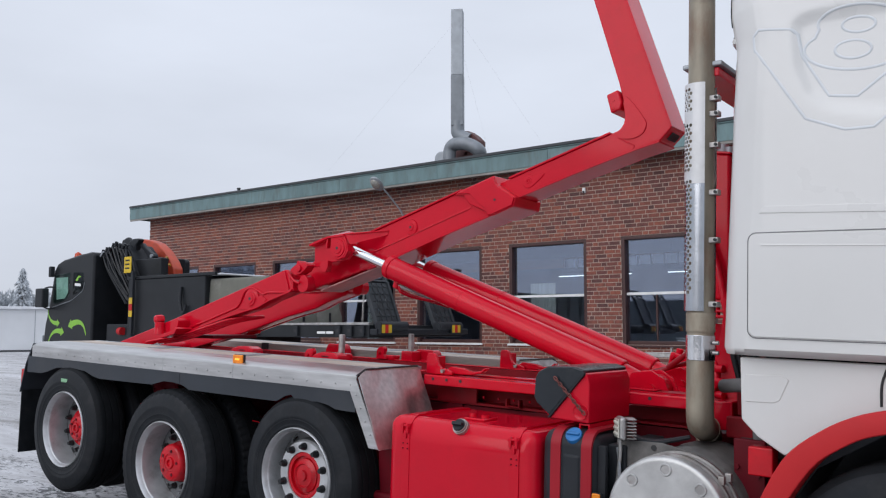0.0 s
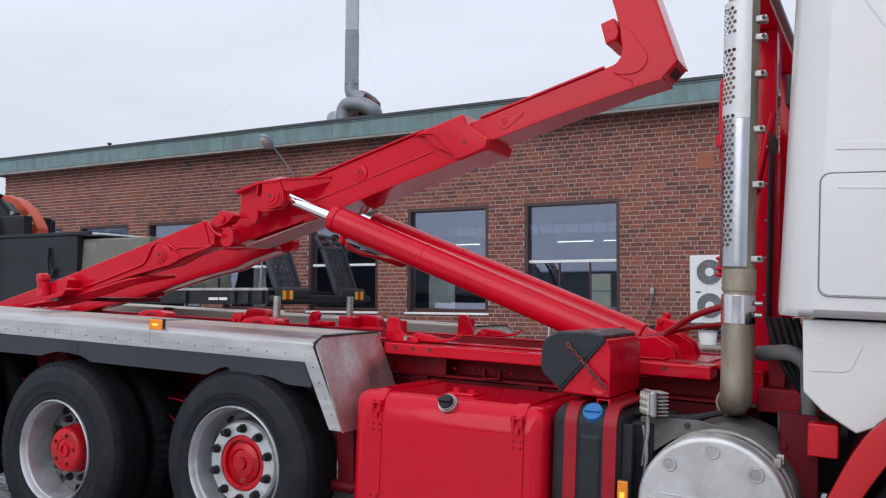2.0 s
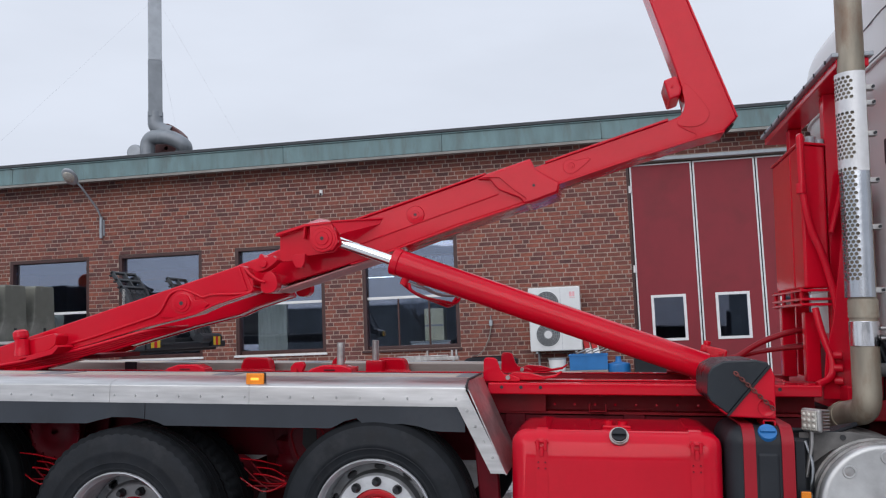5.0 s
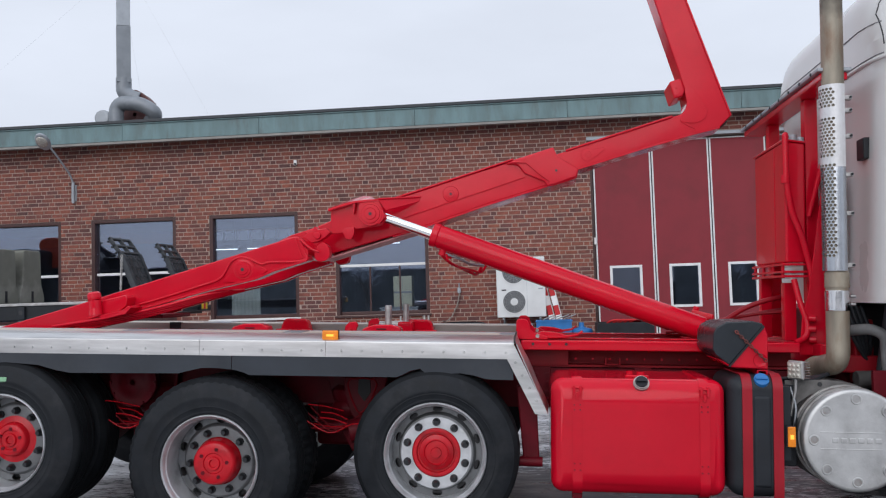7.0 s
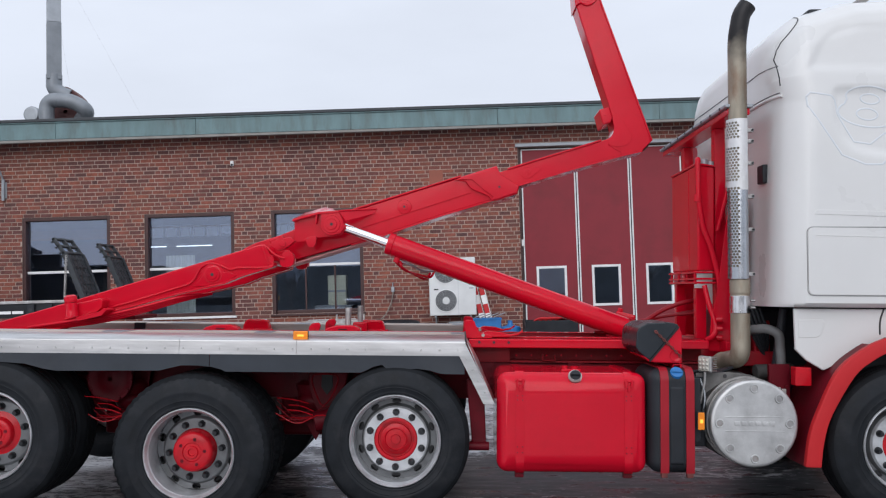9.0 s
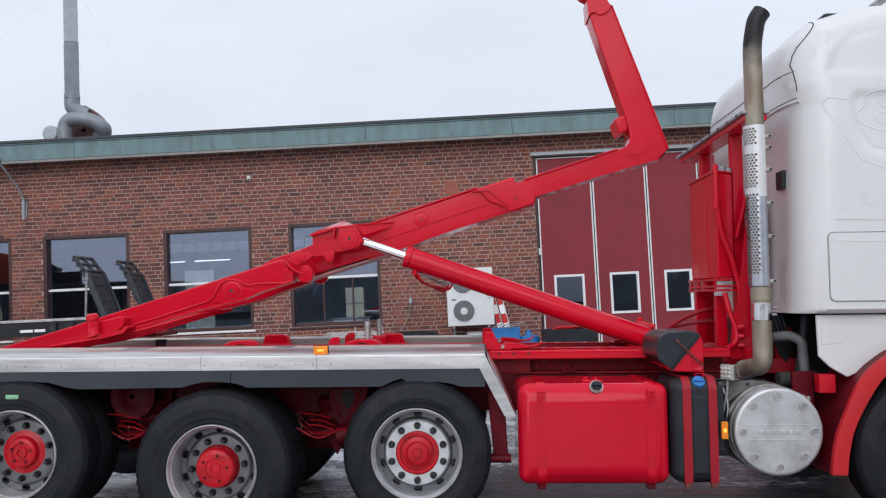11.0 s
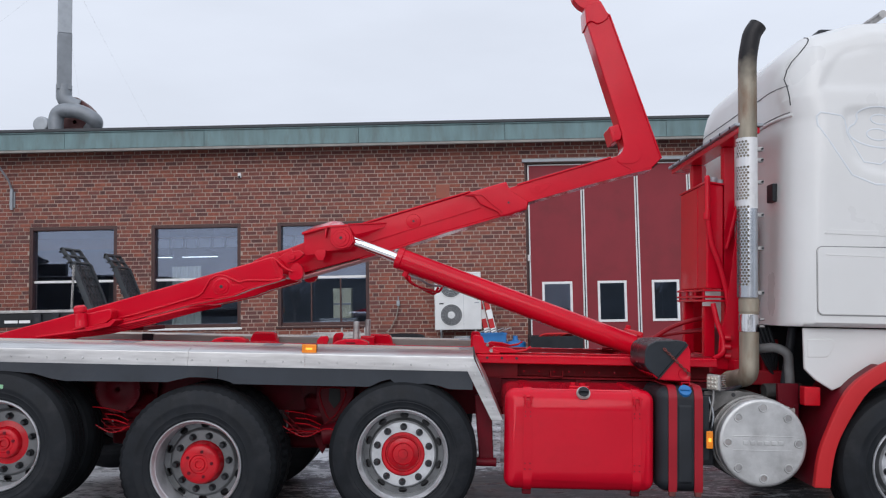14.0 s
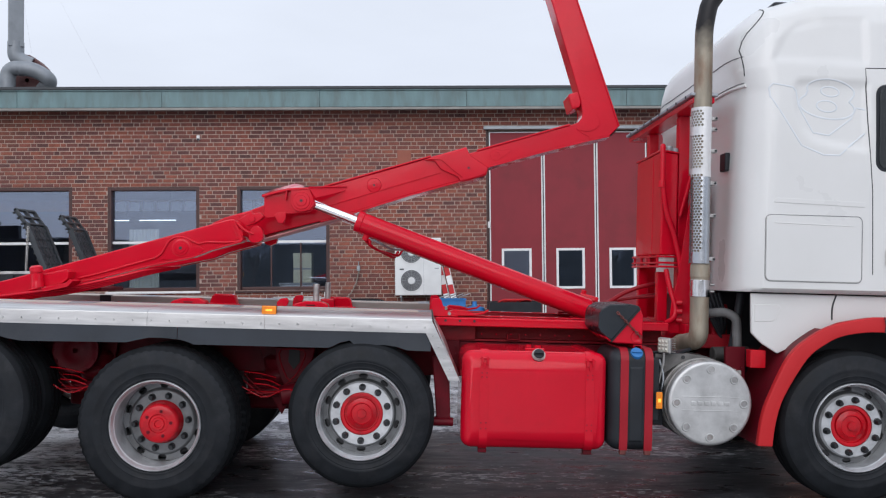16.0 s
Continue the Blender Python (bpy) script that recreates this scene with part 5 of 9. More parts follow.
def exhaust_stack():
    x, y, r = -1.492, 4.19, 0.066
    pipe = part("exhaust_pipe", tube([(-1.60, 4.66, 0.84), (-1.565, 4.52, 1.03), (-1.53, 4.36, 1.068), (x, y, 1.10), (x, y, 1.42)], 0.068, 24, 0.16, 9), PIPE, truck, "heat-stained exhaust stack with perforated shield")
    part("elbow_joint", rod((-1.549, 4.445, 1.048), (-1.544, 4.42, 1.054), 0.073, seg=24), PIPE, pipe)
    part("clamp_sleeve", rod((x, y, 1.42), (x, y, 1.545), 0.072, seg=28, bevel=0.003), CLAMP, pipe, "wrinkled polished clamp sleeve")
    part("upper_pipe", tube([(x, y, 1.54), (x - 0.004, y, 3.42), (x + 0.03, y, 3.60), (x + 0.075, y, 3.665)], r, 24, 0.10, 5), PIPE, pipe)
    part("flex_section", lathe_z(x, y, [(r + 0.004 + 0.003 * (i % 2), 1.56 + i * 0.012) for i in range(9)]), PIPE, pipe)
    for z in (1.46, 1.51):
        part("clamp_bolt", rod((x + 0.07, y - 0.02, z), (x + 0.10, y - 0.02, z), 0.010, seg=8), STEEL, pipe)
    # shield in two lengths, with real holes on the side turned to the load
    R, z0, pitch, cols = 0.083, 1.665, 1.153 / 56, 15
    def shell(first, last, R, mat, label):
        verts, faces = [], []
        def P(u, v):
            a = radians(-310) + u / cols * radians(250)
            verts.append((x + R * math.cos(a), y + R * math.sin(a), z0 + v * pitch))
            return len(verts) - 1
        for j in range(first, last):
            zone = (4 <= j <= 31) or (34 <= j <= 45) or (49 <= j <= 54)
            off = 0.5 if j % 2 and zone else 0.0
            edges = [0.0] + [i + off for i in range(1 if not off else 0, cols)] + [cols]
            for u0, u1 in zip(edges, edges[1:]):
                sq = [(0, 0), (0.5, 0), (1, 0), (1, 0.5), (1, 1), (0.5, 1), (0, 1), (0, 0.5)]
                outer = [P(u0 + (u1 - u0) * u, j + v) for u, v in sq]
                if not (zone and 5 <= u0 - off <= 11):
                    faces.append(outer)
                    continue
                inner = [P(u0 + 0.5 + 0.40 * math.cos(k * math.pi / 4 - 2.356), j + 0.5 + 0.44 * math.sin(k * math.pi / 4 - 2.356)) for k in range(8)]
                for k in range(8):
                    faces.append([outer[k], outer[(k + 1) % 8], inner[(k + 1) % 8], inner[k]])
        me = bpy.data.meshes.new("heat_shield")
        me.from_pydata(verts, [], faces)
        me.materials.append(mat)
        bm = bmesh.new()
        bm.from_mesh(me)
        bmesh.ops.remove_doubles(bm, verts=bm.verts[:], dist=0.0003)
        bmesh.ops.recalc_face_normals(bm, faces=bm.faces[:])
        for f in bm.faces:
            f.smooth = True
        bm.to_mesh(me)
        bm.free()
        ob = new("heat_shield", me)
        ob.parent = pipe
        ob["label"] = label
    shell(0, 31, R, SHIELD, "polished perforated heat shield")
    shell(31, 56, R + 0.002, SHIELD_PALE, "dull pale perforated heat shield")
    for z in (1.70, 2.02, 2.26, 2.50, 2.66, 2.74):
        clip = part("shield_clip", box(x + 0.050, x + 0.098, y - 0.040, y + 0.008, z - 0.014, z + 0.014, 0.004), STEEL, pipe, "steel hose clip")
        part("clip_screw", rod((x + 0.086, y - 0.052, z), (x + 0.086, y + 0.014, z), 0.008, seg=8), NUT, clip)
    return pipe


def lathe_z(cx, cy, prof, seg=28):
    bm = bmesh.new()
    rings = [[bm.verts.new((cx + r * math.cos(2 * math.pi * i / seg), cy + r * math.sin(2 * math.pi * i / seg), z)) for i in range(seg)] for r, z in prof]
    for a, b in zip(rings, rings[1:]):
        for i in range(seg):
            bm.faces.new((a[i], a[(i + 1) % seg], b[(i + 1) % seg], b[i]))
    bmesh.ops.recalc_face_normals(bm, faces=bm.faces[:])
    return bm


exhaust_stack()


# ---------- cab ----------
def build_cab():
    """Cab shell lofted along x: upright side, tucked shoulder, rounded roof; the rear corners are rounded too."""
    y_near, y_far = 3.835, 2 * MID - 3.835
    def section(x, inset, top, bottom=1.47):
        half = [(bottom, 0.035), (bottom + 0.03, 0.0), (1.9, 0.0), (2.6, 0.004), (2.95, 0.012), (3.06, 0.02), (top - 0.30, 0.05), (top - 0.16, 0.10), (top - 0.06, 0.20), (top - 0.01, 0.36), (top, 0.60)]
        dense = []
        for (z, d), (z2, d2) in zip(half, half[1:]):
            n = {0: 1, 1: 1, 2: 28, 3: 14, 4: 5, 5: 12, 6: 6, 7: 4, 8: 2, 9: 1}[half.index((z, d))]
            dense += [(z + (z2 - z) * i / n, d + (d2 - d) * i / n) for i in range(n)]
        half = dense + [half[-1]]
        near = [(y_near + inset + d, z) for z, d in half]
        far = [(y_far - inset - d, z) for z, d in reversed(half)]
        return [(x, y, z) for y, z in near + far]
    stations = [(-1.375, 0.30, 3.30), (-1.37, 0.20, 3.36), (-1.352, 0.13, 3.41), (-1.325, 0.075, 3.44), (-1.28, 0.032, 3.48), (-1.225, 0.008, 3.53), (-1.17, 0.0, 3.58), (-0.8, 0.0, 3.69), (0.0, 0.0, 3.73), (0.45, 0.02, 3.64), (0.72, 0.05, 3.42), (0.92, 0.09, 3.05), (1.02, 0.13, 2.5), (1.08, 0.14, 1.95)]
    # finer steps along the sleeper's side and up its height, for the pressed panels
    fine = []
    for a, b in zip(stations, stations[1:]):
        steps = max(1, round((b[0] - a[0]) / 0.02)) if -1.25 < a[0] < -0.1 else 1
        fine += [tuple(p + (q - p) * i / steps for p, q in zip(a, b)) for i in range(steps)]
    stations = fine + [stations[-1]]
    def into(x, z, poly):
        """Distance of a point inside an outline from its rim; 0 outside."""
        inside, least = False, 9.0
        for (ax, az), (bx, bz) in zip(poly, poly[1:] + poly[:1]):
            if (az > z) != (bz > z) and x < ax + (bx - ax) * (z - az) / (bz - az):
                inside = not inside
            u = max(0.0, min(1.0, ((x - ax) * (bx - ax) + (z - az) * (bz - az)) / ((bx - ax) ** 2 + (bz - az) ** 2)))
            least = min(least, math.hypot(x - ax - u * (bx - ax), z - az - u * (bz - az)))
        return least if inside else 0.0
    lower_panel = [(-0.41, 2.995), (-0.88, 3.0), (-0.955, 2.985), (-0.98, 2.93), (-0.965, 2.74), (-0.915, 2.61), (-0.83, 2.535), (-0.70, 2.50), (-0.41, 2.46)]
    upper_panel = [(-0.41, 3.085), (-1.13, 3.10), (-1.105, 3.17), (-1.03, 3.33), (-0.92, 3.425), (-0.80, 3.455), (-0.41, 3.465)]
    def pressed(x, z):
        out = 0.0
        for poly, depth, run in ((lower_panel, 0.022, 0.06), (upper_panel, 0.015, 0.05)):
            u = min(1.0, into(x, z, poly) / run)
            out += depth * u * u * (3 - 2 * u)
        return out
    bm = bmesh.new()
    rings = []
    for x, inset, top in stations:
        ring = []
        for px, py, pz in section(x, inset, max(top, 2.2) if x > 1.05 else top):
            lean = 0.035 * (pz - 1.47) if x < -1.17 else 0.035 * (pz - 1.47) * max(0, (0.4 - x) / 1.6)
            # the rear wall stands further forward below the shoulder band
            lean += 0.056 * max(0.0, min(1.0, (3.15 - pz) / 0.25)) * max(0.0, min(1.0, (-0.85 - x) / 0.32))
            ring.append(bm.verts.new((px + lean, py + (pressed(px + lean, pz) if py < MID else 0.0), pz)))
        rings.append(ring)
    k = len(rings[0])
    for a, b in zip(rings, rings[1:]):
        for i in range(k):
            bm.faces.new((a[i], a[(i + 1) % k], b[(i + 1) % k], b[i]))
    bm.faces.new(rings[0])
    bm.faces.new(rings[-1])
    bmesh.ops.recalc_face_normals(bm, faces=bm.faces[:])
    skin_tree = BVHTree.FromBMesh(bm)
    cab = part("cab", bm, WHITE, truck, "white sleeper cab with faint outline drawing")
    def on_skin(pts, axis, n=6):
        """Points dropped on the cab shell from outside, along y from the side or along x from behind."""
        out = []
        for a, b in zip(pts, pts[1:]):
            for i in range(n + (b == pts[-1])):
                u, v = a[0] + (b[0] - a[0]) * i / n, a[1] + (b[1] - a[1]) * i / n
                hit = skin_tree.ray_cast(Vector((u, 0, v)), Vector((0, 1, 0))) if axis == 'y' else skin_tree.ray_cast(Vector((-4, u, v)), Vector((1, 0, 0)))
                if hit[0]:
                    out.append(hit[0] + hit[1] * 0.001)
        return out
    # raised side panels and their dark joints
    def outline(name, pts, width, y, mat, closed=True, parent=cab, label="", flat=0.35, rise=0.0):
        """A line pressed into the cab side, so that it hardly stands out."""
        seq = [(min(-0.445, -1.125 + (x + 1.135) * 1.13), 2.945 - (2.945 - z) * 1.06) if mat is LINE else (x, z) for x, z in pts]
        path = on_skin(seq + ([seq[0]] if closed else []), 'y', 5 if len(seq) < 20 else 2)
        path = [p + Vector((0, (1 - flat) * width - rise, 0)) for p in path]
        return part(name, tube(path, width, 8, 0), mat, parent, label)
    def rounded(x0, x1, z0, z1, r, n=5):
        out = []
        for cx, cz, a0 in ((x1 - r, z1 - r, 0), (x0 + r, z1 - r, 90), (x0 + r, z0 + r, 180), (x1 - r, z0 + r, 270)):
            for i in range(n + 1):
                a = radians(a0 + 90 * i / n)
                out.append((cx + r * math.cos(a), cz + r * math.sin(a)))
        return out
    part("locker_door", prism(rounded(-1.146, -0.472, 1.555, 2.012, 0.035), 3.829, 3.855, 0.003, 2), WHITE, cab, "flush white locker door")
    outline("door_joint", rounded(-1.151, -0.467, 1.55, 2.017, 0.037), 0.0020, 3.834, SEAM, rise=0.004)
    part("recess_lip", prism([(-1.09, 1.957), (-0.53, 1.945), (-0.53, 1.952), (-1.09, 1.966)], 3.8265, 3.84, 0.002), WHITE, cab)
    part("side_bead", prism([(-1.10, 2.105), (-0.45, 2.085), (-0.45, 2.12), (-1.08, 2.135)], 3.8325, 3.85, 0.0015, 3), WHITE, cab)
    outline("door_joint", [(-0.387, 1.48), (-0.395, 2.2), (-0.43, 2.7), (-0.448, 3.075), (0.3, 3.09)], 0.004, 3.84, GAP, False)
    # outline drawing on the side: a large letter form and a figure of two loops, as bare lines
    yl = 3.8345
    v_out = [(-1.135, 2.86), (-1.14, 2.92), (-1.12, 2.945), (-1.00, 2.925), (-0.975, 2.90), (-0.96, 2.81), (-0.86, 2.625), (-0.76, 2.61), (-0.62, 2.725), (-0.59, 2.80), (-0.465, 2.79)]
    v_in = [(-1.135, 2.86), (-0.94, 2.535), (-0.80, 2.475), (-0.70, 2.475), (-0.47, 2.63)]
    outline("painted_line", v_out, 0.011, yl, LINE, False, flat=0.17, label="grey outline of a large emblem")
    outline("painted_line", v_in, 0.011, yl, LINE, False, flat=0.17)
    def loop(cx, cz, rx, rz, tilt, n=26):
        out = []
        for i in range(n):
            a = 2 * math.pi * i / n
            u, w = rx * math.cos(a), rz * math.sin(a)
            out.append((cx + u * math.cos(tilt) - w * math.sin(tilt), cz + u * math.sin(tilt) + w * math.cos(tilt)))
        return out
    outline("painted_line", loop(-0.755, 2.905, 0.058, 0.032, -0.12), 0.010, yl, LINE, flat=0.17)
    outline("painted_line", loop(-0.775, 2.805, 0.064, 0.037, -0.12), 0.010, yl, LINE, flat=0.17)
    ring = [(-0.75 + 0.150 * math.cos(radians(a)), 2.912 + 0.074 * math.sin(radians(a)) - 0.015 * math.cos(radians(a))) for a in range(-22, 200, 8)]
    ring += [(-0.775 + 0.176 * math.cos(radians(a)), 2.805 + 0.084 * math.sin(radians(a)) - 0.02 * math.cos(radians(a))) for a in range(140, 402, 8)]
    outline("painted_line", ring, 0.011, yl, LINE, flat=0.17)
    # side window, windscreen and roof details beyond the door joint
    part("side_window", prism(rounded(-0.355, 0.62, 2.36, 2.94, 0.06), 3.826, 3.846, 0.002), CAB_GLASS, cab, "dark cab side window")
    part("window_seal", prism(rounded(-0.375, 0.64, 2.34, 2.96, 0.07), 3.836, 3.850, 0.002), BLACK, cab)
    part("door_handle", box(-0.30, -0.08, 3.80, 3.84, 1.68, 1.80, 0.015, 3), WHITE, cab, "white door handle")
    part("windscreen", prism([(0.93, 3.05), (1.075, 2.0), (1.095, 2.0), (0.955, 3.05)], 4.05, 6.03, 0.01), CAB_GLASS, cab, "windscreen")
    part("grille", prism([(0.95, 0.62), (1.13, 0.62), (1.13, 1.90), (1.03, 1.94), (0.95, 1.9)], 3.95, 6.13, 0.02), BLACK, cab)
    part("bumper", prism([(0.55, 0.38), (1.18, 0.38), (1.18, 0.80), (1.05, 0.85), (0.55, 0.85)], 3.80, 6.28, 0.03), WHITE, cab)
    part("roof_hatch", box(-0.93, -0.6, 4.3, 4.9, 3.58, 3.685, 0.03, 3), BLACK, cab, "dark roof hatch")
    part("roof_lamp_bar", rod((-0.45, 4.3, 3.80), (-0.45, 5.8, 3.80), 0.03, seg=10), STEEL, cab)
    # rear wall: horizontal shoulder band, joint lines, dark handle box, seams
    part("joint_line", tube(on_skin([(-1.266, 3.02), (-1.285, 3.22), (-1.268, 3.285), (-1.235, 3.345), (-1.18, 3.41), (-1.13, 3.475), (-1.095, 3.54), (-1.07, 3.60)], 'y', 4), 0.0042, 8, 0), GAP, cab)
    for z in (3.175, 2.985):
        part("rear_seam", tube(on_skin([(3.99, z - 0.012), (4.3, z), (5.04, z + 0.01), (5.8, z), (6.08, z - 0.012)], 'x'), 0.004, 6, 0), SEAM, cab)
    part("rear_step", tube(on_skin([(3.97, 2.95), (4.3, 2.965), (5.04, 2.97), (5.8, 2.965), (6.1, 2.95)], 'x'), 0.013, 8, 0), WHITE, cab)
    part("rear_vent", box(-1.319, -1.244, 4.19, 4.31, 2.363, 2.497, 0.008), BLACK, cab, "small dark vent")
    return cab


cab = build_cab()


def cab_lower():
    """White lower side panel and red arch round the front wheel."""
    def deeper(p):
        return (-3.53 + (p[0] + 3.53) * 1.0155, 1.60 + (p[1] - 1.60) * 1.0155)
    pts = [(-1.247, 1.462), (-1.24, 1.185), (-1.17, 1.115), (-1.055, 1.045), (-0.96, 1.09), (-0.80, 1.19), (-0.64, 1.268), (-0.45, 1.305), (0.62, 1.30), (0.62, 1.462)]
    low = part("lower_side_panel", prism([deeper(p) for p in pts], 3.925, 3.955, 0.008, 2), WHITE, truck, "white lower side panel")
    part("panel_joint", tube([(-0.60, 3.925, 1.462), (-0.63, 3.923, 1.38), (-0.63, 3.925, 1.285)], 0.006, 6, 0.05), GAP, low)
    ip = [(-1.22, 1.385), (-1.06, 1.39), (-1.035, 1.37), (-1.075, 1.28), (-1.10, 1.268), (-1.22, 1.265)]
    part("pressed_panel", prism([deeper(p) for p in ip], 3.9215, 3.935, 0.003, 2), WHITE, low)
    outer = [(-1.205, 0.41), (-1.178, 0.60), (-1.124, 0.762), (-0.99, 1.038), (-0.835, 1.178), (-0.677, 1.260), (-0.49, 1.302), (-0.33, 1.318), (0.1, 1.305), (0.42, 1.16), (0.62, 0.86), (0.66, 0.55)]
    inner = [(-1.105, 0.41), (-1.083, 0.58), (-1.028, 0.755), (-0.875, 1.012), (-0.75, 1.118), (-0.635, 1.177), (-0.48, 1.207), (-0.33, 1.212), (0.06, 1.195), (0.33, 1.07), (0.50, 0.82), (0.55, 0.55)]
    def smooth(pts, n=4):
        """Catmull-Rom curve through the given points."""
        out = []
        ext = [pts[0]] + pts + [pts[-1]]
        for a, b, c, d in zip(ext, ext[1:], ext[2:], ext[3:]):
            for i in range(n):
                t = i / n
                out.append(tuple(0.5 * (2 * b[q] + (c[q] - a[q]) * t + (2 * a[q] - 5 * b[q] + 4 * c[q] - d[q]) * t * t + (3 * b[q] - a[q] - 3 * c[q] + d[q]) * t ** 3) for q in (0, 1)))
        return out + [pts[-1]]
    bm = bmesh.new()
    secs = []
    for (ox, oz), (ix, iz) in zip(smooth(outer), smooth(inner)):
        secs.append([bm.verts.new(p) for p in ((ox, 3.80, oz), (ox, 3.775, oz), ((ox + ix) / 2, 3.766, (oz + iz) / 2), (ix, 3.765, iz), (ix, 3.90, iz), (ox, 3.825, oz))])
    for a, b in zip(secs, secs[1:]):
        for i in range(6):
            bm.faces.new((a[i], a[(i + 1) % 6], b[(i + 1) % 6], b[i]))
    bm.faces.new(secs[0])
    bm.faces.new(secs[-1])
    bmesh.ops.recalc_face_normals(bm, faces=bm.faces[:])
    soften(bm, 0.007, 2)
    arch = part("wheel_arch", bm, FENDER_RED, truck, "red plastic wheel arch")
    part("arch_joint", tube([(-0.335, 3.768, 1.318), (-0.335, 3.748, 1.265), (-0.335, 3.760, 1.212)], 0.004, 6, 0), GAP, arch)
    part("inner_arch", prism([(-1.16, 0.42), (-1.08, 0.75), (-0.9, 1.03), (-0.6, 1.22), (-0.29, 1.26), (0.2, 1.2), (0.5, 0.9), (0.49, 0.88), (0.2, 1.17), (-0.29, 1.22), (-0.6, 1.18), (-0.88, 1.0), (-1.05, 0.73), (-1.13, 0.42)], 3.92, 4.50, 0), BLACK, truck)
    part("arch_bracket", box(-1.19, -1.078, 3.97, 4.06, 0.925, 1.055, 0.008), HUB_RED, truck, "red steel bracket")
    # Flank in the darker red: the shade behind the arch is in its colour.
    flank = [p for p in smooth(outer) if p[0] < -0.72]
    part("arch_flank", prism([(x + 0.006, z) for x, z in flank] + [(x + 0.022, z - 0.006) for x, z in reversed(flank)], 3.828, 4.33, 0), DARKRED, arch, "red inner flank coloured darker for its shade")
    part("exhaust_joint", rod((-1.34, 4.34, 0.985), (-1.06, 4.36, 0.995), 0.055, seg=20, bevel=0.008), material("sooty_steel", (0.06, 0.058, 0.056), 0.7, vary=0.35, scale=9, bump=0.4), truck, "sooty exhaust joint beside the silencer")
    part("cab_bracket", box(-1.30, -1.18, 4.46, 4.56, 0.95, 1.36, 0.012), FRAME_RED, truck, "red cab bracket")
    part("cab_crossbar", box(-1.44, -1.16, 4.42, 4.47, 1.02, 1.13, 0.010, 2), FRAME_RED, truck, "red crossbar behind the exhaust")
    part("cab_bracket", prism([(-1.40, 1.13), (-1.33, 1.13), (-1.31, 1.40), (-1.36, 1.46), (-1.41, 1.44)], 4.48, 4.50, 0.005), FRAME_RED, truck)
    part("arch_bracket", prism([(-1.31, 1.06), (-1.16, 1.06), (-1.16, 0.44), (-1.22, 0.44), (-1.30, 0.60)], 4.14, 4.18, 0.006), DARKRED, truck)
    for k, (bx, bz) in enumerate(((-1.29, 0.93), (-1.29, 0.80), (-1.27, 0.68), (-1.19, 0.90))):
        part("bracket_bolt", rod((bx, 4.14, bz), (bx, 4.125, bz), 0.013, seg=6), DARKRED, truck)
    # dark machinery under and behind the cab
    part("engine_block", box(-1.25, 0.6, 4.6, 5.5, 0.65, 1.46, 0.05), BLACK, truck)
    part("gearbox", box(-2.0, -1.2, 4.75, 5.35, 0.5, 1.0, 0.08), BLACK, truck)
    part("intake_pipe", tube([(-1.42, 4.32, 1.29), (-1.28, 4.24, 1.31), (-1.21, 4.2, 1.27), (-1.20, 4.2, 1.05)], 0.034, 16, 0.1, 6), material("dull_grey_pipe", (0.13, 0.13, 0.13), 0.6, vary=0.3, scale=9), truck, "grey bent intake pipe")
    part("suspension_strut", rod((-1.22, 4.25, 1.05), (-1.16, 4.25, 1.45), 0.03, seg=12), BLACK, truck)
    for k in range(5):
        part("hose", tube([(-1.40 + 0.03 * k, 4.4, 1.45), (-1.34 + 0.03 * k, 4.38, 1.25), (-1.2, 4.45 + 0.02 * k, 1.05), (-1.1, 4.6, 0.95)], 0.014, 8, 0.1, 4), BLACK, truck)
    part("cab_mount", box(-1.46, -1.36, 4.62, 5.46, 0.9, 1.42, 0.01), DARKRED, truck)


cab_lower()

# ---------- hook lift ----------
# Arm, brackets and tipping beams swing as one about the pin at the rear end of the frame.
RAISE, REAR_PIN = radians(1.0), Vector((-7.35, 0, 1.175))
SWING = Matrix.Translation(REAR_PIN) @ Matrix.Rotation(-RAISE, 4, 'Y') @ Matrix.Translation(-REAR_PIN)


def swung(ob):
    ob.matrix_local = SWING
    return ob


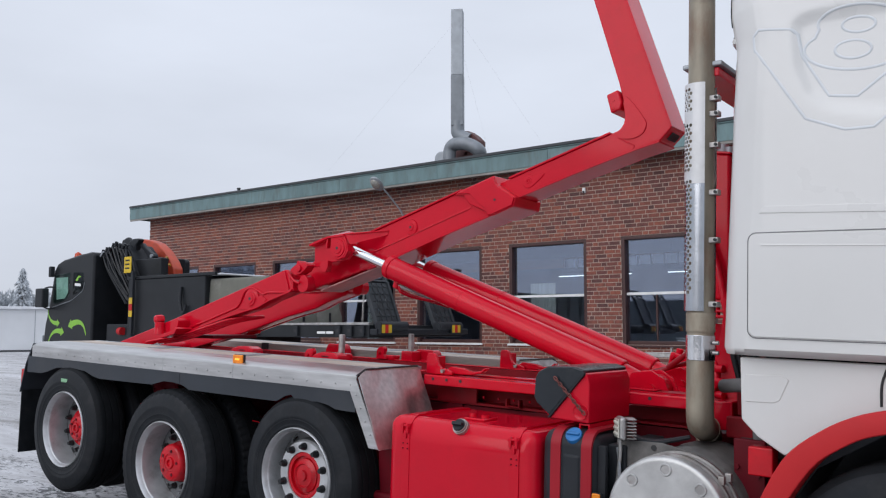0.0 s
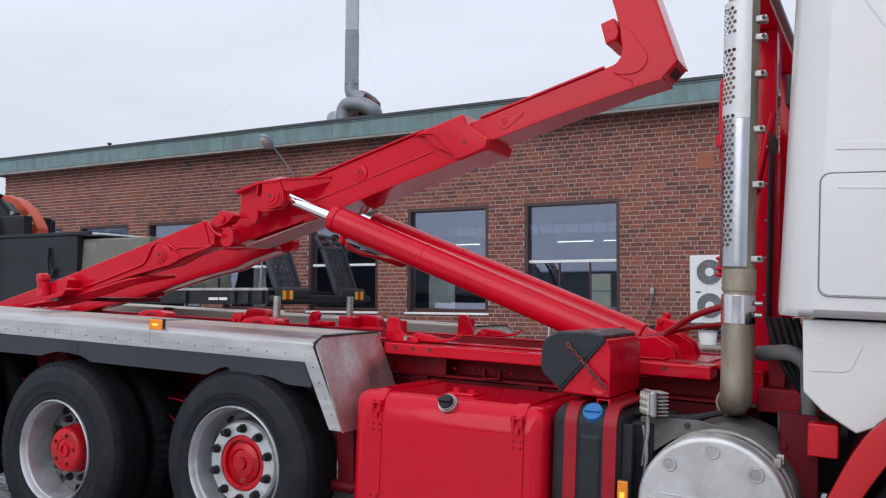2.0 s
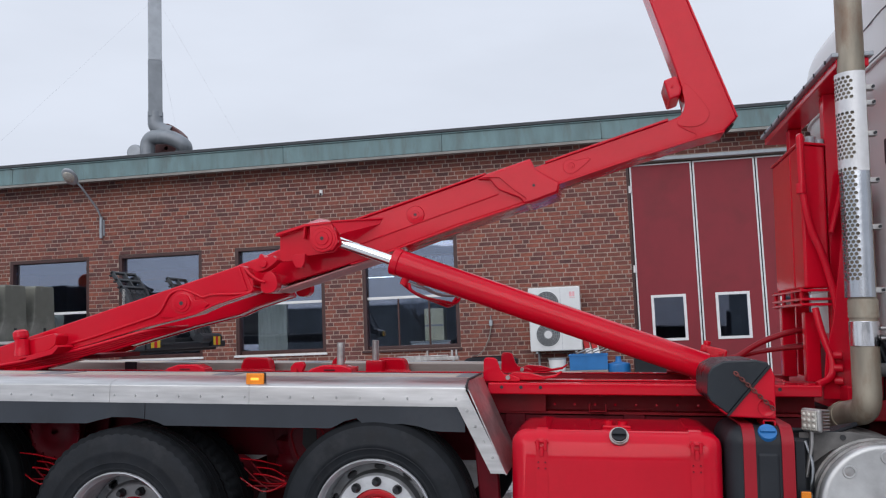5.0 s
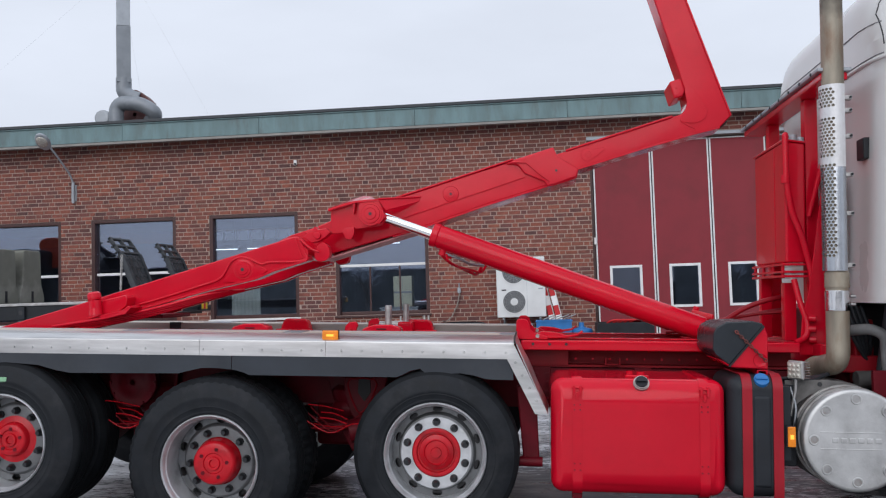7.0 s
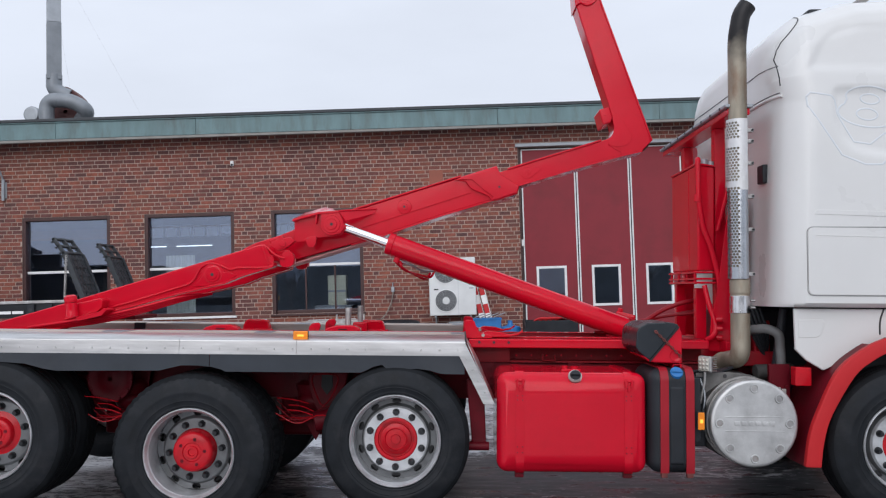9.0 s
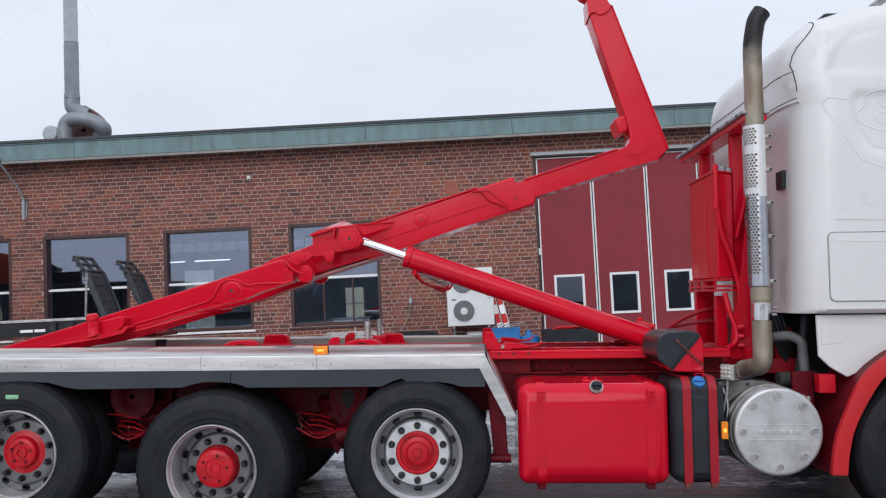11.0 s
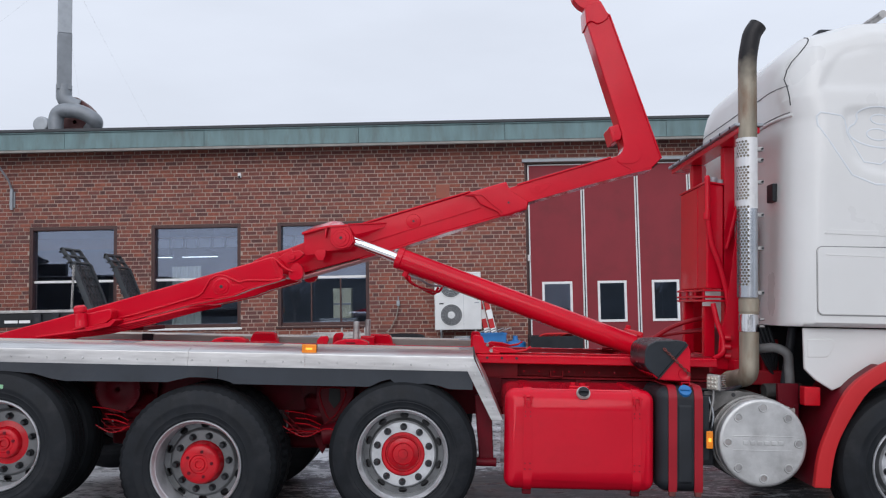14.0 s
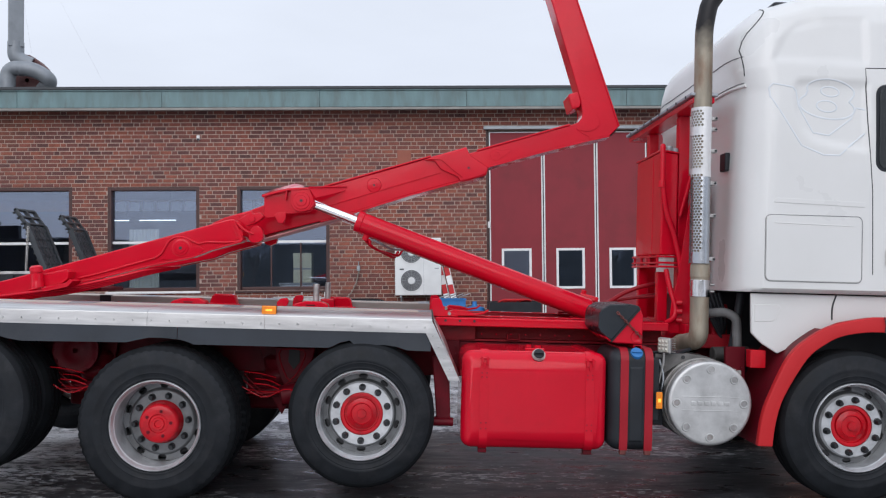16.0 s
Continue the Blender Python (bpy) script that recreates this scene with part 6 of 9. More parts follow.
def lift_arm():
    """Outer box arm, sliding sleeve, inner arm with the upright jib, and the hook on top."""
    outer = [(-4.95, 1.735), (-4.40, 1.880), (-4.20, 1.932), (-3.65, 2.112), (-3.20, 2.242), (-3.22, 2.50), (-3.48, 2.424), (-4.40, 2.152), (-4.80, 2.03), (-5.05, 1.93)]
    arm = swung(part("lift_arm", prism(outer, 4.895, 5.185, 0.012, 2), RED, truck, "red welded box-section lift arm"))
    part("arm_tail", prism([(-5.32, 1.80), (-5.25, 1.865), (-5.16, 1.908), (-4.85, 2.0), (-4.78, 2.035), (-4.6, 1.92), (-4.95, 1.735), (-5.2, 1.70)], 4.905, 5.175, 0.008), RED, arm)
    # longitudinal weld line and flange edges
    part("weld_line", tube([(-4.34, 4.893, 2.005), (-3.40, 4.893, 2.296)], 0.006, 6, 0), RED, arm)
    part("top_flange", prism([(-4.36, 2.160), (-3.48, 2.424), (-3.48, 2.437), (-4.36, 2.175)], 4.882, 5.198, 0.003), RED, arm)
    part("bottom_flange", prism([(-4.38, 1.874), (-4.20, 1.921), (-3.65, 2.101), (-3.22, 2.225), (-3.22, 2.238), (-3.65, 2.114), (-4.20, 1.934), (-4.38, 1.887)], 4.885, 5.195, 0.003), RED, arm)
    def boss(x, z, y, r, parent, out=0.022, hole=True):
        b = part("pin_boss", lathe([(0.010, y - out + 0.006), (0.010, y - out), (r * 0.45, y - out), (r * 0.5, y - out + 0.005), (r * 0.78, y - out + 0.005), (r * 0.82, y - out * 0.5), (r, y - out * 0.5), (r + 0.006, y + 0.004)], x, z, 32, cap_first=True), RED, parent)
        if hole:
            part("pin_hole", rod((x, y - out - 0.001, z), (x, y - out + 0.012, z), 0.009, seg=12), GAP, b)
        return b
    boss(-3.943, 2.186, 4.893, 0.055, arm, 0.014)
    # sleeve
    sl = [(-3.535, 2.395), (-3.47, 2.425), (-3.19, 2.508), (-3.16, 2.44), (-3.010, 2.345), (-3.025, 2.278), (-3.191, 2.226), (-3.236, 2.220), (-3.262, 2.26), (-3.40, 2.32), (-3.45, 2.385)]
    part("sleeve", prism(sl, 4.865, 5.215, 0.010, 2), RED, arm, "red sliding sleeve")
    part("sleeve_plate", prism([(-3.50, 2.40), (-3.19, 2.492), (-3.165, 2.436), (-3.018, 2.338), (-3.032, 2.288), (-3.191, 2.236), (-3.230, 2.230), (-3.225, 2.255), (-3.303, 2.314), (-3.389, 2.393)], 4.852, 4.866, 0.004), RED, arm)
    part("pin_hole", rod((-3.172, 4.850, 2.333), (-3.172, 4.856, 2.333), 0.009, seg=12), GAP, arm)
    # inner arm and jib, bent at the knee, with a rounded inner corner
    knee = [(-3.30, 2.262), (-3.016, 2.352), (-2.543, 2.488), (-2.163, 2.588), (-1.999, 2.624), (-1.921, 2.702), (-2.330, 3.906), (-2.40, 3.89), (-2.516, 3.830), (-2.272, 3.028), (-2.239, 2.888),
            (-2.226, 2.835), (-2.226, 2.800), (-2.236, 2.765), (-2.256, 2.738), (-2.285, 2.722), (-2.816, 2.566), (-3.3, 2.424)]
    inner = part("inner_arm", prism(knee, 4.925, 5.155, 0.010, 2), RED, arm, "bent red inner arm with upright jib")
    part("edge_flange", prism([(-3.1, 2.480), (-2.816, 2.563), (-2.33, 2.706), (-2.333, 2.720), (-2.816, 2.578), (-3.1, 2.494)], 4.914, 5.166, 0.003), RED, inner)
    part("edge_flange", prism([(-1.916, 2.705), (-2.325, 3.908), (-2.336, 3.904), (-1.927, 2.701)], 4.914, 5.166, 0.003), RED, inner)
    part("edge_flange", prism([(-3.016, 2.342), (-2.543, 2.478), (-2.163, 2.578), (-2.0, 2.613), (-2.0, 2.626), (-2.163, 2.592), (-2.543, 2.492), (-3.016, 2.356)], 4.914, 5.166, 0.003), RED, inner)
    # hollow end of the knee: a dark slot in its cut-off face
    m = Matrix.Translation((-1.9585, 5.04, 2.6615)) @ Matrix.Rotation(radians(-45), 4, 'Y')
    part("end_slot", box(-0.026, 0.026, -0.055, 0.055, -0.010, 0.0035, 0.002, 1, m), GAP, inner, "dark open end of the knee")
    # thin gusset plate with a crescent edge, and the weld that runs on from it
    g = [(-2.224, 2.938), (-2.171, 2.887), (-2.104, 2.788), (-2.083, 2.742), (-2.106, 2.686), (-2.162, 2.659), (-2.221, 2.660), (-2.275, 2.675), (-2.270, 2.716), (-2.236, 2.76), (-2.227, 2.82), (-2.239, 2.888)]
    for y in (4.917, 5.155):
        part("knee_gusset", prism(rounded_loop(g, 2), y, y + 0.008, 0.003), RED, inner)
    part("weld_line", tube([(-2.275, 4.924, 2.675), (-2.222, 4.924, 2.641), (-2.163, 4.924, 2.613), (-2.186, 4.924, 2.580)], 0.005, 6, 0.03), RED, inner)
    # tear-shaped wear patch on the inner arm
    kp = [(-2.942 + 0.048 * math.cos(radians(a)), 2.452 + 0.048 * math.sin(radians(a))) for a in range(60, 320, 20)] + [(-2.86, 2.452), (-2.815, 2.492), (-2.83, 2.503), (-2.9, 2.490)]
    part("keyhole_plate", prism(kp, 4.919, 4.926, 0.003), RED, inner)
    boss(-2.938, 2.454, 4.920, 0.022, inner, 0.005, False)
    # rest stub on the jib
    st = [(-2.351, 2.960), (-2.269, 2.985), (-2.243, 2.897), (-2.254, 2.855), (-2.318, 2.835)]
    part("rest_stub", prism(st, 4.90, 5.18, 0.012, 3), RED, inner)
    for dz in (0.0, 0.05):
        part("rest_bolt", rod((-2.30 + 0.02 * dz, 4.894, 2.865 + dz), (-2.30, 4.902, 2.865 + dz), 0.008, seg=8), RED, inner)
    # collar with a wavy lower edge, and the hook
    col = [(-2.533, 3.974), (-2.403, 4.018), (-2.350, 3.92), (-2.331, 3.903), (-2.355, 3.86), (-2.383, 3.838), (-2.412, 3.826), (-2.439, 3.824), (-2.462, 3.838), (-2.484, 3.846), (-2.505, 3.836), (-2.524, 3.817)]
    part("hook_collar", prism(col, 4.908, 5.172, 0.008, 2), RED, inner)
    hook = [(-2.461, 4.154), (-2.436, 4.121), (-2.411, 4.065), (-2.392, 4.02), (-2.42, 3.96), (-2.50, 3.95), (-2.530, 3.978), (-2.578, 4.009), (-2.622, 4.07), (-2.639, 4.151), (-2.628, 4.20), (-2.596, 4.245), (-2.551, 4.278),
            (-2.504, 4.290), (-2.478, 4.275), (-2.469, 4.247), (-2.489, 4.232), (-2.529, 4.228), (-2.561, 4.198), (-2.570, 4.159), (-2.554, 4.121), (-2.525, 4.103), (-2.497, 4.109), (-2.482, 4.146)]
    part("hook", prism(rounded_loop(hook, 3), 4.985, 5.095, 0.010, 2), RED, inner, "red container hook")
    # underside paint wear plate
    part("wear_plate", prism([(-4.9, 1.714), (-4.22, 1.908), (-4.22, 1.921), (-4.9, 1.727)], 4.91, 5.17, 0.002), material("pale_worn_underside", (0.55, 0.25, 0.25), 0.5, vary=0.3), arm, "pale worn underside strip")
    return arm


lift_arm()


def tipping_frame():
    """Pair of rear beams that carry the arm, with pivots, stops and lock claws."""
    beam = [(-7.40, 1.220), (-7.28, 1.255), (-6.736, 1.400), (-5.339, 1.800), (-5.06, 1.880), (-5.025, 1.878), (-5.002, 1.84), (-4.948, 1.714), (-4.965, 1.700), (-5.203, 1.632), (-5.337, 1.578), (-5.695, 1.502), (-6.281, 1.349), (-6.56, 1.285), (-7.28, 1.135), (-7.45, 1.13)]
    first = None
    for y in (4.655, 5.295):
        b = swung(part("tipping_beam", prism(beam, y, y + 0.13, 0.010, 2), RED, truck, "red tipping frame beam"))
        yo = y if y < MID else y + 0.13
        sgn = -1 if y < MID else 1
        y0, y1 = sorted((yo, yo + sgn * 0.012))
        part("edge_flange", prism([(-6.32, 1.334), (-5.695, 1.496), (-5.34, 1.572), (-5.205, 1.628), (-4.96, 1.698), (-4.96, 1.712), (-5.205, 1.642), (-5.34, 1.586), (-5.695, 1.510), (-6.32, 1.348)], *sorted((yo + sgn * 0.001, yo + sgn * 0.026)), 0.003), RED, b)
        # eye plate round the pivot
        eye = [(-5.433 + 0.088 * math.cos(radians(a)), 1.648 + 0.088 * math.sin(radians(a))) for a in range(12, 200, 12)]
        eye = [(-5.25, 1.640), (-5.30, 1.668)] + eye + [(-5.585, 1.560), (-5.44, 1.553), (-5.30, 1.60)]
        part("eye_plate", prism(eye, y0, y1, 0.004), RED, b)
        if y < MID:
            bo = part("pin_boss", lathe([(0.012, y - 0.030), (0.036, y - 0.030), (0.040, y - 0.024), (0.056, y - 0.024), (0.060, y - 0.016), (0.072, y - 0.014), (0.075, y - 0.010)], -5.433, 1.648, 32), RED, b)
            part("pin_hole", rod((-5.433, y - 0.031, 1.648), (-5.433, y - 0.022, 1.648), 0.013, seg=14), GAP, bo)
        ridge = [(-6.60, 1.310), (-6.281, 1.389), (-6.056, 1.447), (-5.625, 1.573), (-5.585, 1.605), (-5.525, 1.715), (-5.45, 1.742), (-5.378, 1.722), (-5.293, 1.680), (-5.248, 1.699), (-5.024, 1.698), (-4.955, 1.716)]
        part("weld_ridge", tube([(px, yo + sgn * 0.006, pz) for px, pz in ridge], 0.009, 8, 0.05), RED, b)
        # guide ear near the rear: a short round stop and a pressed bracket
        ye = 4.50 if y < MID else 5.44
        bm = bmesh.new()
        add_rod(bm, (-6.470, ye, 1.335), (-6.474, ye, 1.385), 0.047, 0.042, 18)
        add_rod(bm, (-6.474, ye, 1.385), (-6.478, ye, 1.440), 0.042, 0.042, 18)
        add_rod(bm, (-6.478, ye, 1.440), (-6.482, ye, 1.455), 0.042, 0.048, 18)
        add_rod(bm, (-6.482, ye, 1.455), (-6.488, ye, 1.485), 0.048, 0.047, 18)
        add_rod(bm, (-6.488, ye, 1.485), (-6.490, ye, 1.500), 0.047, 0.033, 18)
        part("stop_roller", bm, RED, b)
        part("stop_arm", prism([(-6.47, 1.43), (-6.27, 1.475), (-6.25, 1.455), (-6.26, 1.40), (-6.30, 1.365), (-6.46, 1.325), (-6.49, 1.34)], min(ye, yo) + 0.03, max(ye, yo) + 0.01, 0.006), RED, b)
        part("stop_web", prism([(-6.44, 1.33), (-6.26, 1.37), (-6.22, 1.40), (-6.20, 1.385), (-6.24, 1.34), (-6.42, 1.30)], min(ye, yo) - 0.02, max(ye, yo) + 0.01, 0.004), RED, b)
        # front claw: hinged hook, its rounded keeper and a short strut, with a raised rib on the beam's end
        claw = [(-4.995, 1.872), (-4.967, 1.898), (-4.923, 1.920), (-4.912, 1.948), (-4.895, 1.948), (-4.880, 1.926), (-4.825, 1.937), (-4.792, 1.905), (-4.833, 1.869), (-4.875, 1.845), (-4.93, 1.832)]
        part("lock_claw", prism(claw, y + 0.0, y + 0.085, 0.005, 2), RED, b)
        keeper = [(-4.862, 1.839), (-4.818, 1.816), (-4.800, 1.765), (-4.808, 1.722), (-4.840, 1.700), (-4.89, 1.700), (-4.915, 1.735), (-4.90, 1.80)]
        part("claw_keeper", prism(rounded_loop(keeper, 2), y + 0.015, y + 0.095, 0.006, 2), RED, b)
        part("claw_pin", rod((-4.885, y - 0.018, 1.885), (-4.885, y + 0.12, 1.885), 0.026, seg=14, bevel=0.004), RED, b)
        part("claw_link", tube([(-5.01, y - 0.004, 1.86), (-4.965, y - 0.010, 1.815), (-4.925, y - 0.010, 1.785), (-4.875, y - 0.004, 1.768)], 0.010, 8, 0.03), RED, b)
        part("claw_rib", prism([(-5.062, 1.868), (-5.046, 1.872), (-4.990, 1.722), (-5.006, 1.716)], y - 0.010, y, 0.002), RED, b)
        first = first or b
    # lower inner beam with hoses between the two
    part("cross_plate", box(-6.4, -6.1, 4.79, 5.29, 1.30, 1.33, 0.004), DARKRED, first)
    part("cross_tube", rod((-7.15, 4.66, 1.19), (-7.15, 5.42, 1.19), 0.05, seg=14), RED, first)
    part("cross_tube", rod((-5.0, 4.66, 1.76), (-5.0, 5.42, 1.76), 0.045, seg=14), RED, first)
    for k in range(4):
        y = 4.64 - 0.012 * k
        part("hydraulic_hose", tube([(-6.65 - 0.08 * k, y + 0.05, 1.25), (-6.3, y, 1.285 + 0.014 * k), (-5.95, y, 1.37 + 0.012 * k), (-5.66, y + 0.03, 1.455 + 0.01 * k), (-5.5, 4.85, 1.50)], 0.012, 8, 0.2, 4), RED, first, "red overpainted hydraulic hose")
    part("rear_pivot", rod((-7.35, 4.58, 1.175), (-7.35, 5.50, 1.175), 0.06, seg=18), RED, first)


tipping_frame()


def hood():
    """Bracket that joins arm and cylinders: an outer cheek, roofed over, on each side."""
    cheek = [(-4.81, 2.073), (-4.617, 2.126), (-4.45, 2.137), (-4.413, 2.06), (-4.396, 2.007), (-4.441, 1.949), (-4.575, 1.937), (-4.629, 1.932), (-4.638, 1.893), (-4.652, 1.856), (-4.692, 1.857), (-4.72, 1.906), (-4.809, 1.898)]
    px, pz = -4.506, 2.035
    for s, yo in ((1, 4.70), (-1, 5.38)):
        def Y(d):
            return yo + s * d
        def slab(pts, d0, d1, bevel=0.003):
            return prism(pts, *sorted((Y(d0), Y(d1))), bevel)
        c = swung(part("cylinder_bracket", slab(cheek, 0.045, 0.065, 0.004), RED, truck, "red cylinder bracket on the arm"))
        block = [(-4.592, 2.128), (-4.45, 2.137), (-4.415, 2.06), (-4.405, 2.01), (-4.44, 1.962), (-4.50, 1.948), (-4.562, 1.965), (-4.590, 2.01)]
        part("boss_plate", slab(block, -0.002, 0.046, 0.004), RED, c)
        part("bottom_lug", slab([(-4.629, 1.945), (-4.632, 1.893), (-4.652, 1.856), (-4.692, 1.857), (-4.722, 1.915), (-4.70, 1.945)], 0.012, 0.046), RED, c)
        near = [(-4.818, 2.078), (-4.70, 2.112), (-4.617, 2.132), (-4.53, 2.138), (-4.445, 2.140)]
        ridge = [(-4.82, 2.108), (-4.748, 2.146), (-4.587, 2.190), (-4.531, 2.180), (-4.490, 2.152)]
        part("bracket_roof", sheet([(x, Y(-0.012), z) for x, z in near], [(x, Y(0.185), z) for x, z in ridge], 0.012), RED, c, "sloping red roof plate")
        part("bracket_lip", slab([(-4.818, 2.062), (-4.617, 2.116), (-4.45, 2.127), (-4.45, 2.137), (-4.617, 2.128), (-4.815, 2.076)], -0.012, 0.064, 0.002), RED, c)
        part("bracket_rib", slab([(-4.640, 2.04), (-4.632, 2.12), (-4.618, 2.12), (-4.628, 2.04)], -0.004, 0.046, 0.002), RED, c)
        part("pin_boss", lathe([(0.012, Y(-0.020)), (0.040, Y(-0.020)), (0.044, Y(-0.014)), (0.066, Y(-0.014)), (0.070, Y(-0.006)), (0.084, Y(-0.006)), (0.088, Y(0.004))], px, pz, 32), RED, c)
        part("pin_hole", rod((px, Y(-0.021), pz), (px, Y(0.0), pz), 0.012, seg=12), GAP, c)
        part("pivot_pin", rod((px, Y(0.01), pz), (px, Y(0.20), pz), 0.04, seg=16), RED, c)
        part("top_fin", sheet([(-4.452, Y(0.012), 2.139), (-4.396, Y(0.012), 2.062)], [(-4.165, Y(0.192), 2.168), (-4.178, Y(0.192), 2.138)], 0.010), RED, c)
        part("fin_lip", tube([(-4.452, Y(0.012), 2.143), (-4.165, Y(0.190), 2.172)], 0.007, 6, 0), RED, c)


hood()


def cylinder(y):
    a, b = SWING @ Vector((-4.50, y, 2.045)), Vector((-1.985, y, 1.205))
    d = (b - a).normalized()
    def at(s):
        return a + d * s
    L = (b - a).length
    out = L - 2.652  # how far the rod is pushed out beyond its shortest
    cyl = part("lift_cylinder", rod(at(out + 0.47), at(L - 0.22), 0.084, seg=36, bevel=0.012), RED, truck, "red hydraulic cylinder with chromed rod")
    part("cylinder_head", rod(at(out + 0.425), at(out + 0.475), 0.088, seg=36, bevel=0.006), RED, cyl)
    part("piston_rod", rod(at(0.06), at(out + 0.44), 0.036, seg=24), CHROME, cyl, "chromed piston rod")
    part("rod_eye", lathe([(0.03, y - 0.04), (0.062, y - 0.04), (0.062, y + 0.04), (0.03, y + 0.04)], a.x, a.z, 24, close=True), RED, cyl)
    part("cylinder_eye", lathe([(0.03, y - 0.05), (0.085, y - 0.05), (0.085, y + 0.05), (0.03, y + 0.05)], b.x, b.z, 28, close=True), RED, cyl)
    part("end_cap", rod(at(L - 0.25), at(L - 0.05), 0.07, 0.055, 24), RED, cyl)
    part("weld_seam", rod(at(out + 1.15), at(out + 1.162), 0.0865, seg=36), RED, cyl)
    dn = Vector((d.z, 0, -d.x))
    if dn.z > 0:
        dn = -dn
    part("port_block", rod(at(out + 0.54) + dn * 0.07, at(out + 0.54) + dn * 0.125, 0.026, seg=10, bevel=0.005), RED, cyl)
    if y < MID:
        # pipes that cross to the other cylinder
        for k, (r, drop) in enumerate(((0.012, 0.0), (0.010, 0.03))):
            p0, p1 = at(out + 0.54 + 0.05 * k) + dn * (0.12 + 0.02 * k), at(out + 0.80 + 0.03 * k) + dn * (0.175 - drop) + Vector((0, 0.40, 0))
            part("oil_pipe", tube([at(out + 0.52 + 0.05 * k) + dn * 0.10, p0, p0 + (p1 - p0) * 0.25 + dn * 0.02, p1, p1 + Vector((0.03, 0.06, 0.06))], r, 8, 0.04, 4), RED, cyl, "red overpainted oil pipe")
        part("grey_hose", tube([at(out + 0.56) + dn * 0.10, at(out + 0.66) + dn * 0.10 + Vector((0, 0.03, 0)), at(out + 0.76) + dn * 0.115 + Vector((0, 0.12, 0)), at(out + 0.84) + dn * 0.085 + Vector((0, 0.2, 0))], 0.010, 8, 0.05, 4), GREY_METAL, cyl, "pale grey hose")
    # foot clevis on the subframe
    for s in (-0.075, 0.06):
        part("clevis_plate", prism([(-2.16, 1.21), (-2.10, 1.30), (-1.98, 1.315), (-1.90, 1.27), (-1.86, 1.17), (-1.86, 1.10), (-2.2, 1.10)], y + s, y + s + 0.016, 0.004), RED, cyl)
    part("foot_pin", rod((b.x, y - 0.10, b.z), (b.x, y + 0.10, b.z), 0.032, seg=16), RED, cyl)


cylinder(4.80)
cylinder(5.28)


def frame_fittings():
    """Cradles, guide posts, brackets, hoses and valves along the subframe."""
    for y in (4.62, 5.44):
        p = part("guide_post", rod((-4.372, y, 1.24), (-4.372, y, 1.430), 0.024, seg=18, bevel=0.004), STEEL, truck, "bare steel guide post")
        part("post_socket", box(-4.43, -4.31, y - 0.06, y + 0.06, 1.205, 1.29, 0.012), RED, truck)
        near = y < MID
        lug = [(-4.665, 1.215), (-4.66, 1.285), (-4.635, 1.312), (-4.585, 1.318), (-4.57, 1.295), (-4.585, 1.255), (-4.56, 1.215)]
        part("upright_lug", prism(lug, y - 0.10, y - 0.06, 0.006), RED, truck)
        part("lug_bolt", rod((-4.625, y - 0.10, 1.265), (-4.625, y - 0.115, 1.265), 0.014, seg=6), HUB_RED, truck)
        part("guide_block", box(-4.64, -4.50, y - 0.07, y + 0.02, 1.215, 1.248, 0.008), RED, truck)
        yo = y - 0.15 if near else y + 0.06
        for x0 in (-4.40, -5.42):
            if near:
                dx = -0.13 if x0 > -5 else -0.04
                pad = [(x0 + dx, 1.215), (x0 + dx, 1.262), (x0 + dx + 0.02, 1.278), (x0 + dx + 0.09, 1.299), (x0 + dx + 0.21, 1.300), (x0 + dx + 0.262, 1.280), (x0 + dx + 0.27, 1.262), (x0 + dx + 0.27, 1.215)]
                ear = part("tie_ear", prism(pad, yo, yo + 0.11, 0.008, 2), RED, truck, "red tie-down ear")
                part("ear_slot", box(x0 + dx + 0.10, x0 + dx + 0.17, yo - 0.003, yo + 0.01, 1.264, 1.275, 0.003), DARKRED, ear)
            else:
                pad = [(x0, 1.19), (x0 + 0.005, 1.245), (x0 + 0.025, 1.292), (x0 + 0.05, 1.305), (x0 + 0.20, 1.303), (x0 + 0.225, 1.285), (x0 + 0.24, 1.235), (x0 + 0.24, 1.19)]
                ear = part("tie_block", prism(pad, yo, yo + 0.10, 0.014, 3), RED, truck, "red tie-down block with rounded top")
                part("block_foot", box(x0 - 0.03, x0 + 0.27, yo - 0.03, yo + 0.02, 1.19, 1.222, 0.006), RED, ear)
        fork = [(-3.475, 1.208), (-3.472, 1.330), (-3.460, 1.346), (-3.415, 1.346), (-3.395, 1.335), (-3.375, 1.275), (-3.352, 1.250), (-3.30, 1.243), (-3.262, 1.228), (-3.262, 1.208)]
        yf = y - 0.12 if near else y - 0.04
        part("latch_fork", prism(fork, yf, yf + 0.028, 0.006, 2), RED, truck, "red latch fork")
        part("fork_plate", box(-3.47, -3.40, yf + 0.03, yf + 0.12, 1.208, 1.325, 0.008), RED, truck)
        part("latch_tongue", prism([(-3.36, 1.228), (-3.30, 1.262), (-3.20, 1.255), (-3.13, 1.236), (-3.06, 1.248), (-3.03, 1.27), (-3.02, 1.262), (-3.06, 1.232), (-3.14, 1.216), (-3.34, 1.212)], yf + 0.04, yf + 0.09, 0.006, 2), RED, truck)
        part("latch_pin", rod((-3.33, yf - 0.02, 1.232), (-3.33, yf + 0.13, 1.232), 0.013, seg=10), STEEL, truck)
    # bracket beside the cylinder foot
    m = Matrix.Translation((-2.06, 5.47, 1.335)) @ Matrix.Rotation(radians(14), 4, 'Y') @ Matrix.Rotation(radians(-12), 4, 'Z')
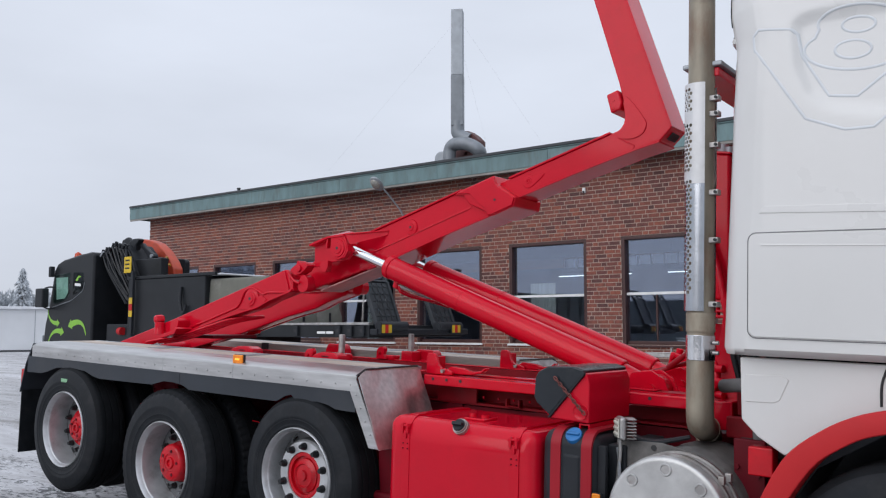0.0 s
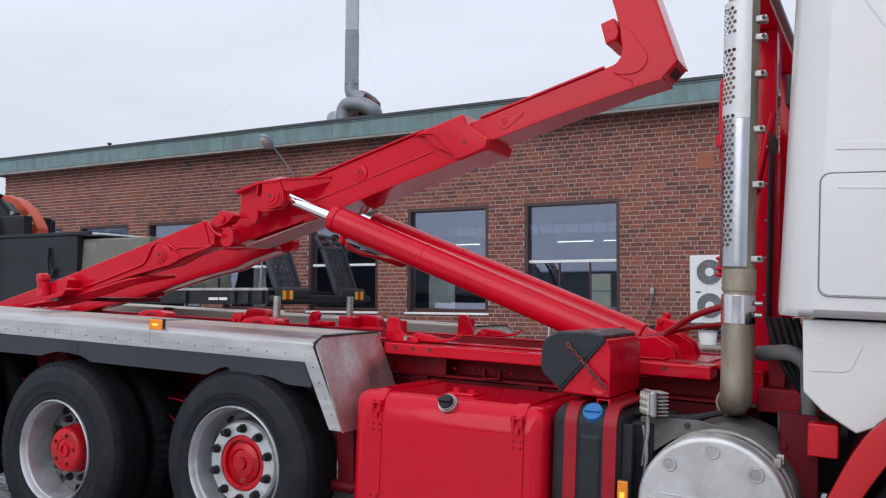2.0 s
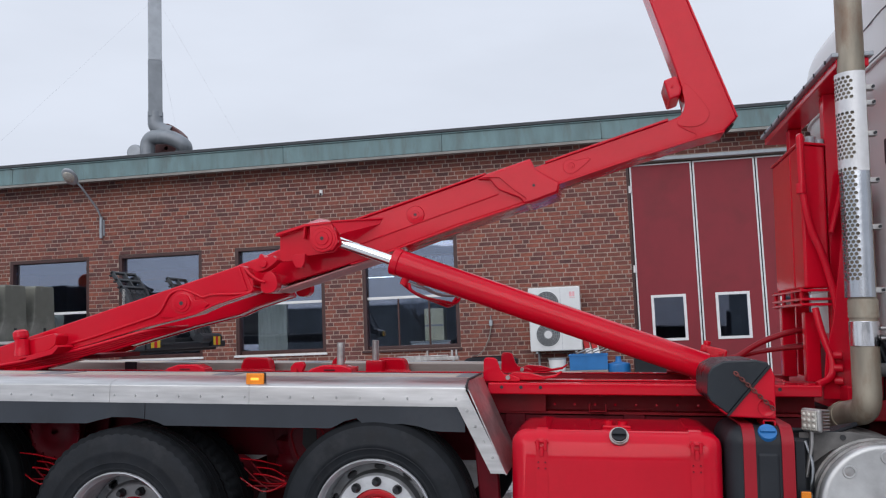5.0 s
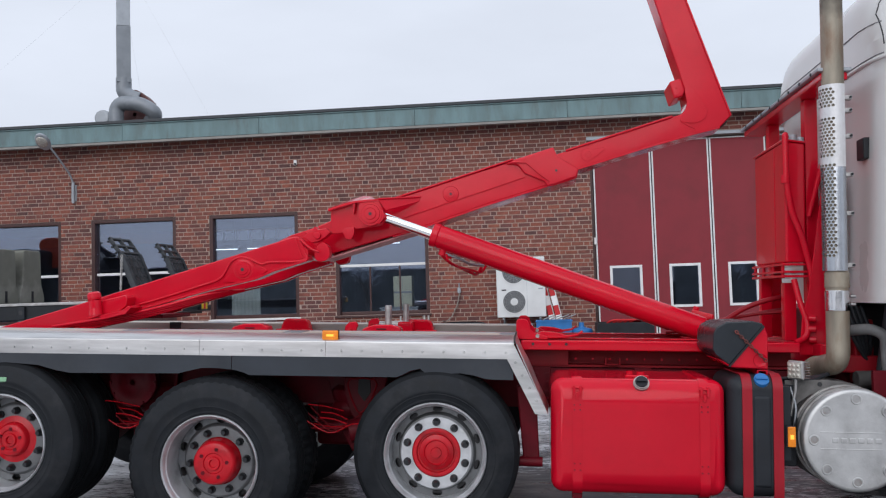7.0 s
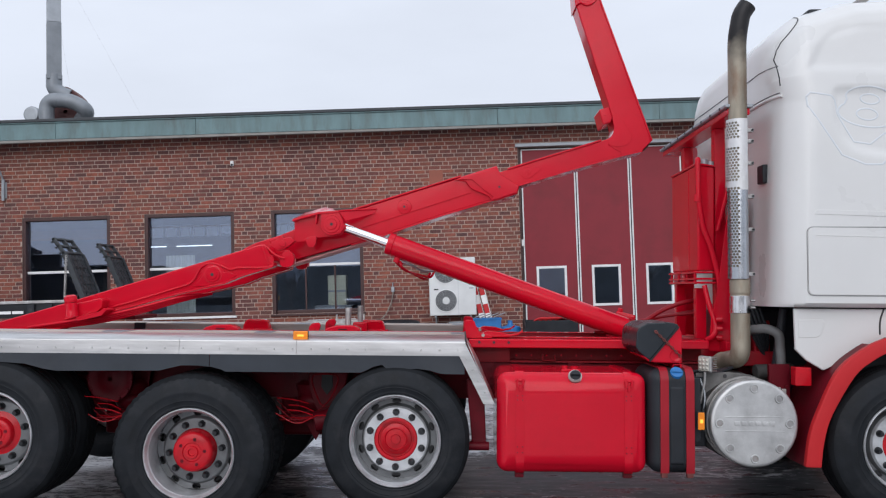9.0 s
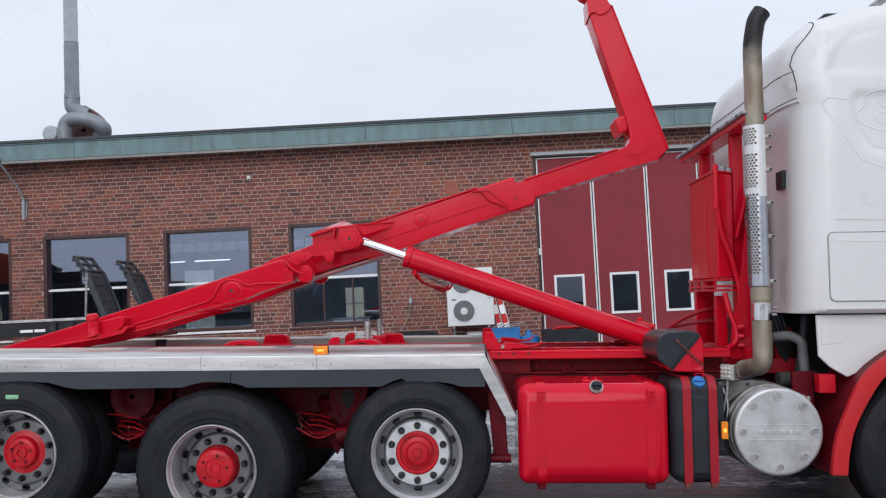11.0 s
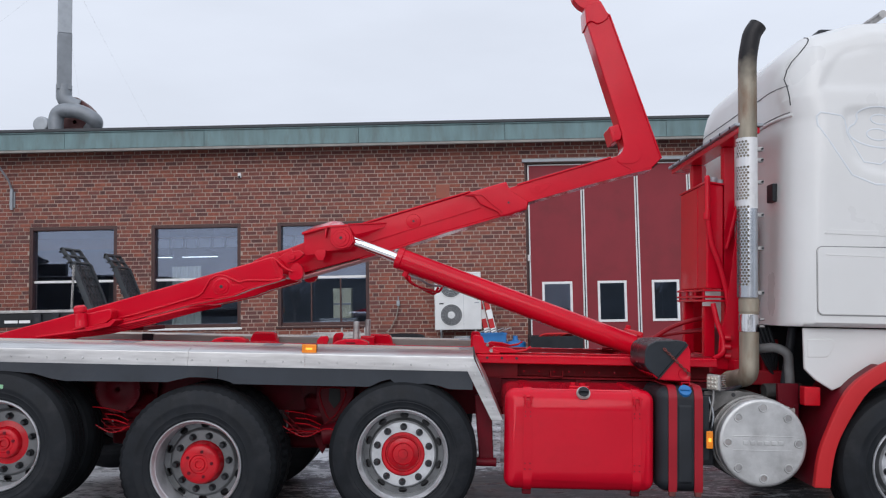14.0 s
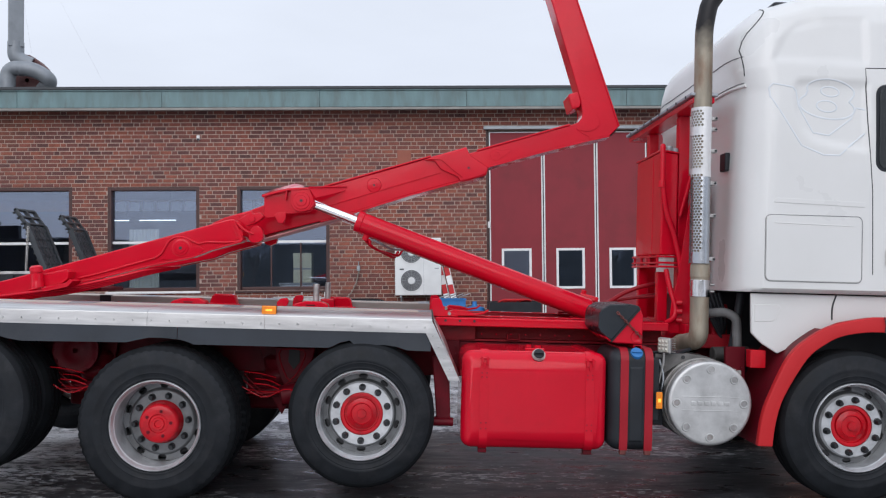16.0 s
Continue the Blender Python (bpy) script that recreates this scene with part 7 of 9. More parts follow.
    valve = part("valve_block", box(-0.09, 0.08, -0.06, 0.06, -0.135, 0.045, 0.012, 2, m), RED, truck, "red control valve block")
    for px, pz in ((-0.06, 0.015), (-0.06, -0.05), (0.045, 0.015), (0.045, -0.05)):
        part("valve_plug", rod(m @ Vector((px, -0.058, pz)), m @ Vector((px, -0.080, pz)), 0.016, seg=10, bevel=0.004), RED, valve)
    part("valve_cap", rod(m @ Vector((-0.06, 0.0, 0.04)), m @ Vector((-0.06, 0.0, 0.075)), 0.024, seg=12, bevel=0.006), RED, valve)
    part("foot_bridge", box(-2.25, -1.72, 4.66, 5.42, 1.12, 1.20, 0.01), RED, truck)
    for k in range(2):
        y = 5.05 + 0.09 * k
        part("hydraulic_hose", tube([(-2.4 + 0.1 * k, y, 1.24), (-2.15, y, 1.26 + 0.02 * k), (-1.92, y + 0.02, 1.35), (-1.72, y, 1.385), (-1.50, y - 0.03, 1.40 + 0.02 * k)], 0.013, 8, 0.15, 4), FRAME_RED, truck, "red overpainted hydraulic hose")
    # chest with a black wedge lid beside the subframe
    def back(p):
        return (-1.975 + (p[0] + 1.998) * 0.88, 1.075 + (p[1] - 1.075) * 0.95)
    body = [(-2.25, 1.085), (-2.0, 1.075), (-1.998, 1.29), (-2.02, 1.345), (-2.06, 1.345), (-2.30, 1.12)]
    chest = part("tool_chest", prism([back(p) for p in body], 3.935, 4.430, 0.010, 2), RED, truck, "small red chest with black wedge lid")
    lid = [(-2.255, 1.10), (-2.345, 1.165), (-2.362, 1.195), (-2.355, 1.30), (-2.335, 1.335), (-2.27, 1.368), (-2.10, 1.375), (-2.035, 1.362), (-2.03, 1.345)]
    part("lid", prism([back(p) for p in lid], 3.925, 4.440, 0.022, 4), LID_BLACK, chest, "black plastic wedge lid")
    part("lid_seam", prism([back(p) for p in ((-2.262, 1.092), (-2.25, 1.088), (-2.022, 1.338), (-2.03, 1.35))], 3.919, 3.94, 0.002), BLACK, chest)
    bm = bmesh.new()
    a, b = Vector((-2.165, 3.912, 1.30)), Vector((-1.99, 3.915, 1.125))
    for i in range(13):
        p = a + (b - a) * (i + 0.5) / 13
        ang = radians(45) if i % 2 else 0
        m = Matrix.Translation(p) @ Matrix.Rotation(radians(45), 4, 'Y') @ Matrix.Rotation(radians(90) if i % 2 else 0, 4, 'X')
        prev = [m @ Vector((0.0135 * math.cos(t * math.pi / 4), 0, 0.0075 * math.sin(t * math.pi / 4))) for t in range(8)]
        add_tube(bm, prev + [prev[0]], 0.0036, 5, False)
    part("chain", bm, RUSTY, chest, "short rusty chain with red paint")
    part("chain_ring", lathe([(0.012, 3.932), (0.034, 3.932), (0.04, 3.926), (0.04, 3.942)], -2.022, 1.13, 24), RED, chest)
    bm = bmesh.new()
    for p, q, lo, hi in ((-2.037, -2.029, 1.02, 1.072), (-1.985, -1.977, 1.02, 1.072), (-2.029, -1.985, 1.02, 1.028), (-2.029, -1.985, 1.064, 1.072)):
        add_box(bm, p, q, 3.95, 4.35, lo, hi)
    part("square_tube", bm, RED, chest)
    # work lamp on its stalk
    turn = Matrix.Translation((-1.80, 3.97, 0)) @ Matrix.Rotation(radians(-52), 4, 'Z') @ Matrix.Translation((1.815, -3.96, 0))
    def turned(bm):
        bmesh.ops.transform(bm, matrix=turn, verts=bm.verts[:])
        return bm
    lamp = part("work_lamp", turned(box(-1.868, -1.762, 3.93, 3.965, 1.015, 1.128, 0.014, 3)), STEEL, truck, "square work lamp with cooling fins")
    part("lens", turned(box(-1.858, -1.772, 3.922, 3.931, 1.025, 1.118, 0.006)), LAMP_GLASS, lamp, "lens with small reflectors")
    for k in range(7):
        z = 1.022 + k * 0.0155
        part("cooling_fin", turned(box(-1.862, -1.768, 3.967, 4.015, z, z + 0.006, 0.002, 1)), STEEL, lamp)
    for i in (0, 1, 2):
        for j in (0, 1, 2):
            part("reflector", turned(lathe([(0.004, 3.916), (0.009, 3.919), (0.012, 3.923)], -1.842 + 0.027 * i, 1.045 + 0.027 * j, 12, cap_first=True)), LAMP_GLASS, lamp)
    part("stalk", tube([(-1.815, 3.96, 1.02), (-1.815, 3.97, 0.95), (-1.84, 3.99, 0.80)], 0.010, 8, 0.04), STEEL, lamp)
    # cables and grimy parts between the tank and the silencer
    for k in range(5):
        part("cable", tube([(-1.92, 4.1 + 0.05 * k, 1.0), (-1.80, 4.05 + 0.05 * k, 1.02 - 0.01 * k), (-1.70, 4.1 + 0.04 * k, 0.99), (-1.55, 4.2, 1.03)], 0.012, 6, 0.08), BLACK, truck)
    part("bracket_plate", box(-1.90, -1.80, 4.0, 4.5, 0.50, 0.98, 0.01), BLACK, truck)
    # side guard foot seen behind the front plate
    part("support_foot", prism([(-3.46, 0.95), (-3.34, 0.95), (-3.32, 0.52), (-3.32, 0.46), (-3.46, 0.46), (-3.46, 0.50), (-3.42, 0.52)], 4.0, 4.06, 0.01), DARKRED, truck)
    part("support_foot", rod((-3.44, 4.0, 0.49), (-3.30, 4.0, 0.49), 0.03, seg=10), DARKRED, truck)


frame_fittings()


def headboard():
    """Red frame behind the cab: posts, a capped top beam, the oil tank and hoses."""
    x = -1.465
    base = part("headboard_frame", box(x - 0.05, x + 0.05, 4.45, 6.0, 1.05, 1.20, 0.01), RED, truck, "red headboard frame behind the cab")
    for y in (4.72, 5.62):
        part("post", box(x - 0.04, x + 0.045, y, y + 0.09, 1.2, 2.86, 0.006), RED, base)
    part("post", box(x - 0.17, x - 0.09, 4.80, 4.88, 1.20, 1.60, 0.006), RED, base)
    part("side_plate", prism([(-1.60, 1.12), (-1.38, 1.12), (-1.38, 2.22), (-1.44, 2.22), (-1.53, 1.555), (-1.577, 1.363)], 4.60, 4.616, 0.003), RED, base)
    part("diagonal", tube([(-1.50, 4.68, 2.05), (-1.42, 4.62, 2.42)], 0.018, 8, 0), RED, base)
    part("top_beam", box(x - 0.10, x + 0.06, 4.19, 6.15, 2.862, 2.908, 0.006), RED, base)
    part("top_pad", box(x - 0.125, x + 0.08, 4.17, 6.17, 2.910, 2.935, 0.006), GREY_METAL, base, "grey tread plate on top")
    for k in range(8):
        part("pad_bolt", rod((x - 0.13, 4.3 + k * 0.24, 2.922), (x - 0.112, 4.3 + k * 0.24, 2.922), 0.011, seg=8), BLACK, base)
    part("guard_panel", box(x + 0.05, x + 0.06, 4.45, 4.71, 1.45, 2.30, 0.002), BLACK, base, "black guard panel with pale wires")
    for k in range(5):
        part("guard_wire", rod((x + 0.044, 4.44, 1.55 + k * 0.17), (x + 0.044, 4.71, 1.55 + k * 0.17), 0.004, seg=6), GREY_METAL, base)
    tank = part("oil_tank", prism([(-1.652, 1.735), (-1.515, 1.735), (-1.515, 2.550), (-1.652, 2.568)], 4.69, 5.47, 0.016, 3), RED, base, "tall red hydraulic oil tank")
    part("tank_lid", prism([(-1.66, 2.566), (-1.51, 2.548), (-1.51, 2.562), (-1.66, 2.582)], 4.68, 5.48, 0.004), RED, tank)
    for z in (1.642, 1.672, 1.722):
        part("tank_flange", box(-1.68, -1.50, 4.665, 5.49, z - 0.008, z + 0.008, 0.004), RED, tank)
    for y in (4.72, 4.95, 5.2, 5.43):
        part("flange_bolt", rod((-1.665, y, 1.63), (-1.665, y, 1.735), 0.012, seg=8), RED, tank)
    part("tank_seam", box(-1.6565, -1.650, 4.93, 4.945, 1.75, 2.55, 0.002, 1), RED, tank)
    part("tank_leg", box(-1.66, -1.58, 5.30, 5.38, 1.2, 1.64, 0.006), RED, tank)
    part("filter", rod((-1.575, 4.76, 2.56), (-1.575, 4.76, 2.62), 0.032, seg=14, bevel=0.006), GREY_METAL, tank)
    part("filter", rod((-1.53, 4.74, 2.55), (-1.53, 4.74, 2.60), 0.025, seg=14, bevel=0.006), GREY_METAL, tank)
    part("hydraulic_hose", tube([(-1.63, 4.72, 2.60), (-1.655, 4.655, 2.61), (-1.655, 4.65, 2.29), (-1.62, 4.65, 2.07), (-1.565, 4.64, 1.93), (-1.515, 4.63, 1.715), (-1.495, 4.635, 1.58)], 0.021, 12, 0.14, 5), RED, tank, "red overpainted hydraulic hose")
    part("hose_coupling", rod((-1.659, 4.65, 2.27), (-1.659, 4.65, 2.33), 0.030, seg=12, bevel=0.004), RED, tank)
    part("hydraulic_hose", tube([(-1.61, 4.66, 1.62), (-1.585, 4.63, 1.47), (-1.545, 4.60, 1.33), (-1.555, 4.57, 1.24), (-1.64, 4.55, 1.20)], 0.020, 10, 0.1, 4), RED, tank)
    for z in (1.22, 1.29, 1.36):
        part("hose_fitting", rod((-1.545, 4.58, z), (-1.50, 4.565, z), 0.022, seg=10, bevel=0.004), RED, tank)
    part("hydraulic_hose", tube([(-1.60, 5.0, 1.50), (-1.72, 4.98, 1.475), (-1.86, 5.0, 1.42), (-2.0, 5.03, 1.32)], 0.018, 10, 0.15, 4), FRAME_RED, tank)
    return base


headboard()

# ---------- things on the workshop wall and roof ----------
def wall_lamp():
    l = thing("wall_lamp", "grey street-type lamp on a bent wall arm", "lamp", (-13.30, WALL_Y, 3.80))
    part("bracket_tube", rod((0, -0.05, 0), (0, -0.05, 0.46), 0.035, seg=12), GREY_METAL, l)
    part("wall_plate", box(-0.06, 0.06, -0.028, 0.012, 0.05, 0.40, 0.006), GREY_METAL, l)
    part("arm", tube([(0, -0.05, 0.44), (-0.01, -0.16, 0.62), (-0.12, -0.55, 1.02), (-0.16, -0.72, 1.15)], 0.022, 10, 0.15, 5), GREY_METAL, l)
    m = Matrix.Translation((-0.20, -0.86, 1.22)) @ Matrix.Rotation(radians(14), 4, 'Z') @ Matrix.Rotation(radians(-28), 4, 'X')
    bm = bmesh.new()
    bmesh.ops.create_uvsphere(bm, u_segments=20, v_segments=12, radius=1.0)
    bmesh.ops.transform(bm, matrix=m @ Matrix.Diagonal((0.15, 0.27, 0.085, 1)), verts=bm.verts[:])
    head = part("lamp_head", bm, GREY_METAL, l, "oval grey lamp head")
    bm = bmesh.new()
    bmesh.ops.create_uvsphere(bm, u_segments=18, v_segments=10, radius=1.0)
    bmesh.ops.transform(bm, matrix=m @ Matrix.Translation((0, -0.05, -0.045)) @ Matrix.Diagonal((0.115, 0.17, 0.07, 1)), verts=bm.verts[:])
    part("lamp_glass", bm, LAMP_GLASS, head, "clear lamp bowl")


wall_lamp()


def heat_pump():
    x0, x1, y0, y1, z0, z1 = -4.105, -3.135, 15.66, 16.02, 1.05, 2.25
    hp = thing("heat_pump", "white outdoor heat pump with two fans on wall brackets", "heat pump", (-3.62, WALL_Y, 1.0))
    off = Vector((-3.62, WALL_Y, 1.0))
    white = material("white_sheet_metal", (0.74, 0.75, 0.74), 0.4, vary=0.05)
    grille = material("dark_fan_grille", (0.10, 0.105, 0.11), 0.5)
    def B(*a, bevel=0.006):
        bm = box(*a, bevel)
        bmesh.ops.translate(bm, verts=bm.verts[:], vec=-off)
        return bm
    body = part("body", B(x0, x1, y0, y1, z0, z1, bevel=0.02), white, hp)
    for cz in (1.36, 1.95):
        cx = x0 + 0.345
        bm = lathe([(0.235, y0 - 0.002), (0.232, y0 - 0.012), (0.222, y0 - 0.012), (0.215, y0 + 0.004)], cx, cz, 40)
        bmesh.ops.translate(bm, verts=bm.verts[:], vec=-off)
        ring = part("fan_ring", bm, white, hp)
        bm = lathe([(0.22, y0 - 0.004), (0.01, y0 - 0.004)], cx, cz, 40)
        bmesh.ops.translate(bm, verts=bm.verts[:], vec=-off)
        part("fan_back", bm, grille, hp, "dark fan opening")
        bm = bmesh.new()
        for r in (0.09, 0.125, 0.16, 0.195):
            add_lathe(bm, [(r - 0.004, y0 - 0.008), (r, y0 - 0.013), (r + 0.004, y0 - 0.008)], cx, cz, 36)
        for k in range(16):
            a = 2 * math.pi * k / 16
            add_rod(bm, (cx + 0.07 * math.cos(a), y0 - 0.01, cz + 0.07 * math.sin(a)), (cx + 0.222 * math.cos(a), y0 - 0.01, cz + 0.222 * math.sin(a)), 0.004, seg=5)
        bmesh.ops.translate(bm, verts=bm.verts[:], vec=-off)
        part("fan_grille", bm, material("grey_wire", (0.33, 0.34, 0.35), 0.5), hp, "grey wire fan guard")
        bm = lathe([(0.075, y0 - 0.012), (0.07, y0 - 0.02), (0.01, y0 - 0.022)], cx, cz, 28)
        bmesh.ops.translate(bm, verts=bm.verts[:], vec=-off)
        part("fan_hub", bm, white, hp)
    pink = material("faded_pink_print", (0.72, 0.38, 0.40), 0.5)
    for (a, b, lo, hi), mt in (((x0 + 0.10, x0 + 0.19, 1.585, 1.612), GAP), ((x1 - 0.14, x1 - 0.05, 1.60, 1.622), GREY_METAL), ((x1 - 0.20, x1 - 0.15, 2.06, 2.15), pink), ((x1 - 0.14, x1 - 0.10, 2.06, 2.15), pink), ((x1 - 0.20, x1 - 0.09, 2.035, 2.045), pink)):
        part("label_bar", B(a, b, y0 - 0.003, y0 + 0.004, lo, hi, bevel=0.001), mt, hp)
    part("panel_joint", B(x0 + 0.60, x0 + 0.604, y0 - 0.002, y0 + 0.004, z0 + 0.03, z1 - 0.03, bevel=0), GREY_METAL, hp)
    for x in (x0 + 0.12, x1 - 0.12):
        part("wall_bracket", B(x - 0.02, x + 0.02, y0 + 0.02, WALL_Y + 0.012, z0 - 0.045, z0 - 0.002), GREY_METAL, hp)
        part("wall_bracket", B(x - 0.02, x + 0.02, WALL_Y - 0.03, WALL_Y + 0.012, z0 - 0.35, z0 - 0.046), GREY_METAL, hp)
    part("pipe", tube([Vector(p) - off for p in ((x1 - 0.02, 15.9, 1.18), (x1 + 0.06, 15.9, 1.15), (x1 + 0.07, 15.95, 0.95), (x1 + 0.02, 16.2, 0.9))], 0.022, 8, 0.05), BLACK, hp)


heat_pump()


def barrier_board(x, lean, dy):
    b = thing("barrier_board", "red and white striped board leaning on the wall", "barrier board", (x, 15.45 + dy, 0.0), group="leaning boards")
    L, n = 1.78, 9
    ang = radians(lean)
    m = Matrix.Translation((0, 0, ground_height(x))) @ Matrix.Rotation(radians(-12), 4, 'X') @ Matrix.Rotation(-ang, 4, 'Y')
    for k in range(n):
        part("stripe", box(-0.05, 0.05, -0.012, 0.012, k * L / n, (k + 1) * L / n - 0.002, 0.002, 1, m), TRIM_WHITE if k % 2 else FENDER_RED, b)
    part("edge", box(0.052, 0.066, -0.014, 0.014, 0, L, 0.002, 1, m), TRIM_WHITE, b)


barrier_board(-2.66, 12, 0)
barrier_board(-2.80, 12, 0.08)


def small_fixtures():
    s = thing("wall_sensor", "small white sensor on the brick wall", "sensor", (-8.31, WALL_Y, 4.45))
    part("housing", box(-0.035, 0.035, -0.07, -0.0005, -0.05, 0.06, 0.015, 3), TRIM_WHITE, s)
    part("eye", rod((0, -0.07, -0.03), (0, -0.085, -0.04), 0.025, 0.015, 12), BLACK, s)
    v = thing("vent_plate", "terracotta square vent plate set in brickwork", "vent", (-3.905, WALL_Y, 4.02))
    terra = material("terracotta", (0.33, 0.11, 0.075), 0.85, vary=0.1)
    part("plate", box(-0.148, 0.148, -0.014, 0.006, -0.152, 0.152, 0.006), terra, v)
    for k in range(4):
        part("slot", box(-0.11, 0.11, -0.0165, -0.0135, -0.10 + k * 0.06, -0.09 + k * 0.06, 0), terra, v)
    k = thing("wall_socket", "grey wall socket with a hanging cable", "socket", (-4.90, WALL_Y, 1.62))
    part("box", box(-0.035, 0.035, -0.06, -0.0005, -0.05, 0.06, 0.01), GREY_METAL, k)
    part("conduit", rod((0, -0.02, 0.06), (0, -0.02, 0.16), 0.012, seg=8), GREY_METAL, k)
    part("cable", tube([(0, -0.04, -0.05), (-0.03, -0.06, -0.25), (-0.15, -0.10, -0.52), (-0.25, -0.3, -0.62), (-0.3, -0.6, -0.6)], 0.012, 8, 0.2, 4), OLD_WOOD, k)
    r = thing("roof_vent", "small dark vent pipe at the roof edge", "vent", (-19.4, 15.95, 5.36))
    part("pipe", rod((0, 0, -0.01), (0, 0, 0.20), 0.04, seg=12), ROOFING, r)
    part("cap", rod((0, 0, 0.20), (0, 0, 0.235), 0.065, 0.05, 12), ROOFING, r)


small_fixtures()


def roof_flue():
    """Fan housing with a bent duct in front and a tall square outlet duct, guyed to the roof."""
    f = thing("roof_flue", "tall grey square flue duct with a bent pipe", "flue", (-13.2, 18.3, 5.36))
    base = 0.0
    duct = part("flue_duct", prism([(-0.165, 1.62), (0.165, 1.62), (0.165, 3.02), (-0.165, 3.02)], -0.165, 0.165, 0.012), ZINC, f)
    rot = Matrix.Rotation(radians(28), 4, 'Z')
    for v in duct.data.vertices:
        v.co = rot @ v.co
    up = part("flue_duct", prism([(-0.158, 3.024), (0.158, 3.024), (0.158, 4.86), (-0.158, 4.86)], -0.158, 0.158, 0.012), GREY_METAL, f)
    for v in up.data.vertices:
        v.co = rot @ v.co
    part("duct_bend", tube([(0, 0, 1.75), (0, 0, 1.42), (0.12, 0.04, 1.30), (0.34, 0.10, 1.22)], 0.185, 18, 0.16, 6), ZINC, f)
    part("bent_pipe", tube([(-0.02, -0.35, base - 0.01), (-0.02, -0.35, 1.06), (0.62, -0.42, 1.0), (0.98, -0.30, 0.76), (0.66, 0.0, 0.62)], 0.175, 22, 0.28, 7), ZINC, f, "fat galvanised bent pipe")
    part("pipe_collar", rod((0.27, -0.385, 1.03), (0.32, -0.39, 1.02), 0.176, seg=24), ZINC, f)
    fanred = material("rusty_red_housing", (0.095, 0.030, 0.028), 0.6, vary=0.25, scale=5)
    part("fan_housing", lathe([(0.05, 0.02), (0.36, 0.02), (0.36, 0.36), (0.05, 0.36)], 0.26, 0.84, 28), fanred, f, "dark red fan housing")
    part("fan_foot", box(0.02, 0.72, -0.06, 0.40, -0.01, 0.42, 0.02), fanred, f)
    for x in (0.78,):
        part("motor_foot", prism([(x - 0.05, -0.01), (x + 0.06, -0.01), (x + 0.06, 0.45), (x - 0.02, 0.5)], 0.05, 0.3, 0.01), fanred, f)
    part("fan_cowl", prism([(0.12, 1.02), (0.66, 1.02), (0.66, 1.16), (0.50, 1.32), (0.30, 1.46), (0.16, 1.48)], 0.05, 0.38, 0.02), fanred, f, "dark red fan cowl")
    part("motor", rod((-0.52, -0.12, 0.78), (-0.52, 0.35, 0.78), 0.20, seg=20, bevel=0.05), GREY_METAL, f, "grey fan motor")
    part("motor_bracket", prism([(-0.60, -0.01), (-0.24, -0.01), (-0.24, 0.85), (-0.38, 0.85), (-0.46, 0.60), (-0.60, 0.50)], 0.0, 0.25, 0.01), fanred, f)
    for p in ((-5.6, -0.4, 0.0), (-0.9, 3.6, 0.0), (1.3, 4.6, 0.0)):
        part("guy_wire", tube([(-0.1 if p[0] < 0 else 0.1, 0, 4.55), p], 0.0010, 5, 0), GREY_METAL, f, "thin guy wire")


roof_flue()


# ---------- clutter between truck and wall ----------
def timber_stack():
    t = thing("timber_stack", "low stack of weathered boards and pallets by the wall", "timber stack", (-4.2, 14.6, 0))
    g = ground_height(-4.2)
    for layer in range(5):
        z = g + 0.012 + layer * 0.155
        for k in range(3):
            part("bearer", box(-1.35 + k * 1.25, -1.25 + k * 1.25, -0.6, 0.6, z, z + 0.095, 0.006), OLD_WOOD, t)
        for k in range(6):
            part("board", box(-1.5, 1.5, -0.6 + k * 0.205, -0.42 + k * 0.205, z + 0.097, z + 0.147, 0.006), OLD_WOOD, t)


timber_stack()
STACK_TOP = ground_height(-4.2) + 0.012 + 4 * 0.155 + 0.149


def loose_tyre():
    t = thing("loose_tyre", "worn black truck tyre lying on timber", "tyre", (-4.75, 14.75, STACK_TOP))
    bm = lathe(tyre_profile(0.48, 0.0, 0.26), 0, 0, 48, close=True)
    bmesh.ops.transform(bm, matrix=Matrix.Translation((0, 0, 0.262)) @ Matrix.Rotation(radians(-90), 4, 'X'), verts=bm.verts[:])
    part("carcass", bm, RUBBER, t)


loose_tyre()


def blue_crate():
    c = thing("blue_crate", "open blue plastic crate holding bent rods", "crate", (-3.02, 14.5, STACK_TOP))
    bm = bmesh.new()
    for p in ((-0.32, -0.30, -0.2, 0.2), (0.30, 0.32, -0.2, 0.2), (-0.30, 0.30, -0.2, -0.18), (-0.30, 0.30, 0.18, 0.2)):
        add_box(bm, *p, 0.012, 0.27)
    add_box(bm, -0.32, 0.32, -0.2, 0.2, 0, 0.012)
    add_box(bm, -0.335, 0.335, -0.215, -0.2, 0.24, 0.27)
    part("shell", bm, BLUE, c)
    for k in range(4):
        part("bent_rod", tube([(-0.25 + 0.12 * k, -0.1 + 0.05 * k, 0.03), (-0.2 + 0.13 * k, -0.12 + 0.05 * k, 0.28), (0.02 + 0.13 * k, -0.2 + 0.06 * k, 0.36)], 0.012, 6, 0.05), STEEL, c)
    b = thing("blue_canister", "small blue plastic canister with a narrow neck", "canister", (-2.52, 14.45, ground_height(-2.5) + 0.0))
    return c


blue_crate()


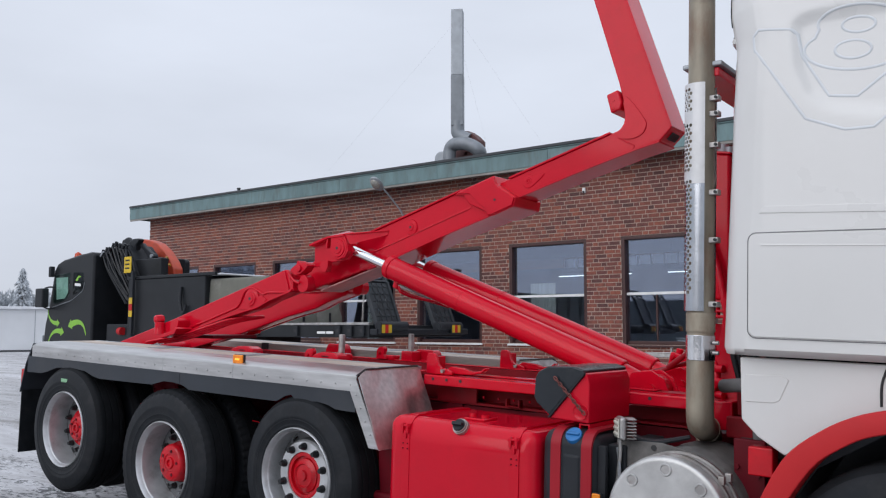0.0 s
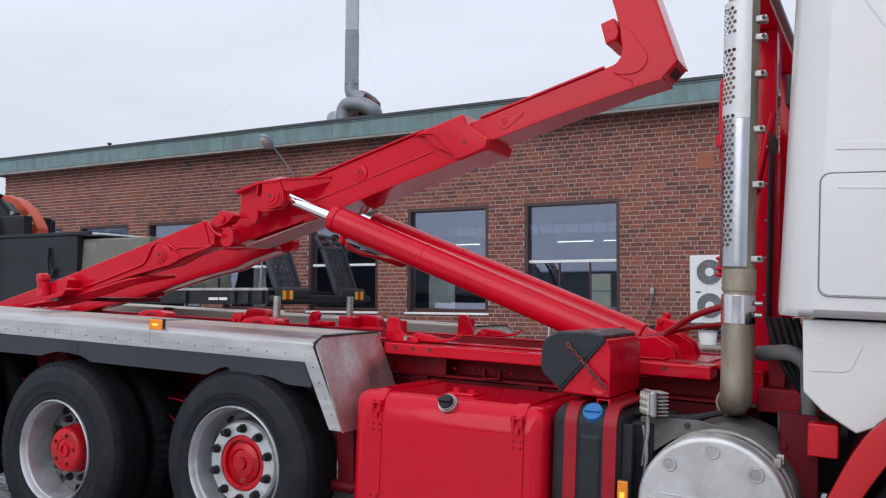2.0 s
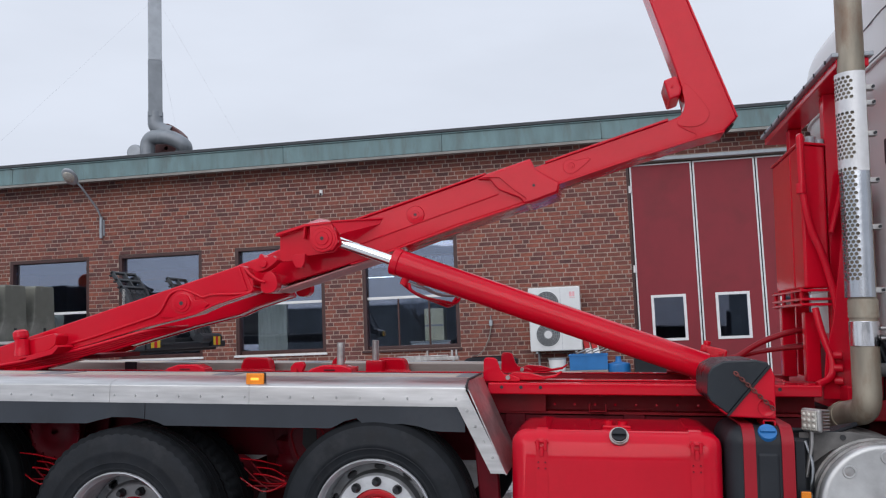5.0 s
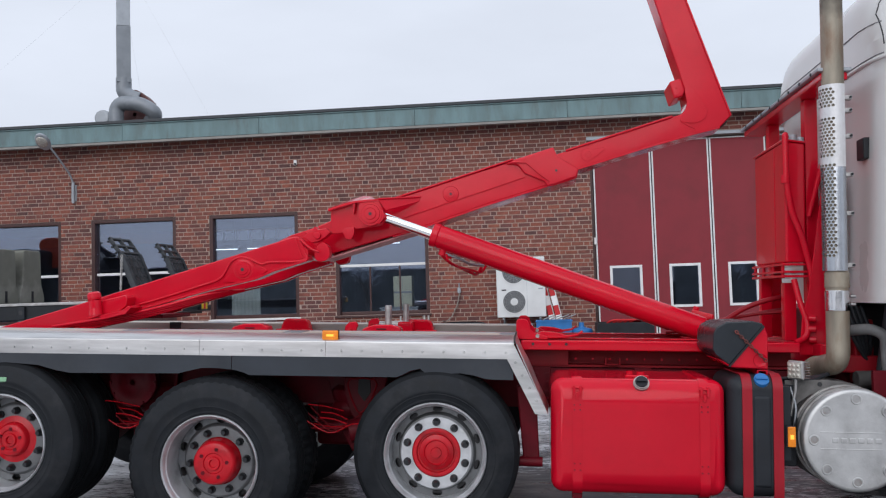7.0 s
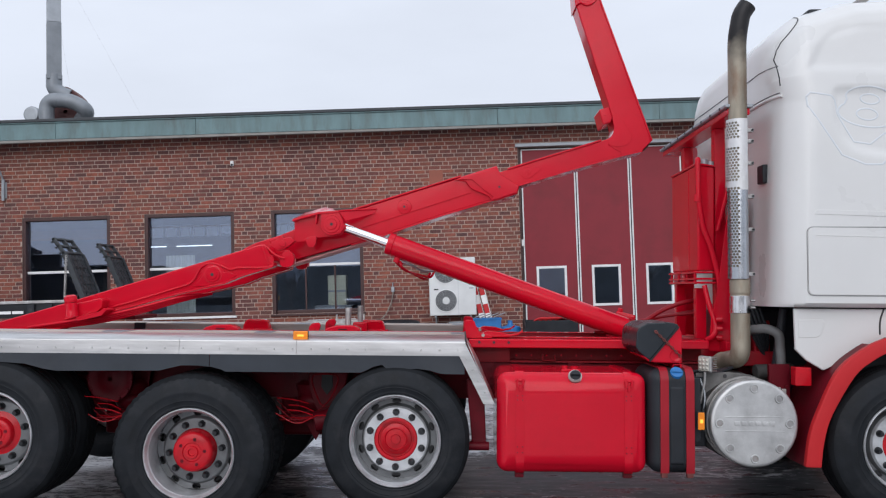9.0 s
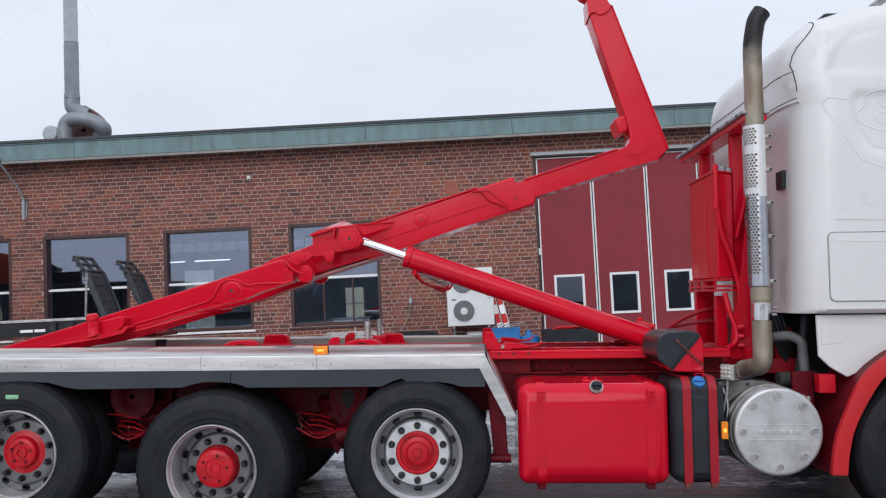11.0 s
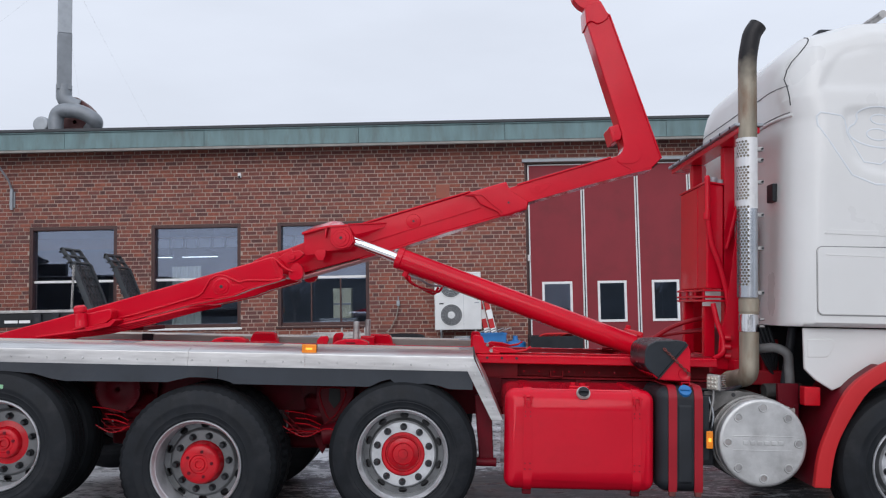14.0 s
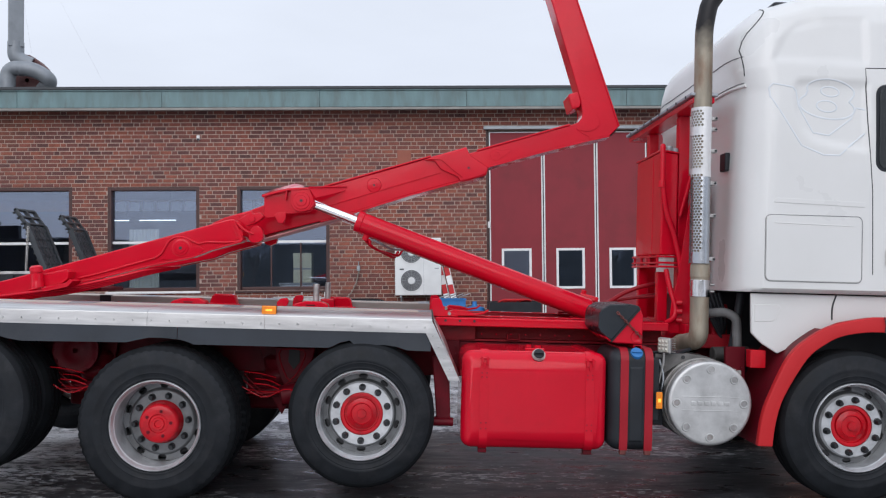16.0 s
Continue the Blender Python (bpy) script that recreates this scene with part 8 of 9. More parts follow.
def blue_drum():
    d = bpy.data.objects["blue_canister"]
    part("body", lathe_z(0, 0, [(0.01, 0.0), (0.19, 0.0), (0.20, 0.02), (0.20, 0.86), (0.19, 0.90), (0.06, 0.93), (0.045, 0.97), (0.045, 1.02), (0.01, 1.02)]), BLUE, d)
    w = thing("grey_bucket", "pale grey bucket with a lid", "bucket", (-3.55, 14.35, STACK_TOP))
    part("pail", lathe_z(0, 0, [(0.01, 0), (0.13, 0.0), (0.15, 0.2), (0.01, 0.2)]), TRIM_WHITE, w)
    part("lid", lathe_z(0, 0, [(0.157, 0.195), (0.157, 0.215), (0.01, 0.222)]), GREY_METAL, w)
    p = thing("steel_trestle", "grey steel trestle with clamps", "trestle", (-5.85, 14.9, ground_height(-5.85)))
    part("top_bar", box(-0.7, 0.5, -0.05, 0.05, 0.98, 1.05, 0.006), STEEL, p)
    for x in (-0.6, 0.4):
        for s in (-1, 1):
            part("leg", rod((x, s * 0.25, 0.0), (x, s * 0.03, 0.98), 0.022, seg=8), STEEL, p)
    for x in (-0.1, 0.36, 0.44):
        part("clamp", box(x, x + 0.035, -0.03, 0.03, 1.051, 1.16, 0.004), STEEL, p)
    for k in range(3):
        part("bar", rod((-0.65, -0.03 + 0.03 * k, 1.062), (0.3, -0.03 + 0.03 * k, 1.066), 0.011, seg=6), STEEL, p)
    s = thing("scrap_box", "dark open box of red hoses and scrap", "box", (-1.75, 14.5, ground_height(-1.75)))
    bm = bmesh.new()
    for q in ((-0.5, -0.47, -0.35, 0.35), (0.47, 0.5, -0.35, 0.35), (-0.47, 0.47, -0.35, -0.32), (-0.47, 0.47, 0.32, 0.35)):
        add_box(bm, *q, 0.02, 1.02)
    add_box(bm, -0.5, 0.5, -0.35, 0.35, 0, 0.02)
    part("crate", bm, BLACK, s)
    for k in range(5):
        part("hose", tube([(-0.42 + 0.1 * k, 0.0, 0.9), (-0.25 + 0.1 * k, -0.2, 1.07), (0.1 + 0.06 * k, -0.1, 1.05), (0.3, 0.1, 0.95)], 0.02, 8, 0.15, 4), FENDER_RED, s)


blue_drum()


# ---------- dark crane truck with flat bed, parked by the wall ----------
def crane_truck():
    T = thing("crane_truck", "black crane truck with lime arrows and loaded flat bed", "truck", (0, 0, 0))
    yn, yf = 10.0, 12.48
    g = ground_height(-15)
    # cab
    prof = [(-18.86, 1.15), (-18.80, 1.60), (-18.66, 2.00), (-18.48, 2.82), (-18.36, 2.96), (-18.1, 3.04), (-17.4, 3.13), (-16.95, 3.16), (-16.86, 3.10), (-16.86, 1.15)]
    cab2 = part("cab", prism(prof, yn, yf, 0.07, 3), DARK_TRUCK, T, "black cab with green arrow foil")
    for pts in ([(-18.42, 2.70), (-17.78, 2.74), (-17.80, 2.22), (-18.02, 2.12), (-18.38, 2.05), (-18.50, 2.10)], [(-17.66, 2.74), (-17.24, 2.72), (-17.24, 2.40), (-17.36, 2.30), (-17.66, 2.24)]):
        part("side_window", prism(pts, yn - 0.006, yn + 0.02, 0.002, 1), glass_material("green_cab_glass", 0.08, (0.6, 0.75, 0.68)) if pts[0][0] < -18 else CAB_GLASS, cab2, "cab side window")
        part("window_seat", prism(pts, yn - 0.003, yn + 0.0, 0), BLACK, cab2)
    # Opaque pale plate: light seen through the cab is put in its colour.
    part("window_light", prism([(-18.37, 2.64), (-17.88, 2.64), (-17.86, 2.30), (-17.98, 2.17), (-18.33, 2.15)], yn - 0.0045, yn - 0.001, 0), material("painted_green_light", (0.50, 0.62, 0.60), 0.6, vary=0.2, scale=3), cab2, "pale plate painted as light through the far window")
    # Thin pale tube stands for the highlight under the windows.
    part("window_line", tube([(-17.2, yn - 0.004, 2.5), (-17.25, yn - 0.004, 2.32), (-17.7, yn - 0.004, 2.12), (-18.5, yn - 0.004, 1.98)], 0.008, 6, 0.1), ZINC, cab2)
    mir = part("mirror", box(-18.72, -18.40, yn - 0.30, yn - 0.14, 1.98, 2.40, 0.03, 3), BLACK, cab2, "black mirror")
    part("mirror_arm", tube([(-18.5, yn - 0.2, 2.40), (-18.45, yn - 0.1, 2.44), (-18.4, yn + 0.02, 2.42)], 0.018, 8, 0.05), BLACK, mir)
    part("mirror_arm", tube([(-18.5, yn - 0.2, 1.98), (-18.48, yn - 0.1, 1.94), (-18.45, yn + 0.02, 1.96)], 0.018, 8, 0.05), BLACK, mir)
    part("mirror", box(-18.52, -18.42, yn - 0.12, yn - 0.01, 2.66, 2.90, 0.02), BLACK, cab2)
    part("beacon", lathe_z(-18.12, 10.35, [(0.08, 3.03), (0.085, 3.10), (0.07, 3.20), (0.01, 3.24)]), material("orange_beacon", (0.6, 0.07, 0.02), 0.25), cab2, "orange beacon")
    def swoosh(a, b, c, w, head):
        """A tapering curved arrow cut from foil."""
        A, Bp, Cp = Vector(a), Vector(b), Vector(c)
        n, left, right = 9, [], []
        for i in range(n):
            t = i / (n - 1)
            p = A * (1 - t) ** 2 + Bp * 2 * t * (1 - t) + Cp * t * t
            d = ((Bp - A) * 2 * (1 - t) + (Cp - Bp) * 2 * t).normalized()
            q = Vector((-d.y, d.x)) * w * (0.15 + 0.85 * t)
            left.append(p + q)
            right.append(p - q)
        q = Vector((-d.y, d.x)) * head
        tip = Cp + d * head * 1.3
        pts = left + [Cp + q, tip, Cp - q] + right[::-1]
        return prism([(p.x, p.y) for p in pts], yn - 0.004, yn + 0.01, 0)
    part("foil_arrow", swoosh((-18.68, 1.93), (-18.62, 1.62), (-18.27, 1.625), 0.05, 0.085), LIME, cab2, "lime green arrow foil")
    part("foil_arrow", swoosh((-17.08, 1.36), (-17.18, 1.76), (-17.66, 1.60), 0.07, 0.115), LIME, cab2)
    part("foil_arrow", swoosh((-18.62, 1.16), (-18.50, 1.52), (-18.09, 1.44), 0.06, 0.10), LIME, cab2)
    part("foil_bar", prism([(-17.58, 2.50), (-17.34, 2.48), (-17.34, 2.42), (-17.58, 2.44)], yn - 0.012, yn - 0.007, 0), TRIM_WHITE, cab2)
    part("foil_arrow", prism([(-17.56, 2.56), (-17.44, 2.66), (-17.33, 2.64), (-17.44, 2.60), (-17.46, 2.54)], yn - 0.012, yn - 0.007, 0), LIME, cab2)
    part("step_panel", box(-18.95, -16.95, yn + 0.03, yf - 0.03, 0.45, 1.16, 0.04), BLACK, T)
    part("side_vents", box(-18.93, -18.88, yn + 0.02, yn + 0.2, 1.0, 1.35, 0.01), GREY_METAL, T)
    # frame, wheels
    part("chassis", box(-18.2, -8.9, 10.75, 11.75, 0.75, 1.05, 0.01), BLACK, T)
    for x in (-17.9, -14.2, -12.85):
        w = part("wheel", lathe([(0.05, yn + 0.14), (0.26, yn + 0.10), (0.30, yn + 0.03), (0.30, yn + 0.28)], x, g + 0.52, 32), RIM, T)
        part("tyre", lathe(tyre_profile(0.52, yn + 0.02, 0.3), x, g + 0.52, 40, close=True), RUBBER, w)
        w = part("wheel", lathe([(0.05, yf - 0.14), (0.26, yf - 0.10), (0.30, yf - 0.03), (0.30, yf - 0.28)], x, g + 0.52, 32), RIM, T)
        part("tyre", lathe(tyre_profile(0.52, yf - 0.32, 0.3), x, g + 0.52, 40, close=True), RUBBER, w)
    # front load box
    bx = part("load_box", box(-15.55, -13.05, yn, yf, 1.10, 2.50, 0.02), DARK_TRUCK, T, "black steel load box")
    part("box_rim", box(-15.58, -12.75, yn - 0.02, yn + 0.05, 2.50, 2.56, 0.008), DARK_TRUCK, bx)
    part("snow_on_rim", box(-13.6, -12.7, yn + 0.08, yf - 0.3, 2.505, 2.54, 0.015), SNOW, T, "thin strip of snow")
    part("hose_loop", tube([(-13.75, yn - 0.03, 2.3), (-13.72, yn - 0.06, 1.95), (-13.62, yn - 0.06, 1.75), (-13.55, yn - 0.05, 1.95)], 0.03, 8, 0.12), BLACK, bx)
    # warning pole and sign
    pole = part("warning_pole", box(-15.33, -15.25, yn - 0.10, yn - 0.04, 1.35, 2.66, 0.006), BLACK, T, "pole with yellow and red bands")
    for k, mt in enumerate((YELLOW, FENDER_RED, YELLOW)):
        part("band", box(-15.345, -15.235, yn - 0.112, yn - 0.10, 1.74 + k * 0.13, 1.865 + k * 0.13, 0.002), mt, pole)
    part("warning_sign", box(-15.62, -15.38, yn - 0.07, yn - 0.05, 2.64, 2.97, 0.004), YELLOW, pole, "yellow warning plate")
    for z in (2.72, 2.80, 2.88):
        part("sign_bar", box(-15.57, -15.43, yn - 0.074, yn - 0.069, z, z + 0.03, 0), BLACK, pole)
    part("pole_foot", prism([(-15.42, 1.05), (-15.10, 1.05), (-15.24, 1.40), (-15.34, 1.40)], yn - 0.12, yn - 0.03, 0.006), BLACK, T)
    # crane: folded boom, orange column head, hoses
    head = [(x - 0.20, z) for x, z in ((-17.03, 2.65), (-17.03, 3.11), (-17.07, 3.37), (-17.0, 3.45), (-16.89, 3.51), (-16.61, 3.52), (-16.35, 3.475), (-16.11, 3.40), (-15.82, 3.21), (-15.57, 2.97), (-15.46, 2.80), (-15.45, 2.65))]
    ch = part("crane_head", prism(head, 11.15, 11.40, 0.03, 3), ORANGE, T, "orange crane head")
    part("head_boss", lathe([(0.02, 11.13), (0.09, 11.13), (0.11, 11.15)], -16.90, 3.40, 18), ORANGE, ch)
    part("head_pin", lathe([(0.01, 11.115), (0.04, 11.115), (0.045, 11.135)], -16.90, 3.40, 14), GAP, ch)
    for x, z in ((-15.86, 3.03), (-15.77, 2.87)):
        part("yellow_fitting", rod((x, 11.14, z), (x + 0.03, 11.08, z + 0.03), 0.022, seg=8), material("worn_yellow_paint", (0.5, 0.28, 0.03), 0.5), ch)
    part("crane_link", prism([(-16.35, 3.23), (-16.30, 3.31), (-16.22, 3.37), (-16.10, 3.42), (-15.92, 3.42), (-15.86, 3.39), (-15.98, 3.28), (-16.03, 3.12), (-16.06, 2.95), (-16.07, 2.60), (-16.20, 2.60), (-16.24, 3.06)], 10.42, 10.56, 0.02, 2), BLACK, T, "black crane link beside the head")
    part("crane_link", prism([(-16.01, 3.31), (-15.91, 3.33), (-15.72, 3.20), (-15.55, 3.09), (-15.44, 3.07), (-15.40, 3.02), (-15.44, 2.96), (-15.61, 2.95), (-15.74, 3.08)], 10.50, 10.60, 0.02, 2), BLACK, T)
    part("link_pin", rod((-15.49, 10.46, 3.02), (-15.49, 10.62, 3.02), 0.04, seg=12), GREY_METAL, T)
    part("crane_post", box(-16.30, -15.85, 10.7, 11.6, 1.05, 3.05, 0.03), DARK_TRUCK, T)
    part("crane_link", prism([(-16.62, 3.20), (-16.55, 3.42), (-16.36, 3.48), (-16.18, 3.36), (-16.16, 3.18), (-15.98, 3.02), (-16.05, 2.94), (-16.28, 3.04), (-16.36, 3.12)], 10.45, 10.56, 0.03, 2), BLACK, T)
    part("valve_cover", box(-16.02, -14.92, 10.32, 10.50, 2.50, 2.95, 0.02), DARK_TRUCK, T)
    boom = part("boom", prism([(-16.95, 2.92), (-16.78, 3.24), (-16.15, 3.30), (-15.95, 3.12), (-15.42, 2.25), (-15.42, 1.92), (-15.78, 1.98), (-16.42, 2.72)], 10.30, 10.95, 0.04), BLACK, T, "folded black crane boom")
    rnd = random.Random(5)
    for k in range(24):
        u = k / 23
        a = Vector((-16.92 + 0.95 * u, 10.26 - 0.04 * (k % 3), 3.10 + 0.14 * math.sin(2.6 * u) + rnd.uniform(-0.05, 0.03)))
        b = Vector((-15.98 + 0.50 * u, 10.24 - 0.03 * (k % 2), 2.06 + 0.25 * u + rnd.uniform(-0.10, 0.10)))
        mid = a.lerp(b, rnd.uniform(0.35, 0.6)) + Vector((rnd.uniform(-0.12, 0.08), rnd.uniform(-0.10, 0.0), rnd.uniform(-0.08, 0.08)))
        part("crane_hose", tube([a, mid, b], rnd.choice((0.014, 0.02, 0.03)), 6, 0.2, 4), (BLACK, RUBBER, DARK_TRUCK)[k % 3], boom)
        if k % 2 == 0:
            part("hose_fitting", rod(a + Vector((-0.02, 0, -0.03)), a + Vector((0.03, 0.0, 0.08)), rnd.uniform(0.028, 0.042), seg=8, bevel=0.006), BLACK, boom)
    for p, q in (((-17.30, 10.16, 3.10), (-17.12, 10.16, 3.08)), ((-17.26, 10.14, 2.97), (-17.18, 10.14, 2.94)), ((-16.86, 10.14, 3.06), (-16.74, 10.14, 3.16))):
        part("pale_fitting", rod(p, q, 0.02, seg=8), GREY_METAL, boom)
    part("roof_strut", tube([(-17.5, 10.1, 3.10), (-17.1, 10.1, 3.16), (-16.95, 10.15, 3.02), (-17.45, 10.1, 2.9)], 0.02, 6, 0.05), GREY_METAL, T)
    part("hydraulics", box(-16.55, -15.65, yn + 0.15, 10.6, 1.1, 1.6, 0.03), BLACK, T)
    part("red_coupling", rod((-16.0, yn + 0.12, 1.45), (-15.85, yn + 0.1, 1.45), 0.08, seg=12), FENDER_RED, T)
    # flat bed with folding ramps at its end
    bed = part("flat_bed", box(-13.04, -8.92, yn, yf, 1.36, 1.56, 0.01), DARK_TRUCK, T, "black flat bed with pale edge")
    part("bed_edge", box(-13.04, -8.92, yn - 0.02, yn + 0.12, 1.562, 1.602, 0.005), STEEL, bed)
    for x in (-12.6, -11.6, -10.6, -9.62, -9.36, -9.1):
        part("stake_pocket", box(x, x + 0.10, yn - 0.045, yn - 0.002, 1.38, 1.55, 0.006), BLACK, bed)
        part("pocket_hole", rod((x + 0.05, yn - 0.048, 1.47), (x + 0.05, yn - 0.04, 1.47), 0.03, seg=10), GAP, bed)
    part("plain_bar", box(-10.05, -9.86, yn - 0.026, yn - 0.021, 1.42, 1.46, 0), TRIM_WHITE, bed)
    part("plain_bar", box(-9.84, -9.68, yn - 0.026, yn - 0.021, 1.42, 1.46, 0), TRIM_WHITE, bed)
    part("rear_beam", box(-8.92, -8.76, yn, yf, 1.40, 1.50, 0.02), BLACK, bed)
    for y in (yn + 0.05, yf - 0.57):
        board = part("marker_board", box(-8.76, -8.70, y - 0.02, y + 0.26, 1.42, 1.58, 0.006), BLACK, bed, "marker plate with yellow and red bands")
        for k, mt in enumerate((YELLOW, FENDER_RED, YELLOW)):
            part("band", box(-8.70, -8.694, y + 0.08 * k, y + 0.076 + 0.08 * k, 1.435, 1.565, 0.001, 1), mt, board)
    for y in (yn + 0.10, 11.60):
        foot = Vector((-8.86, y, 1.52))
        m = Matrix.Translation(foot) @ Matrix.Rotation(radians(-22), 4, 'Y')
        knee = m @ Vector((0, 0, 0.80))
        m2 = Matrix.Translation(knee) @ Matrix.Rotation(radians(-35), 4, 'Y')
        ramp = part("loading_ramp", box(-0.03, 0.05, 0.0, 0.05, 0, 0.80, 0.006, 1, m), RAMP_STEEL, T, "black folding loading ramp")
        part("ramp_beam", box(-0.03, 0.05, 0.55, 0.60, 0, 0.80, 0.006, 1, m), RAMP_STEEL, ramp)
        # slotted plate between the beams, open ladder at the tip
        for k in range(4):
            part("ramp_plate", box(0.0, 0.02, 0.056 + 0.127 * k, 0.056 + 0.098 + 0.127 * k, 0, 0.78, 0.003, 1, m), RAMP_STEEL, ramp)
            for q in range(6):
                part("ramp_tread", box(0.02, 0.032, 0.07 + 0.127 * k, 0.15 + 0.127 * k, 0.05 + 0.13 * q, 0.085 + 0.13 * q, 0.003, 1, m), RAMP_STEEL, ramp)
        for p, q in ((0.0, 0.04), (0.28, 0.32), (0.56, 0.60)):
            part("ramp_beam", box(-0.02, 0.03, p, q, -0.005, 0.28, 0.004, 1, m2), RAMP_STEEL, ramp)
        for z in (0.0, 0.12, 0.245):
            part("ramp_rung", box(-0.015, 0.025, 0.0, 0.60, z, z + 0.035, 0.003, 1, m2), RAMP_STEEL, ramp)
        for k in range(11):
            mm, z = (m, 0.06 + k * 0.1) if k < 8 else (m2, (k - 8) * 0.1 + 0.03)
            part("ramp_tooth", box(-0.050, -0.03, 0.0, 0.05, z, z + 0.025, 0.003, 1, mm), RAMP_STEEL, ramp)
        part("ramp_hinge", rod(foot + Vector((0.08, -0.03, 0.02)), foot + Vector((0.08, 0.63, 0.02)), 0.08, seg=14), BLACK, ramp)
    bm = bmesh.new()
    for i in range(26):
        p = Vector((-9.12, yn + 0.1, 2.22)) + Vector((-0.02, -0.02, -0.70)) * (i / 25)
        m = Matrix.Translation(p) @ Matrix.Rotation(radians(90) if i % 2 else 0, 4, 'Z')
        pr = [m @ Vector((0.016 * math.cos(t * math.pi / 3), 0, 0.024 * math.sin(t * math.pi / 3))) for t in range(6)]
        add_tube(bm, pr + [pr[0]], 0.006, 5, False)
    part("ramp_chain", bm, STEEL, T, "hanging steel chain")
    return T


crane_truck()


def concrete_block(y, top):
    """A barrier block lying along the bed, with flared foot."""
    b = thing("concrete_block", "grey-olive concrete barrier block on the flat bed", "concrete block", (-12.29, y, 1.606), group="concrete blocks")
    h = top - 1.606
    sec = [(-0.34, 0.0), (0.34, 0.0), (0.34, 0.12), (0.26, 0.30), (0.235, h - 0.03), (0.21, h), (-0.21, h), (-0.235, h - 0.03), (-0.26, 0.30), (-0.34, 0.12)]
    bm = bmesh.new()
    a = [bm.verts.new((-0.80, v, z)) for v, z in sec]
    c = [bm.verts.new((0.80, v, z)) for v, z in sec]
    bm.faces.new(a), bm.faces.new(c)
    for i in range(len(sec)):
        bm.faces.new((a[i], a[(i + 1) % len(sec)], c[(i + 1) % len(sec)], c[i]))
    bmesh.ops.recalc_face_normals(bm, faces=bm.faces[:])
    soften(bm, 0.03, 3, 0.3)
    part("block", bm, CONCRETE, b)
    part("lifting_slot", box(0.785, 0.804, -0.03, 0.03, 0.02, 0.20, 0.004), BLACK, b)


for y, top in ((10.36, 2.44), (11.05, 2.46), (11.74, 2.47)):
    concrete_block(y, top)


# ---------- distance: white shed, trees, low rows behind the camera ----------
def white_shed(name, at, turn, length, height, label, dark=False):
    s = thing(name, label, "shed", at, turn=turn)
    panel = material("dark_cladding", (0.10, 0.11, 0.11), 0.8, vary=0.3, scale=0.5) if dark else material("white_cladding", (0.70, 0.72, 0.74), 0.6, vary=0.05, scale=0.8)
    part("wall", box(-length / 2, length / 2, 0, 6, 0.0, height, 0.02), panel, s)
    part("roof", box(-length / 2 - 0.2, length / 2 + 0.2, -0.2, 6.2, height, height + 0.16, 0.02), SNOW, s, "snow-dusted flat roof")
    part("plinth", box(-length / 2, length / 2, -0.03, 0.0, 0.0, 0.12, 0), ROOFING, s)
    x = -length / 2 + 2.5
    while x < length / 2:
        part("joint", box(x, x + 0.03, -0.012, 0.0, 0.12, height - 0.02, 0), GREY_METAL, s)
        x += 3.0
    return s


white_shed("white_shed", (-50.0, 22.0, ground_height(-50) - 0.02), 62, 34, 2.45, "long low white shed with a snowy roof")


def spruce(at, h, seed):
    t = thing("spruce", "frosted dark spruce tree", "tree", at, group="frosted trees")
    rnd = random.Random(seed)
    part("trunk", rod((0, 0, -0.2), (0, 0, h), h * 0.02, 0.01, 8), BARK, t)
    bm = bmesh.new()
    for i in range(420):
        f = rnd.random() ** 0.8
        z = h * (0.08 + 0.92 * f)
        R = h * 0.24 * (1 - f) ** 0.85 + 0.05
        a = rnd.uniform(0, 2 * math.pi)
        r = R * rnd.uniform(0.35, 1.1)
        c = Vector((r * math.cos(a), r * math.sin(a), z - 0.25 * r))
        d = Vector((math.cos(a), math.sin(a), -0.45)).normalized()
        s = Vector((-math.sin(a), math.cos(a), 0))
        ln, wd = h * 0.05 * rnd.uniform(0.6, 1.3), h * 0.022 * rnd.uniform(0.6, 1.4)
        vs = [bm.verts.new(c - d * ln * 0.4 + s * wd), bm.verts.new(c - d * ln * 0.4 - s * wd), bm.verts.new(c + d * ln - Vector((0, 0, ln * 0.2))), bm.verts.new(c + Vector((0, 0, wd)))]
        bm.faces.new((vs[0], vs[2], vs[3]))
        bm.faces.new((vs[1], vs[3], vs[2]))
        bm.faces.new((vs[0], vs[1], vs[2]))
    part("crown", bm, FROST_HAZE, t, "frosted needle branches paled for haze")


def bare_tree(at, h, seed, fine=0.038):
    t = thing("bare_tree", "leafless frosted tree with fine twigs", "tree", at, group="frosted trees")
    rnd = random.Random(seed)
    bm = bmesh.new()
    tw = bmesh.new()
    def grow(p, d, ln, r, depth):
        q = p + d * ln
        add_rod(bm if depth < 3 else tw, p, q, max(r, fine), max(r * 0.62, fine * 0.8), 5 if depth < 3 else 3, False)
        if depth >= 5:
            return
        for _ in range(3 if depth else 5):
            nd = (d + Vector((rnd.uniform(-0.75, 0.75), rnd.uniform(-0.75, 0.75), rnd.uniform(-0.15, 0.5)))).normalized()
            grow(p + d * ln * rnd.uniform(0.55, 1.0), nd, ln * rnd.uniform(0.6, 0.8), r * 0.6, depth + 1)
    grow(Vector((0, 0, -0.2)), Vector((0, 0, 1)), h * 0.26, h * 0.022, 0)
    part("trunk", bm, BARK, t)
    part("twigs", tw, FROST_HAZE, t, "fine frosted twigs paled for haze")["kind"] = "stuff"


